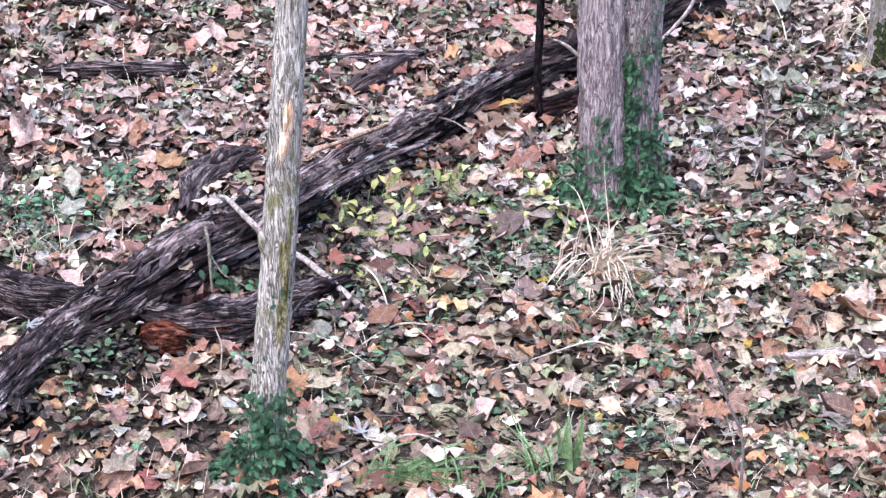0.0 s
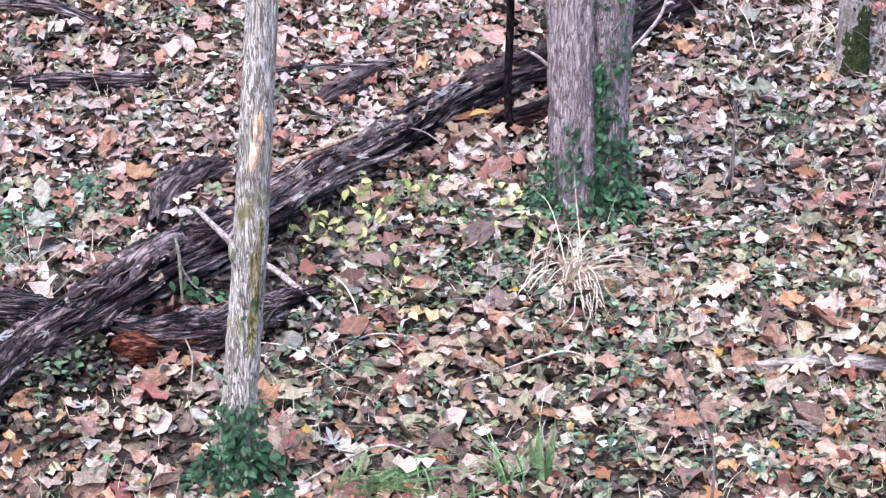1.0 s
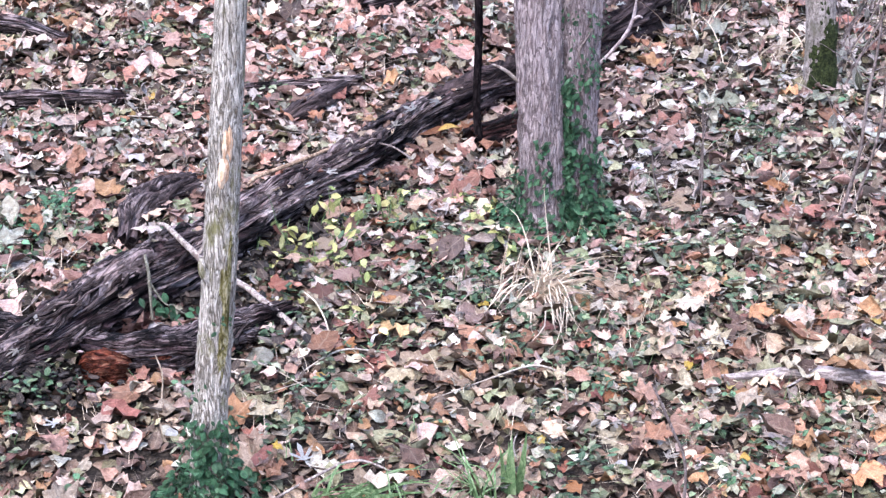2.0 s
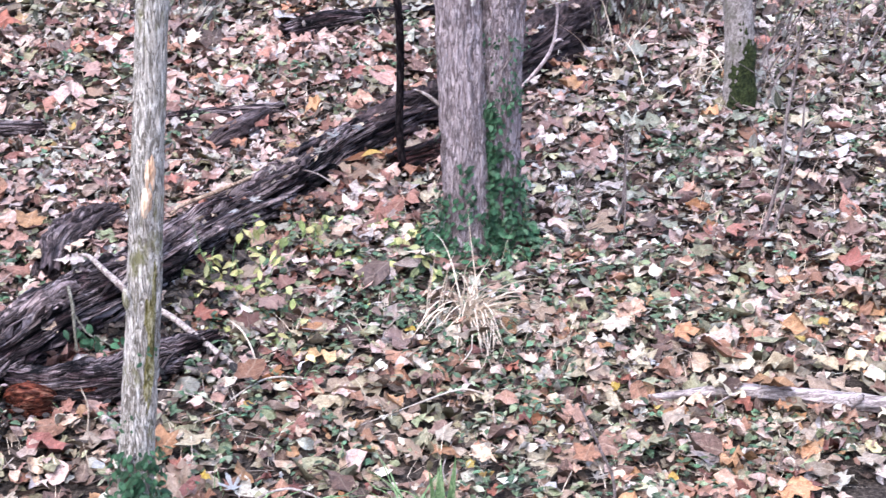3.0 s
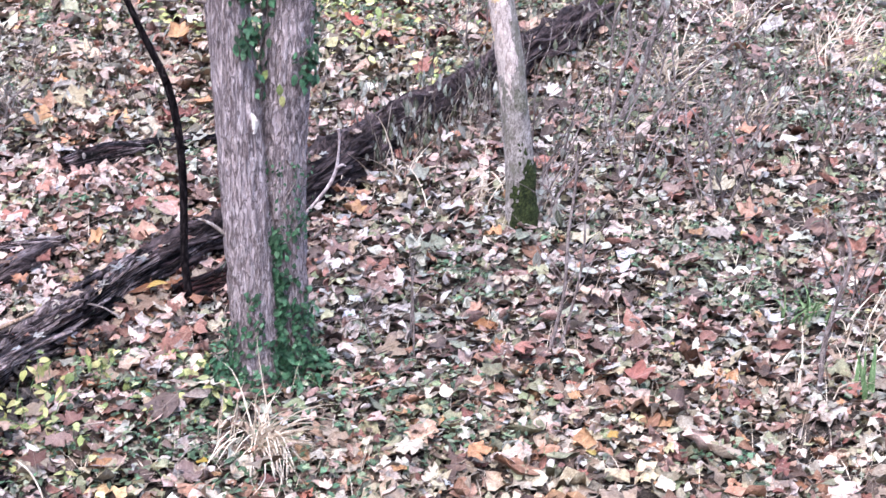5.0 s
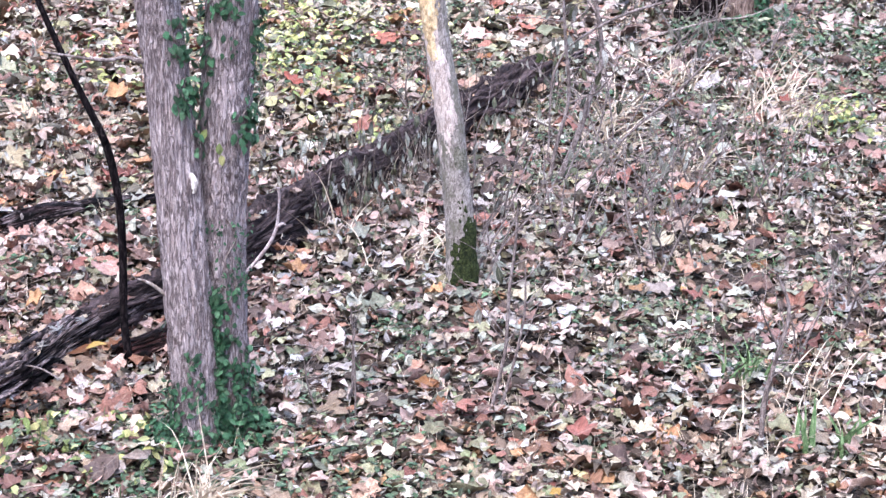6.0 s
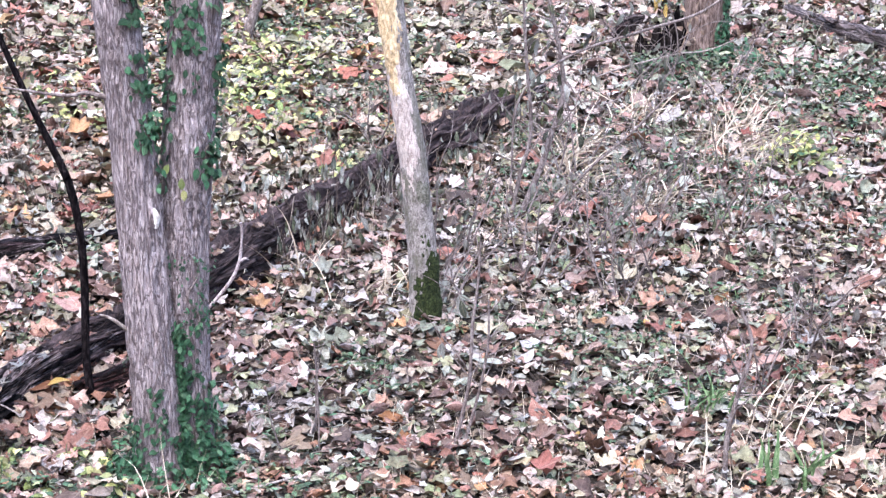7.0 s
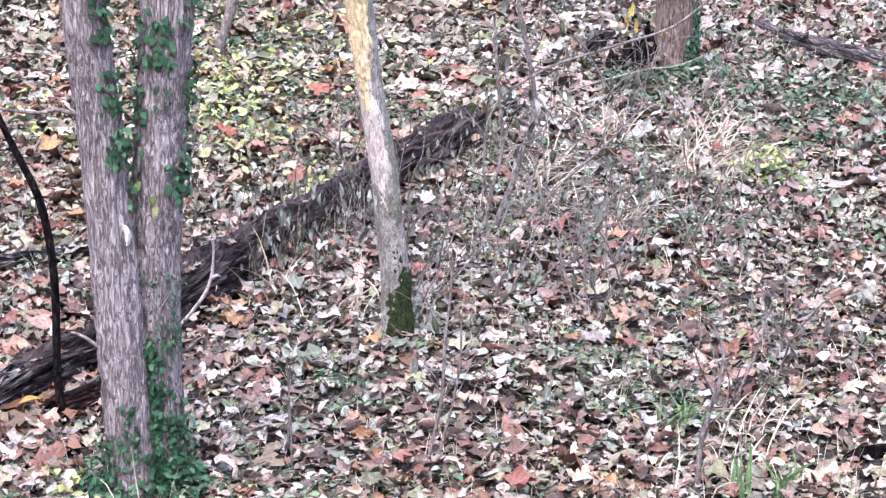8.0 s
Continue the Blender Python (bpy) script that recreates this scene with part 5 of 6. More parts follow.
ivy_skirt(distant, 5.38, 12.68, 0.18, 0.24, 130, 0.055, 34)


# ---- saplings and bare shrubs ----
def shrub(label, stems, material, seed, twigs=10, twig_len=(0.12, 0.4), leaves=8, leaf_size=(0.06, 0.11), spread=1.0):
    """Stems given by rows of (x, y, z, radius), with thin forking side twigs and a few hanging leaves."""
    rnd = random.Random(seed)
    base = stems[0][0]
    root = thing("shrub", label, "shrub", (base[0], base[1], gz(base[0], base[1])), "bare shrubs")
    tips = []
    for rows in stems:
        rows = [(rows[0][0], rows[0][1], rows[0][2] - 0.05, rows[0][3])] + list(rows[1:])
        stem = part("stem", tube(rows, 40, 8, 0.12, (3.0, 8.0), seed), material, root)
        c = spline(rows, 40)
        for _ in range(twigs):
            i = rnd.randrange(10, 40)
            p, r = Vector(c[i][:3]), max(0.0022, c[i][3] * 0.42)
            way = Vector((rnd.uniform(-1, 1) * spread, rnd.uniform(-0.6, 0.6) * spread, rnd.uniform(0.1, 0.9))).normalized()
            n = rnd.uniform(*twig_len)
            pts = [(*p, r)]
            for k in range(1, 5):
                way = (way + jitter(rnd, 0.18)).normalized()
                p = p + way * n / 4
                pts.append((*p, r * (1 - 0.19 * k)))
                tips.append((Vector(p), r))
            part("twig", tube(pts, 12, 5), material, stem)
    for _ in range(leaves):
        p, r = rnd.choice(tips)
        size = rnd.uniform(*leaf_size)
        along = Vector((0, 0, -1)) + jitter(rnd, 0.25)
        leaf_part("leaf", rnd.choice(SPEAR), M_SAGE1, root, basis(along, Vector((rnd.uniform(-0.8, 0.8), -1, 0.2)), p + along.normalized() * size * 0.5, size))
    return root


shrub("slim brown bare sapling rising from leaves", [[(1.89, 7.32, 0.77, 0.0090), (1.95, 7.32, 0.98, 0.0082), (1.97, 7.32, 1.11, 0.0080), (1.98, 7.32, 1.34, 0.0070), (2.0, 7.32, 1.51, 0.0058), (2.01, 7.32, 1.71, 0.0042)],
      [(1.93, 7.33, 0.77, 0.0075), (2.01, 7.33, 1.01, 0.0066), (2.05, 7.33, 1.23, 0.0055), (2.05, 7.33, 1.43, 0.0040)]], M_TWIG_DARK, 1, 6, (0.15, 0.45), 5)
shrub("bare grey-brown shrub with drooping grey-green leaves", [[(2.95, 9.99, 1.05, 0.0190), (3.08, 9.99, 1.31, 0.0180), (3.14, 9.99, 1.5, 0.0165), (3.21, 9.99, 1.75, 0.0150), (3.17, 9.99, 2.04, 0.0122), (3.11, 9.99, 2.3, 0.0105), (3.09, 9.99, 2.7, 0.008)],
      [(2.88, 9.91, 1.04, 0.0135), (2.94, 9.91, 1.3, 0.0120), (3.0, 9.91, 1.56, 0.0105), (2.97, 9.91, 1.91, 0.0090), (2.94, 9.91, 2.3, 0.0060)],
      [(2.90, 9.95, 1.30, 0.0060), (2.94, 9.95, 1.73, 0.0062), (3.22, 9.95, 1.96, 0.0078), (3.65, 9.95, 2.09, 0.0080), (3.98, 9.95, 2.18, 0.0078), (4.21, 9.95, 2.33, 0.0070)],
      [(2.99, 9.80, 1.03, 0.0090), (3.25, 9.70, 1.35, 0.0080), (3.50, 9.62, 1.60, 0.0070), (3.72, 9.55, 1.86, 0.0050)]], M_TWIG_DARK, 2, 12, (0.2, 0.6), 26)
shrub("grey bare sapling beside green blades", [[(2.94, 6.83, 0.72, 0.0125), (2.94, 6.83, 0.91, 0.0118), (2.97, 6.83, 1.08, 0.0105), (3.02, 6.83, 1.27, 0.0092), (3.02, 6.83, 1.37, 0.0080), (2.96, 6.83, 1.5, 0.0056)]], M_TWIG_DARK, 3, 6, (0.1, 0.3), 0)
shrub("thin brown sapling in leaves", [[(1.35, 7.57, 0.8, 0.0062), (1.36, 7.57, 1.05, 0.0052), (1.35, 7.57, 1.21, 0.0040)]], M_TWIG_DARK, 4, 3, (0.1, 0.25), 0)
shrub("thin brown bent sapling in leaves", [[(0.96, 5.31, 0.56, 0.0056), (0.96, 5.31, 0.77, 0.0050), (0.91, 5.31, 0.91, 0.0048), (0.84, 5.31, 1.07, 0.0040)]], M_TWIG_DARK, 5, 2, (0.08, 0.2), 0)
shrub("thin brown sapling in leaves", [[(1.33, 7.37, 0.77, 0.0045), (1.33, 7.37, 0.98, 0.0040), (1.32, 7.37, 1.18, 0.0030)], [(1.20, 7.40, 0.77, 0.004), (1.14, 7.40, 0.92, 0.0035), (1.12, 7.40, 1.05, 0.003)]], M_TWIG_DARK, 6, 3, (0.1, 0.3), 0)
shrub("olive-brown leaning sapling behind the trunk", [[(1.91, 13.59, 1.43, 0.037), (2.0, 13.59, 1.65, 0.036), (2.07, 13.59, 1.89, 0.036), (2.2, 13.59, 2.6, 0.03), (2.3, 13.6, 3.6, 0.02)]], M_TWIG_DARK, 7, 2, (0.2, 0.5), 0)


def thicket(label, x, y, seed, stems=6, height=(0.4, 0.9), leaves=16, reach=0.35, material=None, leaf_size=(0.055, 0.10)):
    """A tangle of thin bare stems from one root."""
    rnd = random.Random(seed)
    rows = []
    for _ in range(stems):
        bx, by = x + rnd.uniform(-0.12, 0.12), y + rnd.uniform(-0.12, 0.12)
        h, a = rnd.uniform(*height), rnd.uniform(0, 2 * math.pi)
        p, out = Vector((bx, by, gz(bx, by))), []
        way = Vector((math.cos(a) * reach, math.sin(a) * reach * 0.7, 1)).normalized()
        for k in range(6):
            out.append((*p, 0.0068 * (1 - 0.14 * k)))
            way = (way + jitter(rnd, 0.14)).normalized()
            p = p + way * h / 5
        rows.append(out)
    return shrub(label, rows, material or M_TWIG_DARK, seed, 6, (0.15, 0.50), leaves, leaf_size)


BARE = "tangled bare shrub with drooping grey-green leaves"
for k, (x, y, n) in enumerate([(2.25, 8.75, 10), (2.35, 9.30, 12), (3.35, 9.35, 14), (3.65, 9.85, 14), (2.75, 9.15, 10), (3.2, 8.75, 6), (4.05, 9.6, 8), (3.45, 10.6, 6)]):
    thicket(BARE, x, y, 40 + k, 6, (0.35, 0.85), n, 0.6, M_TWIG_DARK)
for k, (x, y) in enumerate([(4.4, 12.0), (3.9, 11.6), (2.5, 11.2), (5.0, 11.9), (1.0, 10.6), (3.4, 7.6), (3.9, 8.0)]):
    thicket("low bare brown twiggy shrub", x, y, 70 + k, 4, (0.3, 0.7), 3, 0.7)


# ---- leafy sprouts ----
def sprout(label, x, y, height, count, size, seed):
    """A thin herb stem with paired yellow-green leaves."""
    rnd = random.Random(seed)
    z = gz(x, y)
    root = thing("sprout", label, "plant", (x, y, z), "yellow-green sprouts")
    for s in range(2 if height > 0.12 else 1):
        p, way, pts = Vector((x, y, z - 0.02)), Vector((rnd.uniform(-0.5, 0.5), rnd.uniform(-0.4, 0.2), 1)).normalized(), []
        for k in range(6):
            pts.append((*p, 0.0028 * (1 - 0.12 * k)))
            way = (way + jitter(rnd, 0.2)).normalized()
            p = p + way * height / 5
        stem = part("stem", tube(pts, 14, 5), M_BLADE, root)
        c = spline(pts, 20)
        for _ in range(count // (2 if height > 0.12 else 1)):
            q = Vector(c[rnd.randrange(5, 20)][:3])
            a = rnd.uniform(0, 6.283)
            out = Vector((math.cos(a), math.sin(a), rnd.uniform(-1.3, 0.1)))
            w = size * rnd.uniform(0.7, 1.2)
            leaf_part("leaf", rnd.choice(FLAT + 2 * SPEAR), M_LIME1, stem, basis(out, Vector((0, -0.6, 1)) + jitter(rnd, 0.3), q + out.normalized() * w * 0.55, w))
    return root


SPROUT = "small yellow-green leafy sprout by the fallen trunk"
for k, (x, y, h, n) in enumerate([(-0.33, 7.08, 0.34, 11), (-0.26, 7.00, 0.20, 8), (-0.42, 6.96, 0.13, 8), (-0.08, 6.90, 0.20, 9), (-0.12, 6.64, 0.09, 8), (0.04, 7.36, 0.15, 8), (0.18, 7.28, 0.13, 7),
                                  (0.35, 7.27, 0.14, 9), (0.43, 7.08, 0.16, 8), (-0.41, 6.75, 0.08, 8), (-0.50, 7.02, 0.16, 6), (-0.20, 7.02, 0.26, 7), (-0.38, 7.02, 0.22, 7), (0.52, 7.02, 0.12, 7), (-0.25, 7.20, 0.26, 8), (-0.10, 7.13, 0.16, 8), (0.0, 7.36, 0.20, 7), (0.05, 7.50, 0.13, 7), (0.30, 7.46, 0.13, 8), (0.42, 7.41, 0.12, 7), (-0.18, 7.30, 0.20, 7)]):
    sprout(SPROUT, x, y, h, int(1.6 * n), 0.050, 200 + k)
for k, (x, y, h, n) in enumerate([(2.15, 13.19, 0.22, 14), (1.81, 11.59, 0.2, 14), (1.89, 12.81, 0.25, 16), (2.51, 14.55, 0.2, 12), (0.58, 11.89, 0.2, 10), (0.76, 11.75, 0.2, 10), (0.45, 12.38, 0.2, 10),
                                  (1.99, 10.62, 0.2, 12), (4.81, 10.47, 0.22, 12), (4.96, 10.55, 0.2, 10), (4.88, 10.42, 0.26, 16), (4.93, 10.62, 0.24, 16), (4.80, 10.52, 0.2, 12), (2.14, 10.9, 0.2, 10), (1.65, 12.2, 0.2, 12), (2.0, 12.3, 0.2, 10)]):
    sprout("small yellow-green leafy herb among leaves", x, y, h, int(1.2 * n), 0.062, 230 + k)


# ---- grass ----
def ribbon(p, way, length, width, droop, rnd, n=7, wander=0.06):
    """One bent grass blade."""
    p, way = Vector(p), Vector(way).normalized()
    verts, uvs, faces = [], [], []
    side = way.cross(Vector((0.2, 1, 0.1))).normalized()
    for k in range(n + 1):
        e = k / n
        w = width * (1 - e ** 1.8) + 0.0004
        verts += [p - side * w, p + side * w + Vector((0, 0, w * 0.5))]
        uvs += [(0.4, e), (0.6, e)]
        way = (way + Vector((0, 0, -droop / n)) + jitter(rnd, wander)).normalized()
        p = p + way * length / n
        floor = gz(p.x, p.y) + 0.055
        if p.z < floor:
            p.z = floor
    for k in range(n):
        faces.append((2 * k, 2 * k + 1, 2 * k + 3, 2 * k + 2))
    return verts, faces, uvs


def tuft(label, x, y, count, length, width, lean, droop, material, seed, toward=(0, -0.1), wide=0.05):
    rnd = random.Random(seed)
    root = thing("grass_tuft", label, "grass", (x, y, gz(x, y)), "grass tufts")
    for _ in range(count):
        bx, by = x + rnd.gauss(0, wide), y + rnd.gauss(0, wide * 0.7)
        way = (toward[0] + rnd.gauss(0, lean), toward[1] + rnd.gauss(0, lean), 1)
        part("blade", ribbon((bx, by, gz(bx, by)), way, length * rnd.uniform(0.55, 1.15), width * rnd.uniform(0.6, 1.2), droop * rnd.uniform(0.5, 1.4), rnd), material, root)
    return root


straw = tuft("tuft of drooping dry straw-coloured grass", 0.61, 6.74, 30, 0.46, 0.0038, 0.28, 2.8, M_STRAW, 1, (0.22, -0.30), 0.035)
rnd = random.Random(900)
for length, toward, count in ((0.52, (0.30, -0.55), 24), (0.40, (0.55, -0.35), 16), (0.30, (-0.1, -0.5), 10), (0.34, (0.2, 0.0), 8)):
    for _ in range(count):
        bx, by = 0.62 + rnd.gauss(0, 0.04), 6.74 + rnd.gauss(0, 0.035)
        part("blade", ribbon((bx, by, gz(bx, by)), (toward[0] + rnd.gauss(0, 0.28), toward[1] + rnd.gauss(0, 0.2), 1), length * rnd.uniform(0.6, 1.15), 0.0040 * rnd.uniform(0.4, 1.2), rnd.uniform(1.4, 3.4), rnd, 7, 0.14), M_STRAW, straw)
tuft("few tall dry straw stalks", 0.58, 6.72, 2, 0.48, 0.0030, 0.08, 0.2, M_STRAW, 2, (0.0, -0.05), 0.03)
tuft("few tall dry straw stalks", 0.46, 6.72, 5, 0.34, 0.0022, 0.16, 0.4, M_STRAW, 3, (0.05, -0.1), 0.04)
tuft("broad upright green grass blades", 0.40, 5.46, 4, 0.31, 0.0115, 0.05, 0.1, M_BLADE, 4, (-0.05, 0.0), 0.02)
tuft("arching fine green grass", -0.17, 5.40, 46, 0.34, 0.0042, 0.35, 2.8, M_BLADE, 5, (0.9, 0.0), 0.05)
tuft("arching fine green grass", 0.30, 5.42, 22, 0.28, 0.0036, 0.4, 2.4, M_BLADE, 6, (-0.3, 0.2), 0.05)
tuft("arching fine green grass", 0.10, 5.32, 14, 0.2, 0.0036, 0.4, 2.6, M_BLADE, 16, (0.2, 0.1), 0.06)
tuft("sparse fine green and dry grass", -1.62, 6.80, 18, 0.17, 0.0018, 0.5, 1.6, M_BLADE, 17, (0.1, 0.0), 0.10)
tuft("sparse fine dry grass", -1.58, 6.82, 16, 0.15, 0.0018, 0.5, 1.2, M_STRAW, 18, (0.1, -0.1), 0.10)
tuft("broad upright green grass blades", 3.13, 6.80, 5, 0.22, 0.010, 0.16, 0.4, M_BLADE, 7, (0.05, 0.0), 0.04)
tuft("broad yellowing green grass blades", 3.32, 6.78, 12, 0.17, 0.007, 0.35, 1.2, M_BLADE, 8, (0.2, 0.0), 0.06)
tuft("arching fine green grass", 3.12, 7.45, 20, 0.2, 0.005, 0.5, 1.4, M_BLADE, 9, (-0.2, -0.1), 0.06)
for k, (x, y, n, s) in enumerate([(3.54, 10.67, 24, 0.40), (4.66, 11.04, 32, 0.44), (4.69, 10.81, 28, 0.40), (4.52, 10.60, 16, 0.36), (4.78, 11.25, 10, 0.38), (3.29, 7.25, 16, 0.24), (2.93, 6.95, 9, 0.24), (3.70, 9.96, 26, 0.36), (2.01, 8.90, 20, 0.34),
                                  (3.59, 10.98, 18, 0.40), (3.26, 6.94, 9, 0.22), (3.35, 10.3, 14, 0.4), (4.2, 11.5, 24, 0.36), (1.6, 9.3, 16, 0.32)]):
    tuft("loose tuft of dry straw grass", x, y, n, 1.15 * s, 0.0035 if y < 9 else 0.0046, 0.5, 1.5, M_STRAW, 300 + k, (0.2, -0.2), 0.10)


# ---- twigs on the floor ----
def twig(label, rows, material, seed):
    root = thing("twig", label, "twig", (rows[0][0], rows[0][1], gz(rows[0][0], rows[0][1])), "fallen twigs")
    part("stem", tube(rows, 24, 7, 0.15, (3, 10), seed), material, root)
    return root


PALE_TWIG = "pale bleached thin twig on the leaves"
twig(PALE_TWIG, [(0.17, 6.0, 0.665, 0.002), (0.36, 6.09, 0.69, 0.003), (0.53, 6.18, 0.70, 0.004), (0.62, 6.16, 0.69, 0.004), (0.71, 6.11, 0.67, 0.003)], M_TWIG_PALE, 1)
twig("grey crooked twig on the leaves", [(-0.46, 5.34, 0.59, 0.004), (-0.25, 5.51, 0.63, 0.005), (-0.1, 5.59, 0.65, 0.005), (0.03, 5.56, 0.62, 0.003)], M_TWIG, 2)
twig(PALE_TWIG, [(-0.58, 6.27, 0.70, 0.0025), (-0.46, 6.23, 0.70, 0.003), (-0.33, 6.13, 0.68, 0.0025), (-0.24, 6.04, 0.66, 0.002)], M_TWIG_PALE, 3)
twig(PALE_TWIG, [(-0.36, 6.12, 0.67, 0.003), (-0.17, 6.3, 0.71, 0.004), (0.01, 6.3, 0.70, 0.003)], M_TWIG_PALE, 4)
twig("thin grey twig on the leaves", [(0.86, 7.04, 0.77, 0.004), (1.18, 7.11, 0.80, 0.005), (1.44, 7.15, 0.78, 0.003)], M_TWIG, 5)
twig("thin tan branch lying along the long log", [(-0.56, 7.33, 0.965, 0.006), (-0.514, 7.397, 0.980, 0.009), (-0.343, 7.528, 1.000, 0.009), (-0.203, 7.657, 1.013, 0.007)], M_TWIG_TAN, 6)
twig("thin dark twig drooping over the long log", [(-0.21, 7.70, 0.995, 0.004), (-0.06, 7.76, 0.990, 0.005), (0.04, 7.74, 0.980, 0.004), (0.12, 7.66, 0.955, 0.003)], M_TWIG_DARK, 36)
twig("pale bent stalk standing in leaves", [(-0.21, 6.33, 0.66, 0.003), (-0.21, 6.40, 0.75, 0.003), (-0.25, 6.45, 0.83, 0.003), (-0.30, 6.5, 0.86, 0.002)], M_STRAW, 8)
twig("pale bent stalk standing in leaves", [(-0.80, 6.05, 0.62, 0.003), (-0.79, 6.06, 0.74, 0.003), (-0.81, 6.06, 0.82, 0.002)], M_STRAW, 9)
rnd = random.Random(77)
for k, (x, y) in enumerate(fan(120, 91)):
    n, a = rnd.uniform(0.15, 0.5), rnd.uniform(0, 6.283)
    rows = []
    for j in range(4):
        px, py = x + math.cos(a) * n * j / 3, y + math.sin(a) * n * j / 3
        a += rnd.gauss(0, 0.18)
        rows.append((px, py, gz(px, py) + 0.035 + rnd.uniform(0, 0.03), rnd.uniform(0.0014, 0.0032)))
    twig("thin dry twig on the leaves", rows, rnd.choice([M_TWIG, M_TWIG, M_TWIG_DARK]), k)


# ---- single fallen leaves ----
def fallen(shape, material, label, x, y, size, seed, lift=0.03, group="large fallen leaves"):
    rnd = random.Random(seed)
    ob = new("fallen_leaf", leaf_mesh("fallen_leaf", shape, material))
    ob.matrix_basis = Matrix.Translation((x, y, gz(x, y) + lift)) @ pose(0, 0, 0, rnd.gauss(10, 8), rnd.gauss(0, 9)) @ pose(0, 0, 0, 0, 0, rnd.uniform(0, 360)) @ Matrix.Diagonal((size, size, size, 1))
    return tagged(ob, label, "leaf", group)


RUST = [(-0.06, 5.99, 0.161), (-0.04, 6.19, 0.128), (-0.17, 5.37, 0.167), (0.07, 7.14, 0.138), (1.21, 5.38, 0.142), (1.45, 5.51, 0.126), (-0.35, 7.0, 0.105), (2.91, 7.21, 0.149), (2.79, 6.98, 0.12),
        (3.66, 7.76, 0.18), (3.76, 8.1, 0.14), (3.43, 7.8, 0.107), (2.65, 7.71, 0.09), (2.57, 8.06, 0.085), (1.74, 11.6, 0.15), (3.48, 12.59, 0.16), (3.07, 7.96, 0.097), (0.22, 7.72, 0.1),
        (-1.54, 7.62, 0.099), (4.75, 9.89, 0.151), (4.74, 9.17, 0.143)]
ORANGE = [(-0.14, 6.35, 0.13), (0.30, 7.95, 0.13), (1.7, 7.59, 0.143), (1.71, 7.39, 0.121), (0.18, 5.91, 0.1), (0.1, 5.55, 0.076), (1.71, 7.59, 0.129), (2.48, 12.39, 0.15), (3.13, 12.3, 0.16),
          (1.01, 6.18, 0.094), (-1.34, 5.54, 0.126), (-0.84, 5.37, 0.116), (0.98, 5.35, 0.085), (0.79, 6.01, 0.091), (0.63, 5.45, 0.104), (-0.39, 6.78, 0.089), (0.31, 6.35, 0.126), (3.63, 8.58, 0.13),
          (1.71, 11.6, 0.107), (2.6, 6.14, 0.098)]
BEIGE = [(1.23, 7.44, 0.2), (-0.22, 7.2, 0.147), (0.08, 7.34, 0.153), (-0.19, 6.89, 0.146), (0.32, 5.94, 0.11), (0.35, 5.82, 0.118), (-1.39, 7.34, 0.172), (-1.01, 8.93, 0.14), (-0.44, 9.37, 0.151),
         (-0.4, 9.0, 0.163), (0.07, 6.03, 0.121), (-0.01, 6.51, 0.128), (0.38, 6.57, 0.13), (0.99, 5.8, 0.119), (0.89, 5.75, 0.118), (0.85, 6.78, 0.107), (1.41, 6.55, 0.158), (0.3, 7.86, 0.112),
         (0.28, 7.7, 0.123), (3.52, 8.42, 0.136), (3.45, 8.83, 0.153), (4.92, 12.42, 0.18), (5.38, 12.28, 0.17), (5.27, 11.96, 0.166), (4.62, 9.03, 0.141), (2.3, 7.43, 0.111), (1.71, 7.18, 0.123),
         (4.63, 12.32, 0.18), (1.18, 8.47, 0.166), (1.08, 8.7, 0.111), (2.53, 7.12, 0.097), (-0.45, 5.73, 0.117)]
WHITE = [(0.86, 6.47, 0.097), (0.92, 6.08, 0.092), (-1.15, 5.85, 0.09), (-1.08, 5.82, 0.06), (0.96, 5.62, 0.087), (1.29, 7.75, 0.105), (1.43, 7.67, 0.104), (0.36, 7.75, 0.09), (0.8, 5.82, 0.099),
         (0.47, 5.68, 0.078), (0.39, 5.46, 0.06), (-0.43, 5.57, 0.086), (-1.16, 8.03, 0.09), (2.74, 7.11, 0.141), (1.31, 7.73, 0.09), (1.4, 7.66, 0.089), (3.17, 8.92, 0.123), (4.54, 8.84, 0.17),
         (2.17, 7.38, 0.088), (2.24, 7.47, 0.089), (4.17, 8.48, 0.106), (3.86, 7.72, 0.087), (1.76, 7.93, 0.077), (1.65, 7.47, 0.083), (1.69, 8.34, 0.08), (1.15, 6.7, 0.08), (-0.28, 5.64, 0.119),
         (-0.34, 5.35, 0.108), (0.24, 7.24, 0.075), (1.42, 8.0, 0.077)]
GOLD = [(1.11, 6.19, 0.067), (0.58, 5.66, 0.062), (0.53, 5.72, 0.047), (-0.37, 5.7, 0.062), (1.24, 6.05, 0.062), (0.38, 6.63, 0.052), (1.21, 5.6, 0.058), (-1.67, 8.2, 0.063), (-1.15, 8.36, 0.064),
        (-1.64, 7.49, 0.059), (-1.05, 5.38, 0.049), (-0.23, 6.14, 0.053), (1.99, 6.58, 0.072), (1.86, 6.47, 0.066), (2.36, 6.39, 0.058), (2.45, 7.3, 0.049), (3.15, 8.38, 0.056), (-1.08, 8.55, 0.07)]
M_RUST1 = leaf_material("rust_dead_leaf", [(0.30, 0.145, 0.12), (0.24, 0.095, 0.07), (0.36, 0.20, 0.175), (0.20, 0.08, 0.065)], True, vein=0.08)
M_ORANGE1 = leaf_material("orange_leaf", [(0.50, 0.23, 0.10), (0.44, 0.20, 0.11), (0.54, 0.30, 0.19), (0.40, 0.16, 0.075)], True, vein=0.12)
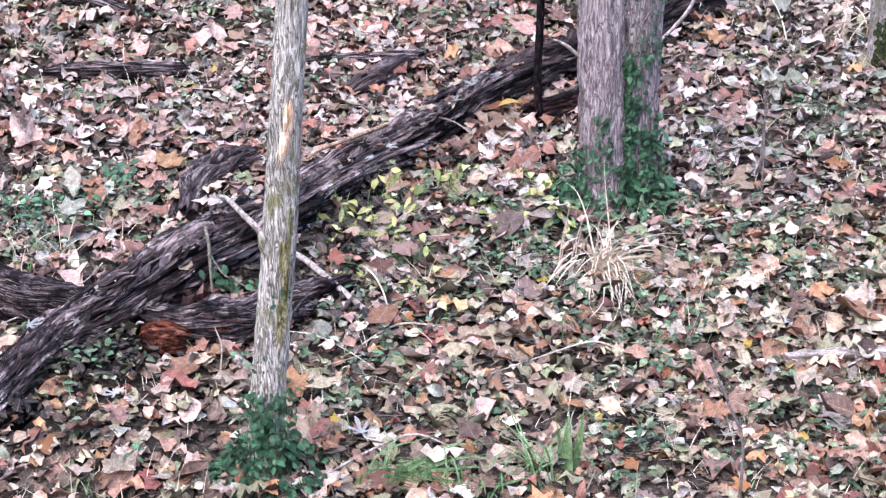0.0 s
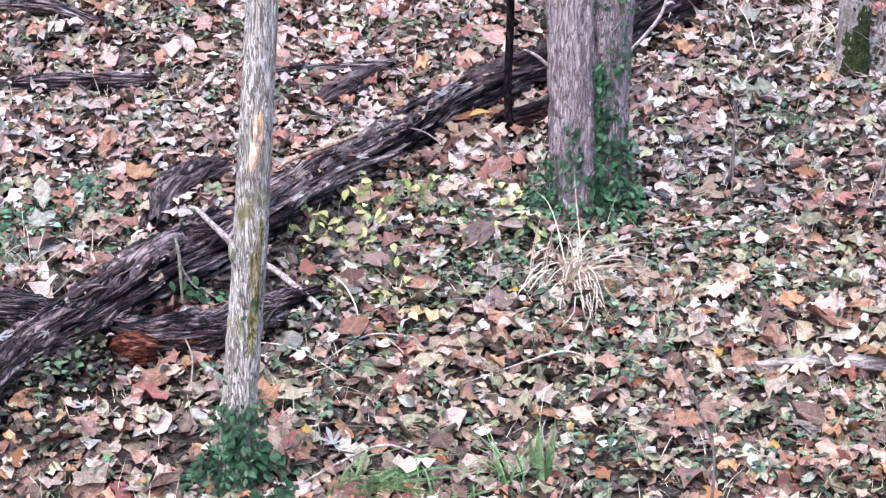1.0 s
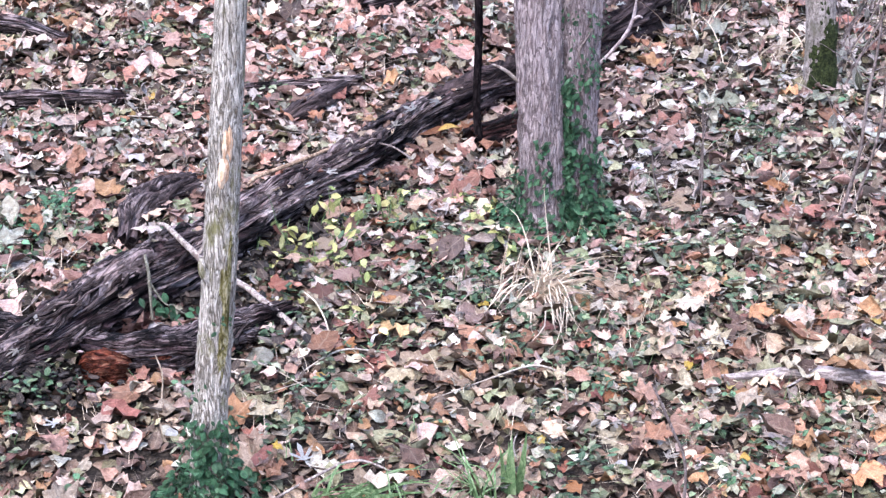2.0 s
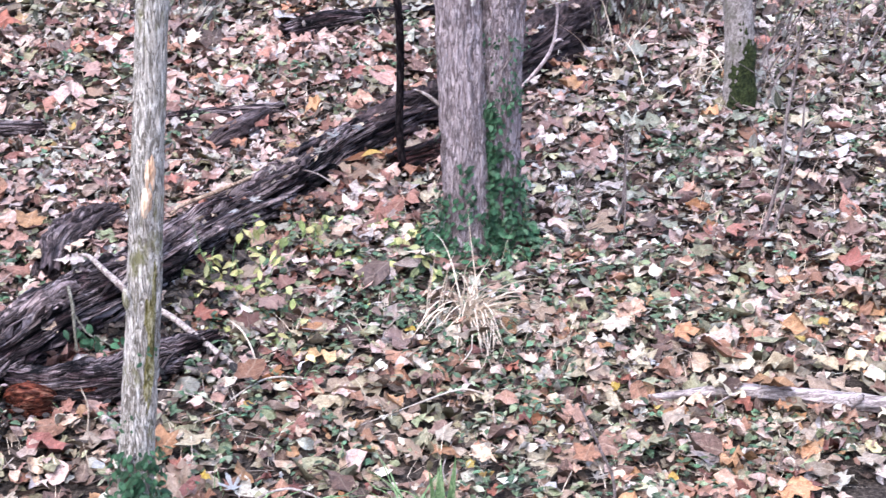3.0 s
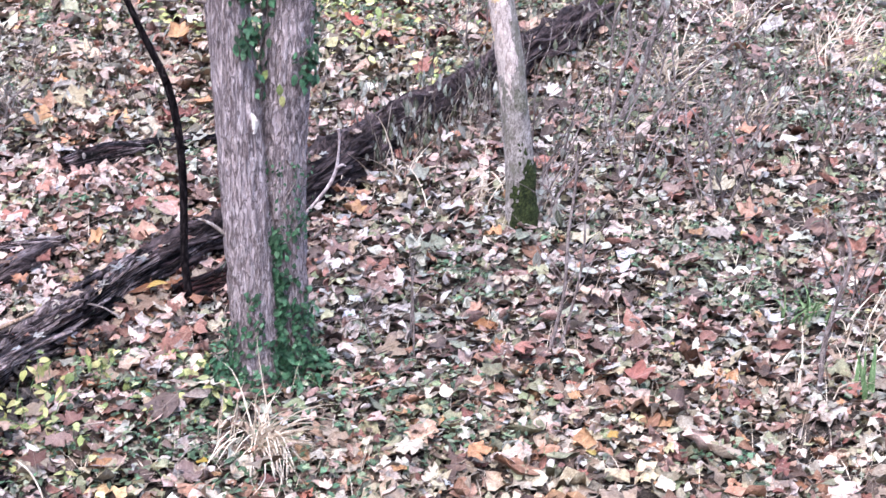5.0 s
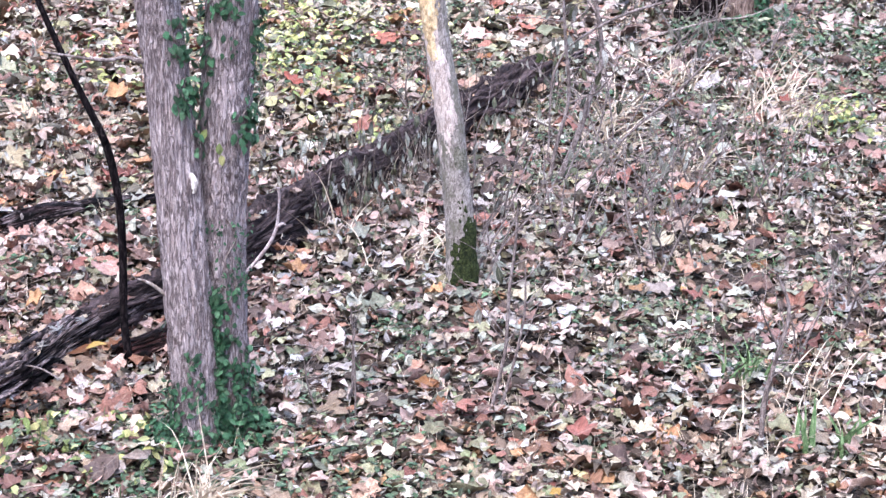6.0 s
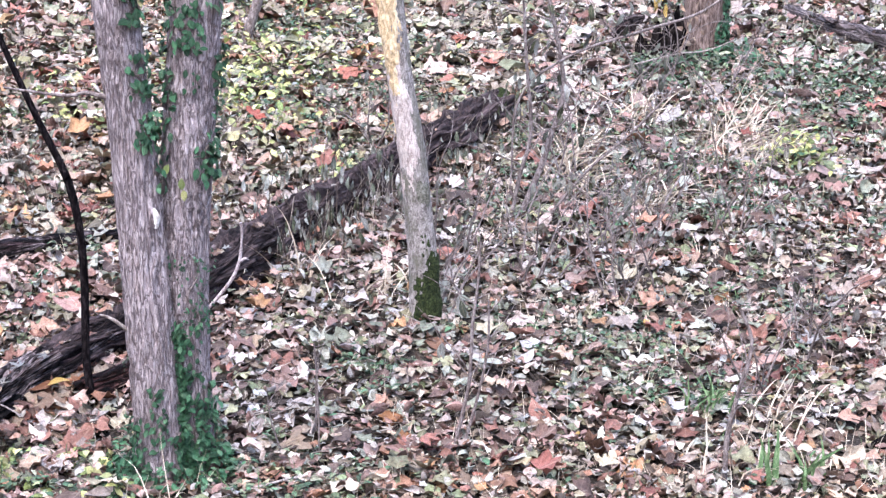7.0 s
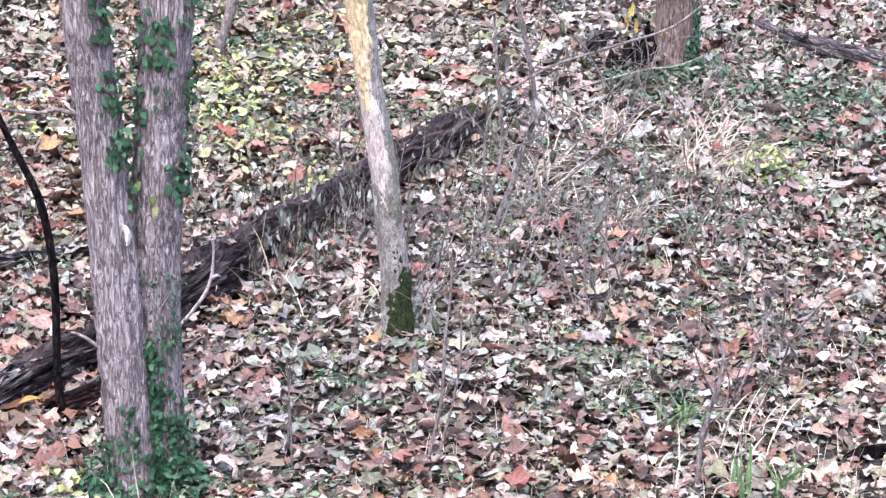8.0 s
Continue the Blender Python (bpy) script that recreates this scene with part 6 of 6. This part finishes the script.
M_SALMON1 = leaf_material("salmon_leaf", [(0.60, 0.27, 0.21), (0.52, 0.20, 0.15), (0.64, 0.36, 0.30), (0.44, 0.13, 0.10)], True, vein=0.12)
M_PINK1 = leaf_material("pinkish_leaf", [(0.54, 0.33, 0.29), (0.48, 0.27, 0.24), (0.60, 0.40, 0.36), (0.42, 0.22, 0.19)], True, vein=0.12)
M_BEIGE1 = leaf_material("beige_leaf", [(0.54, 0.41, 0.31), (0.48, 0.34, 0.27), (0.58, 0.46, 0.36), (0.45, 0.30, 0.22)], True, vein=0.15)
for rows, mat, shapes, label, extra, wide in (
        (RUST, M_RUST1, BIG_LOBED, "large rusty red lobed dead leaf", 0.040, 1.0), (ORANGE, M_ORANGE1, BIG_LOBED, "orange-brown lobed dead leaf", 0.040, 1.0), (BEIGE, M_BEIGE1, BIG_LOBED, "large beige lobed dead leaf", 0.038, 1.0),
        (WHITE, M_PALE1, SILVER, "whitish deeply cut maple leaf lying underside up", 0.045, 0.9), (GOLD, M_YELLOW1, TORN, "small bright yellow fallen leaf", 0.045, 1.0)):
    for k, (x, y, s) in enumerate(rows):
        fallen(shapes[k % len(shapes)], mat, label, x, y, s * wide, 500 + k, extra)
for k, (x, y, s) in enumerate([(-0.22, 7.42, 0.07), (-0.30, 7.33, 0.056), (0.13, 8.02, 0.09), (0.06, 7.87, 0.07), (-1.45, 6.02, 0.08), (-1.30, 6.05, 0.064), (-0.93, 6.72, 0.066), (0.24, 8.1, 0.07), (-0.62, 7.02, 0.07)]):
    fallen(SILVER[k % 4], M_PALE1, "small whitish leaf resting on the long trunk", x, y, s, 700 + k, 0.205)
rnd = random.Random(18)
line = spline(onto(MAIN), 200)
for k in range(46):
    q = line[rnd.randrange(30, 176)]
    fallen(TORN[k % 16] if k % 2 else BIG_LOBED[k % 8], rnd.choice([M_TAN1, M_BEIGE1, M_PALE1]), "dry tan leaf caught on top of the long log", q[0] + rnd.uniform(-0.04, 0.04), q[1] + rnd.uniform(-0.04, 0.04), rnd.uniform(0.04, 0.08), 800 + k, 0.9 * q[3] + q[2] - SLOPE * q[1] + 0.015)


for k, (x, y, s) in enumerate([(3.51, 12.64, 0.17), (1.72, 11.68, 0.19), (2.49, 12.45, 0.18), (3.10, 12.29, 0.17), (2.62, 12.30, 0.13), (1.86, 11.4, 0.14), (4.70, 10.9, 0.13)]):
    fallen(BIG_LOBED[k % 8], M_SALMON1, "salmon red lobed leaf on the pale litter", x, y, s, 1950 + k, 0.12)
for k, (x, y, s, mat, label) in enumerate([(-0.197, 7.27, 0.17, M_BEIGE1, "large tan lobed leaf"), (-0.159, 6.79, 0.17, M_PINK1, "large pinkish lobed leaf"), (-0.213, 7.02, 0.14, M_BEIGE1, "tan lobed leaf"),
                                           (-0.411, 7.12, 0.12, M_RUST1, "dark red lobed leaf"), (-0.424, 6.70, 0.11, M_SALMON1, "orange-red lobed leaf"), (-0.226, 6.64, 0.12, M_RUST1, "russet lobed leaf"), (-0.09, 6.9, 0.14, M_PINK1, "pinkish lobed leaf"), (-0.36, 6.92, 0.10, M_BEIGE1, "tan lobed leaf")]):
    fallen(BIG_LOBED[(k * 3) % 8], mat, label + " in the hollow beside the long trunk", x, y, s, 1970 + k, 0.10)
fallen(SPEAR[1], M_ORANGE1, "long orange-brown leaf caught against the long trunk", 0.221, 8.01, 0.14, 1901, 0.10)
fallen(SPEAR[0], M_YELLOW1, "long yellow leaf caught against the long trunk", 0.296, 8.005, 0.10, 1902, 0.12)
fallen(BIG_LOBED[4], M_BEIGE1, "large cream lobed leaf beside the long trunk", 0.275, 7.904, 0.19, 1903, 0.09)
fallen(BIG_LOBED[1], M_RUST1, "dark red leaf in the hollow beside the long trunk", 0.13, 7.80, 0.13, 1904, 0.07)


# ---- green cover and fine growth on the floor ----
GREENS = [(-0.34, 6.76, 0.14), (-0.22, 6.5, 0.12), (-0.42, 6.4, 0.10), (-1.68, 7.22, 0.2), (-1.53, 7.14, 0.15), (-1.33, 7.51, 0.12), (-1.58, 8.29, 0.1), (0.13, 6.89, 0.3), (-0.05, 6.89, 0.25), (0.27, 7.31, 0.2), (1.12, 6.94, 0.35), (-0.48, 5.87, 0.15), (-0.17, 5.91, 0.2),
          (-0.29, 6.01, 0.15), (0.71, 6.16, 0.2), (0.6, 6.39, 0.15), (1.23, 5.57, 0.2), (1.34, 5.7, 0.2), (0.58, 5.54, 0.15), (0.37, 6.85, 0.25), (-0.18, 6.47, 0.2), (5.86, 12.29, 0.6), (5.35, 11.43, 0.4),
          (4.09, 11.15, 0.4), (4.2, 10.08, 0.4), (2.8, 8.17, 0.2), (3.16, 7.55, 0.15), (2.97, 7.77, 0.15), (2.21, 14.3, 0.6), (2.19, 12.27, 0.5), (3.14, 10.23, 0.3)]


def green_amount(x, y):
    a = 0.008 + (2.4 + 0.6 * max(0.0, x)) * max(0.0, noise.noise(Vector((x * 1.9, y * 1.9, 7.7))) - 0.25) + 0.008 * min(1.0, max(0.0, (7.6 - y) / 0.8)) * min(1.0, max(0.0, (x + 1.0) / 0.5)) + (0.05 if x > 2.3 and y < 9.4 else 0.0)
    for cx, cy, s in GREENS:
        a += 2.0 * math.exp(-((x - cx) ** 2 + (y - cy) ** 2) / (1.2 * s * s))
    return a


def ground_cover(count, seed):
    r = np.random.RandomState(seed)
    place, size, rots = [], [], []
    for x, y in fan(count, seed):
        if r.rand() > green_amount(x, y):
            continue
        h = r.uniform(0.01, 0.06)
        for _ in range(r.randint(4, 9)):
            a = r.uniform(0, 6.283)
            s = r.uniform(0.022, 0.048)
            d = s * 0.6 + r.uniform(0, 0.03)
            px, py = x + math.sin(-a) * d, y + math.cos(a) * d
            place.append((px, py, gz(px, py) + h * r.uniform(0.6, 1.2) + 0.02))
            size.append(s)
            rots.append((a, r.normal(-0.15, 0.3), r.normal(0, 0.3)))
    rots = np.array(rots)
    return np.array(place), np.array(size), turns(rots[:, 0], rots[:, 1], rots[:, 2])


P, S, Rm = ground_cover(14200, 12)
litter("ground_cover", FLAT_LIGHT, P, S, Rm, M_GREEN, "low green creeping leaves growing through the litter", "ground cover")


def fine_grass(name, count, seed, material, label, length, width, keep=None):
    """Short thin blades scattered over the floor, one mesh of kind stuff."""
    r = np.random.RandomState(seed)
    verts, faces = [], []
    for x, y in fan(count, seed):
        if keep and not keep(x, y, r):
            continue
        for _ in range(3):
            bx, by = x + r.normal(0, 0.02), y + r.normal(0, 0.02)
            z, a, n, w = gz(bx, by), r.uniform(0, 6.283), r.uniform(*length), r.uniform(*width)
            lean = r.uniform(0.2, 0.95)
            dx, dy = math.cos(a), math.sin(a)
            k = len(verts)
            for e in (0.0, 0.5, 1.0):
                px, py = bx + dx * n * lean * e ** 1.3, by + dy * n * lean * e ** 1.3
                pz = z + 0.015 + n * (1 - 0.75 * lean) * (e - 0.35 * lean * e * e)
                ww = w * (1 - 0.85 * e)
                verts += [(px - dy * ww, py + dx * ww, pz), (px + dy * ww, py - dx * ww, pz + ww * 0.4)]
            faces += [(k, k + 1, k + 3, k + 2), (k + 2, k + 3, k + 5, k + 4)]
    me = mesh_of(name, verts, faces, [(0.5, 0.5)] * len(verts))
    me.materials.append(material)
    return tagged(new(name, me), label, "grass", kind="stuff")


vine = thing("ivy", "thin vine with green leaves draped over the long trunk", "ivy", (-0.91, 6.62, gz(-0.91, 6.62)), "ivy")
run = part("vine", tube([(-0.91, 6.68, 0.95, 0.006), (-0.885, 6.58, 0.90, 0.007), (-0.875, 6.52, 0.80, 0.006), (-0.87, 6.50, 0.69, 0.005)], 20, 7, 0.25, (3, 14), 2.0), M_GREY_BROWN, vine)
run2 = part("vine", tube([(-0.885, 6.57, 0.88, 0.005), (-0.83, 6.53, 0.81, 0.004), (-0.76, 6.54, 0.76, 0.003), (-0.70, 6.57, 0.71, 0.002)], 20, 7, 0.25, (3, 14), 5.0), M_GREY_BROWN, vine)
rnd = random.Random(44)
for k in range(30):
    e = rnd.random()
    p = Vector((-0.88 + 0.20 * e, 6.50 + 0.03 * e, 0.83 - 0.12 * e)) + jitter(rnd, 0.022)
    leaf_part("leaf", rnd.choice(FLAT), M_IVY1, run2, basis(Vector((0.3, -0.2, -1)) + jitter(rnd, 0.6), Vector((0, -1, 0.5)) + jitter(rnd, 0.4), p, rnd.uniform(0.025, 0.045)))
fine_grass("fine_grass", 2600, 21, M_BLADE, "sparse short green grass blades between leaves", (0.06, 0.16), (0.0015, 0.0035), lambda x, y, r: r.rand() < green_amount(x, y) + 0.1)
fine_grass("dry_stalks", 5200, 22, M_STRAW, "scattered thin dry straw stalks among leaves", (0.08, 0.24), (0.0010, 0.0022), lambda x, y, r: r.rand() < 0.3 + 0.13 * max(0, x))


def weeds(count, seed):
    """Small grey-green leaves standing among the twigs."""
    r = np.random.RandomState(seed)
    xy = np.array([p for p in fan(count, seed) if p[1] > 7.7 and r.rand() < 0.10 + 0.6 * max(0.0, noise.noise(Vector((p[0] * 0.9, p[1] * 0.9, 2.2)))) + 0.5 * math.exp(-((p[0] - 3.3) ** 2 + (p[1] - 9.8) ** 2) / 2.0) + 0.9 * math.exp(-((p[0] + 0.05) / 0.55) ** 4 - ((p[1] - 10.9) / 0.7) ** 4)])
    n = len(xy)
    z = np.array([gz(x, y) for x, y in xy]) + r.uniform(0.03, 0.16, n)
    return np.column_stack([xy, z]), r.uniform(0.035, 0.085, n), turns(r.uniform(0, 6.283, n), r.normal(1.2, 0.5, n), r.normal(0, 0.6, n))


P, S, Rm = weeds(9000, 61)
litter("low_weeds", SPEAR, P, S, Rm, M_SAGE, "low grey-green weed leaves among bare twigs", "weeds")
for k, (x, y) in enumerate([(-0.62, 9.75), (-0.9, 9.9), (-0.35, 10.4), (-0.75, 10.6)]):
    thicket("low bare brown twiggy shrub", x, y, 90 + k, 4, (0.3, 0.6), 10, 0.7)


def stick_litter(count, seed):
    """Short broken bits of twig lying flat in the litter."""
    r = np.random.RandomState(seed)
    verts, faces = [], []
    for x, y in fan(count, seed):
        a, n, w = r.uniform(0, 6.283), r.uniform(0.03, 0.14), r.uniform(0.0012, 0.0032)
        dx, dy, z = math.cos(a), math.sin(a), gz(x, y) + r.uniform(0.02, 0.05)
        tip = r.uniform(-0.02, 0.03)
        k = len(verts)
        for e, zz in ((0.0, z), (1.0, z + tip)):
            for c, s in ((1, 0), (0, 1), (-1, 0), (0, -1)):
                verts.append((x + dx * n * e - dy * w * c, y + dy * n * e + dx * w * c, zz + w * s))
        faces += [(k + i, k + (i + 1) % 4, k + 4 + (i + 1) % 4, k + 4 + i) for i in range(4)]
    me = mesh_of("stick_litter", verts, faces, [(0.5, 0.5)] * len(verts))
    me.materials.append(M_STICKS)
    return tagged(new("stick_litter", me), "short broken twig bits in the leaf litter", "twigs", kind="stuff")


stick_litter(4500, 71)
fine_grass("dead_weed_stems", 9000, 25, M_STICKS, "tangle of thin grey dead weed stems behind the long trunk", (0.12, 0.34), (0.0016, 0.0032), lambda x, y, r: r.rand() < math.exp(-((x + 0.05) / 0.6) ** 4 - ((y - 10.95) / 0.75) ** 4))
fine_grass("leaf_stalks", 3600, 23, M_STRAW, "short pale curved leaf stalks lying in the litter", (0.05, 0.12), (0.0010, 0.0018), lambda x, y, r: r.rand() < 0.8)


def herbs(name, spots, seed, size, label, material=M_LIME, tall=0.14):
    """Low yellow-green leaves in loose patches: rows of (x, y, reach, count)."""
    r = np.random.RandomState(seed)
    xy = np.vstack([np.column_stack([r.normal(x, s, n), r.normal(y, s, n)]) for x, y, s, n in spots])
    n = len(xy)
    z = np.array([gz(x, y) for x, y in xy]) + r.uniform(0.03, tall, n)
    return litter(name, FLAT, np.column_stack([xy, z]), r.uniform(*size, n), turns(r.uniform(0, 6.283, n), r.normal(-0.2, 0.4, n), r.normal(0, 0.4, n)), material, label, "herbs")


herbs("low_herbs", [(1.75, 12.7, 0.35, 170), (2.2, 13.3, 0.35, 120), (1.75, 11.9, 0.2, 50), (1.9, 12.8, 0.4, 90), (1.9, 11.6, 0.3, 60), (2.3, 14.0, 0.5, 90), (0.6, 12.0, 0.35, 60), (1.5, 12.2, 0.5, 70), (2.6, 12.6, 0.4, 50), (4.9, 10.5, 0.12, 80), (2.0, 10.7, 0.2, 20)], 81, (0.03, 0.075), "low yellow-green herb leaves in the litter", tall=0.24)
herbs("green_herbs", [(4.60, 12.50, 0.09, 130), (4.78, 12.46, 0.10, 120), (5.10, 12.56, 0.14, 150), (5.86, 12.1, 0.22, 130), (6.15, 11.9, 0.25, 120), (5.5, 12.2, 0.16, 50), (4.95, 10.5, 0.16, 50), (5.0, 9.2, 0.18, 60), (4.35, 10.6, 0.2, 40)], 83, (0.035, 0.07), "low dark green herb leaves in a loose patch", M_GREEN)


def trunk_weeds(count, seed):
    """Thin stems with drooping grey-green leaves, standing close along the near side of the long trunk."""
    r = np.random.RandomState(seed)
    line = spline(onto(MAIN), 400)
    place, size, rots, verts, faces = [], [], [], [], []
    for _ in range(count):
        q = line[r.randint(279, 314) if r.rand() < 0.72 else r.randint(314, 372)]
        x, y = q[0] + r.uniform(0.0, 0.26), q[1] - r.uniform(0.02, 0.26)
        if r.rand() < 0.25:
            x, y = q[0] - r.uniform(0.1, 0.25), q[1] + r.uniform(0.1, 0.25)
        z, h, w = gz(x, y), r.uniform(0.16, 0.42), r.uniform(0.0014, 0.0030)
        lx, ly = r.normal(0, 0.10), r.normal(0, 0.08)
        k = len(verts)
        for e in (0.0, 0.5, 1.0):
            px, py, pz = x + lx * e * e, y + ly * e * e, z + h * e * (1 - 0.15 * e)
            verts += [(px - w, py, pz), (px + w, py, pz), (px, py - w, pz)]
        for j in (0, 3):
            faces += [(k + j + i, k + j + (i + 1) % 3, k + j + 3 + (i + 1) % 3, k + j + 3 + i) for i in range(3)]
        for _k in range(r.randint(0, 3)):
            e, s = r.uniform(0.4, 1.0), r.uniform(0.04, 0.085)
            place.append((x + lx * e * e + r.normal(0, 0.02), y + ly * e * e - 0.01, z + h * e - 0.4 * s))
            size.append(s)
            rots.append((r.uniform(-0.6, 0.6) + math.pi * r.randint(0, 2), r.normal(1.45, 0.25), r.normal(0, 0.3)))
    rots = np.array(rots)
    litter("trunk_weeds", SPEAR, np.array(place), np.array(size), turns(rots[:, 0], rots[:, 1], rots[:, 2]), M_SAGE, "grey-green weed leaves drooping along the long trunk", "weeds")
    me = mesh_of("weed_stems", verts, faces, [(0.5, 0.5)] * len(verts))
    me.materials.append(M_STICKS)
    return tagged(new("weed_stems", me), "thin upright weed stems along the long trunk", "weeds", kind="stuff")


trunk_weeds(230, 84)
herbs("dark_herbs", [(-1.30, 6.08, 0.07, 40), (-1.15, 6.05, 0.08, 50), (-1.40, 6.02, 0.05, 16)], 85, (0.025, 0.05), "small dark green leaves under the long trunk", M_GREEN, 0.12)
herbs("clover_herbs", [(-1.754, 7.18, 0.035, 26), (-1.634, 7.155, 0.032, 22), (-1.45, 7.226, 0.04, 30), (-1.346, 7.474, 0.035, 22), (-1.36, 7.40, 0.03, 10), (-1.70, 7.05, 0.05, 14)], 86, (0.028, 0.048), "small dark green round-leaved plants in the litter", M_IVY_LOW, 0.10)
herbs("grey_herbs", [(-1.638, 6.99, 0.035, 26), (-1.50, 6.85, 0.06, 18), (-1.62, 6.84, 0.06, 16)], 88, (0.025, 0.045), "small pale grey-green rosette plants in the litter", M_SAGE, 0.09)
herbs("trailing_herbs", [(0.1, 6.95, 0.22, 14), (-0.3, 6.85, 0.15, 8), (0.35, 7.15, 0.15, 10), (-0.1, 6.6, 0.12, 6)], 82, (0.03, 0.055), "small pale green herb leaves beside the long log")
fallen_log("dark_log", "dark rotten piece of wood in leaves", [(3.66, 6.98, 0.01, 0.02), (3.78, 7.02, 0.02, 0.035), (3.95, 7.05, 0.015, 0.025)], M_HOLLOW, 20, seed=141.0)
twig("thin grey branch crossing before the hollow stump", [(4.20, 12.35, 1.36, 0.006), (4.41, 12.4, 1.41, 0.007), (4.62, 12.4, 1.455, 0.007), (4.83, 12.4, 1.495, 0.006), (5.04, 12.4, 1.51, 0.005), (5.29, 12.4, 1.60, 0.003)], M_TWIG, 31)
hanging = thing("dead_twig", "thin twig with a few hanging yellow leaves", "twig", (4.62, 12.3, gz(4.62, 12.3)))
part("stem", tube([(4.75, 12.35, 1.25, 0.006), (4.78, 12.32, 1.6, 0.005), (4.66, 12.3, 1.95, 0.004), (4.55, 12.3, 2.2, 0.003)], 24, 6), M_TWIG_DARK, hanging)
part("side_twig", tube([(4.78, 12.32, 1.6, 0.004), (5.0, 12.3, 1.72, 0.003), (5.2, 12.3, 1.72, 0.002)], 14, 6), M_TWIG_DARK, hanging)
rnd = random.Random(5)
for x, z in ((4.58, 1.85), (4.60, 1.90), (4.66, 1.82), (4.63, 1.94), (5.20, 1.64)):
    leaf_part("leaf", rnd.choice(SPEAR), M_YELLOW1 if z > 1.8 else M_BEIGE1, hanging, basis(Vector((0, 0, -1)) + jitter(rnd, 0.2), (0.3, -1, 0.2), (x, 12.27, z), 0.10))

for k in range(9):
    p = (4.86 + 0.05 * (k % 4) + rnd.uniform(-0.02, 0.02), 12.45, 1.52 + 0.035 * k)
    leaf_part("leaf", rnd.choice(CURLED), M_BEIGE1, hanging, basis(Vector((0, 0, -1)) + jitter(rnd, 0.4), (0.2, -1, 0.2), p, rnd.uniform(0.05, 0.09)))
part("side_twig", tube([(4.75, 12.35, 1.30, 0.004), (4.84, 12.42, 1.5, 0.004), (4.92, 12.44, 1.72, 0.003), (4.99, 12.44, 1.9, 0.002)], 18, 6), M_TWIG_TAN, hanging)
for k in range(12):
    x = 1.28 + 0.13 * k + rnd.uniform(-0.05, 0.05)
    fallen(TORN[k % 16], rnd.choice([M_BEIGE1, M_TAN1, M_RUST1]), "dry leaf lying over the bleached branch", x, 6.13 - 0.14 * max(0.0, x - 1.4) + rnd.uniform(-0.03, 0.02), rnd.uniform(0.06, 0.10), 1500 + k, 0.095)

def shade_debris(spots, seed):
    """Black leaf pieces that stand in for shade in hollows: rows of (x, y, reach, count)."""
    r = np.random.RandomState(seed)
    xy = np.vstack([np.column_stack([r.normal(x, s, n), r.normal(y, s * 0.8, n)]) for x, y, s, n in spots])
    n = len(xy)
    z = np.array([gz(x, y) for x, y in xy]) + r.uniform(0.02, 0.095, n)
    return litter("shade_debris", CRUMB + SCRAP[:4], np.column_stack([xy, z]), r.uniform(0.03, 0.075, n), turns(r.uniform(0, 6.283, n), r.normal(0.15, 0.4, n), r.normal(0, 0.4, n)), M_SHADE_LEAF, "black leaf pieces standing in for shade under and beside dead wood", "leaf litter")


# shade below the logs, in the stump and in gaps, laid as black pieces
shade_debris([(-1.30, 6.08, 0.07, 150), (-1.20, 6.13, 0.06, 110), (-1.10, 6.08, 0.06, 60), (-1.22, 6.01, 0.06, 40), (-1.41, 5.98, 0.05, 120), (-0.30, 7.34, 0.05, 70), (-0.30, 7.16, 0.05, 70), (-0.40, 7.06, 0.06, 90), (-0.52, 6.92, 0.05, 90), (-0.40, 6.84, 0.06, 40), (4.77, 12.62, 0.09, 260), (4.86, 12.66, 0.07, 160), (4.66, 12.60, 0.07, 90), (-0.35, 6.30, 0.18, 50), (-1.50, 5.72, 0.06, 120), (-0.02, 7.62, 0.05, 70),
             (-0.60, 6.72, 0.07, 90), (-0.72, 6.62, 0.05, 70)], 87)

# leaves banked against the near side of the long trunk
rnd = random.Random(66)
for k in range(60):
    e = rnd.random()
    x, y = -0.10 + 0.52 * e + rnd.uniform(-0.03, 0.05), 7.63 + 0.64 * e - rnd.uniform(0.0, 0.12)
    fallen((BIG_LOBED + TORN)[k % 16], rnd.choice([M_BEIGE1, M_TAN1, M_TAN1, M_RUST1, M_ORANGE1, M_PALE1]), "dry leaf banked against the long trunk", x, y, rnd.uniform(0.06, 0.12), 1700 + k, rnd.uniform(0.03, 0.085))
line = spline(onto(MAIN), 200)
for k in range(34):
    q = line[rnd.randrange(84, 118)]
    fallen(TORN[k % 16], rnd.choice([M_BEIGE1, M_TAN1, M_PALE1, M_RUST1]), "dry scrap of leaf caught on top of the long log", q[0] + rnd.uniform(-0.03, 0.06), q[1] + rnd.uniform(-0.06, 0.03), rnd.uniform(0.03, 0.065), 1800 + k, q[2] - gz(q[0], q[1]) + 0.93 * q[3])
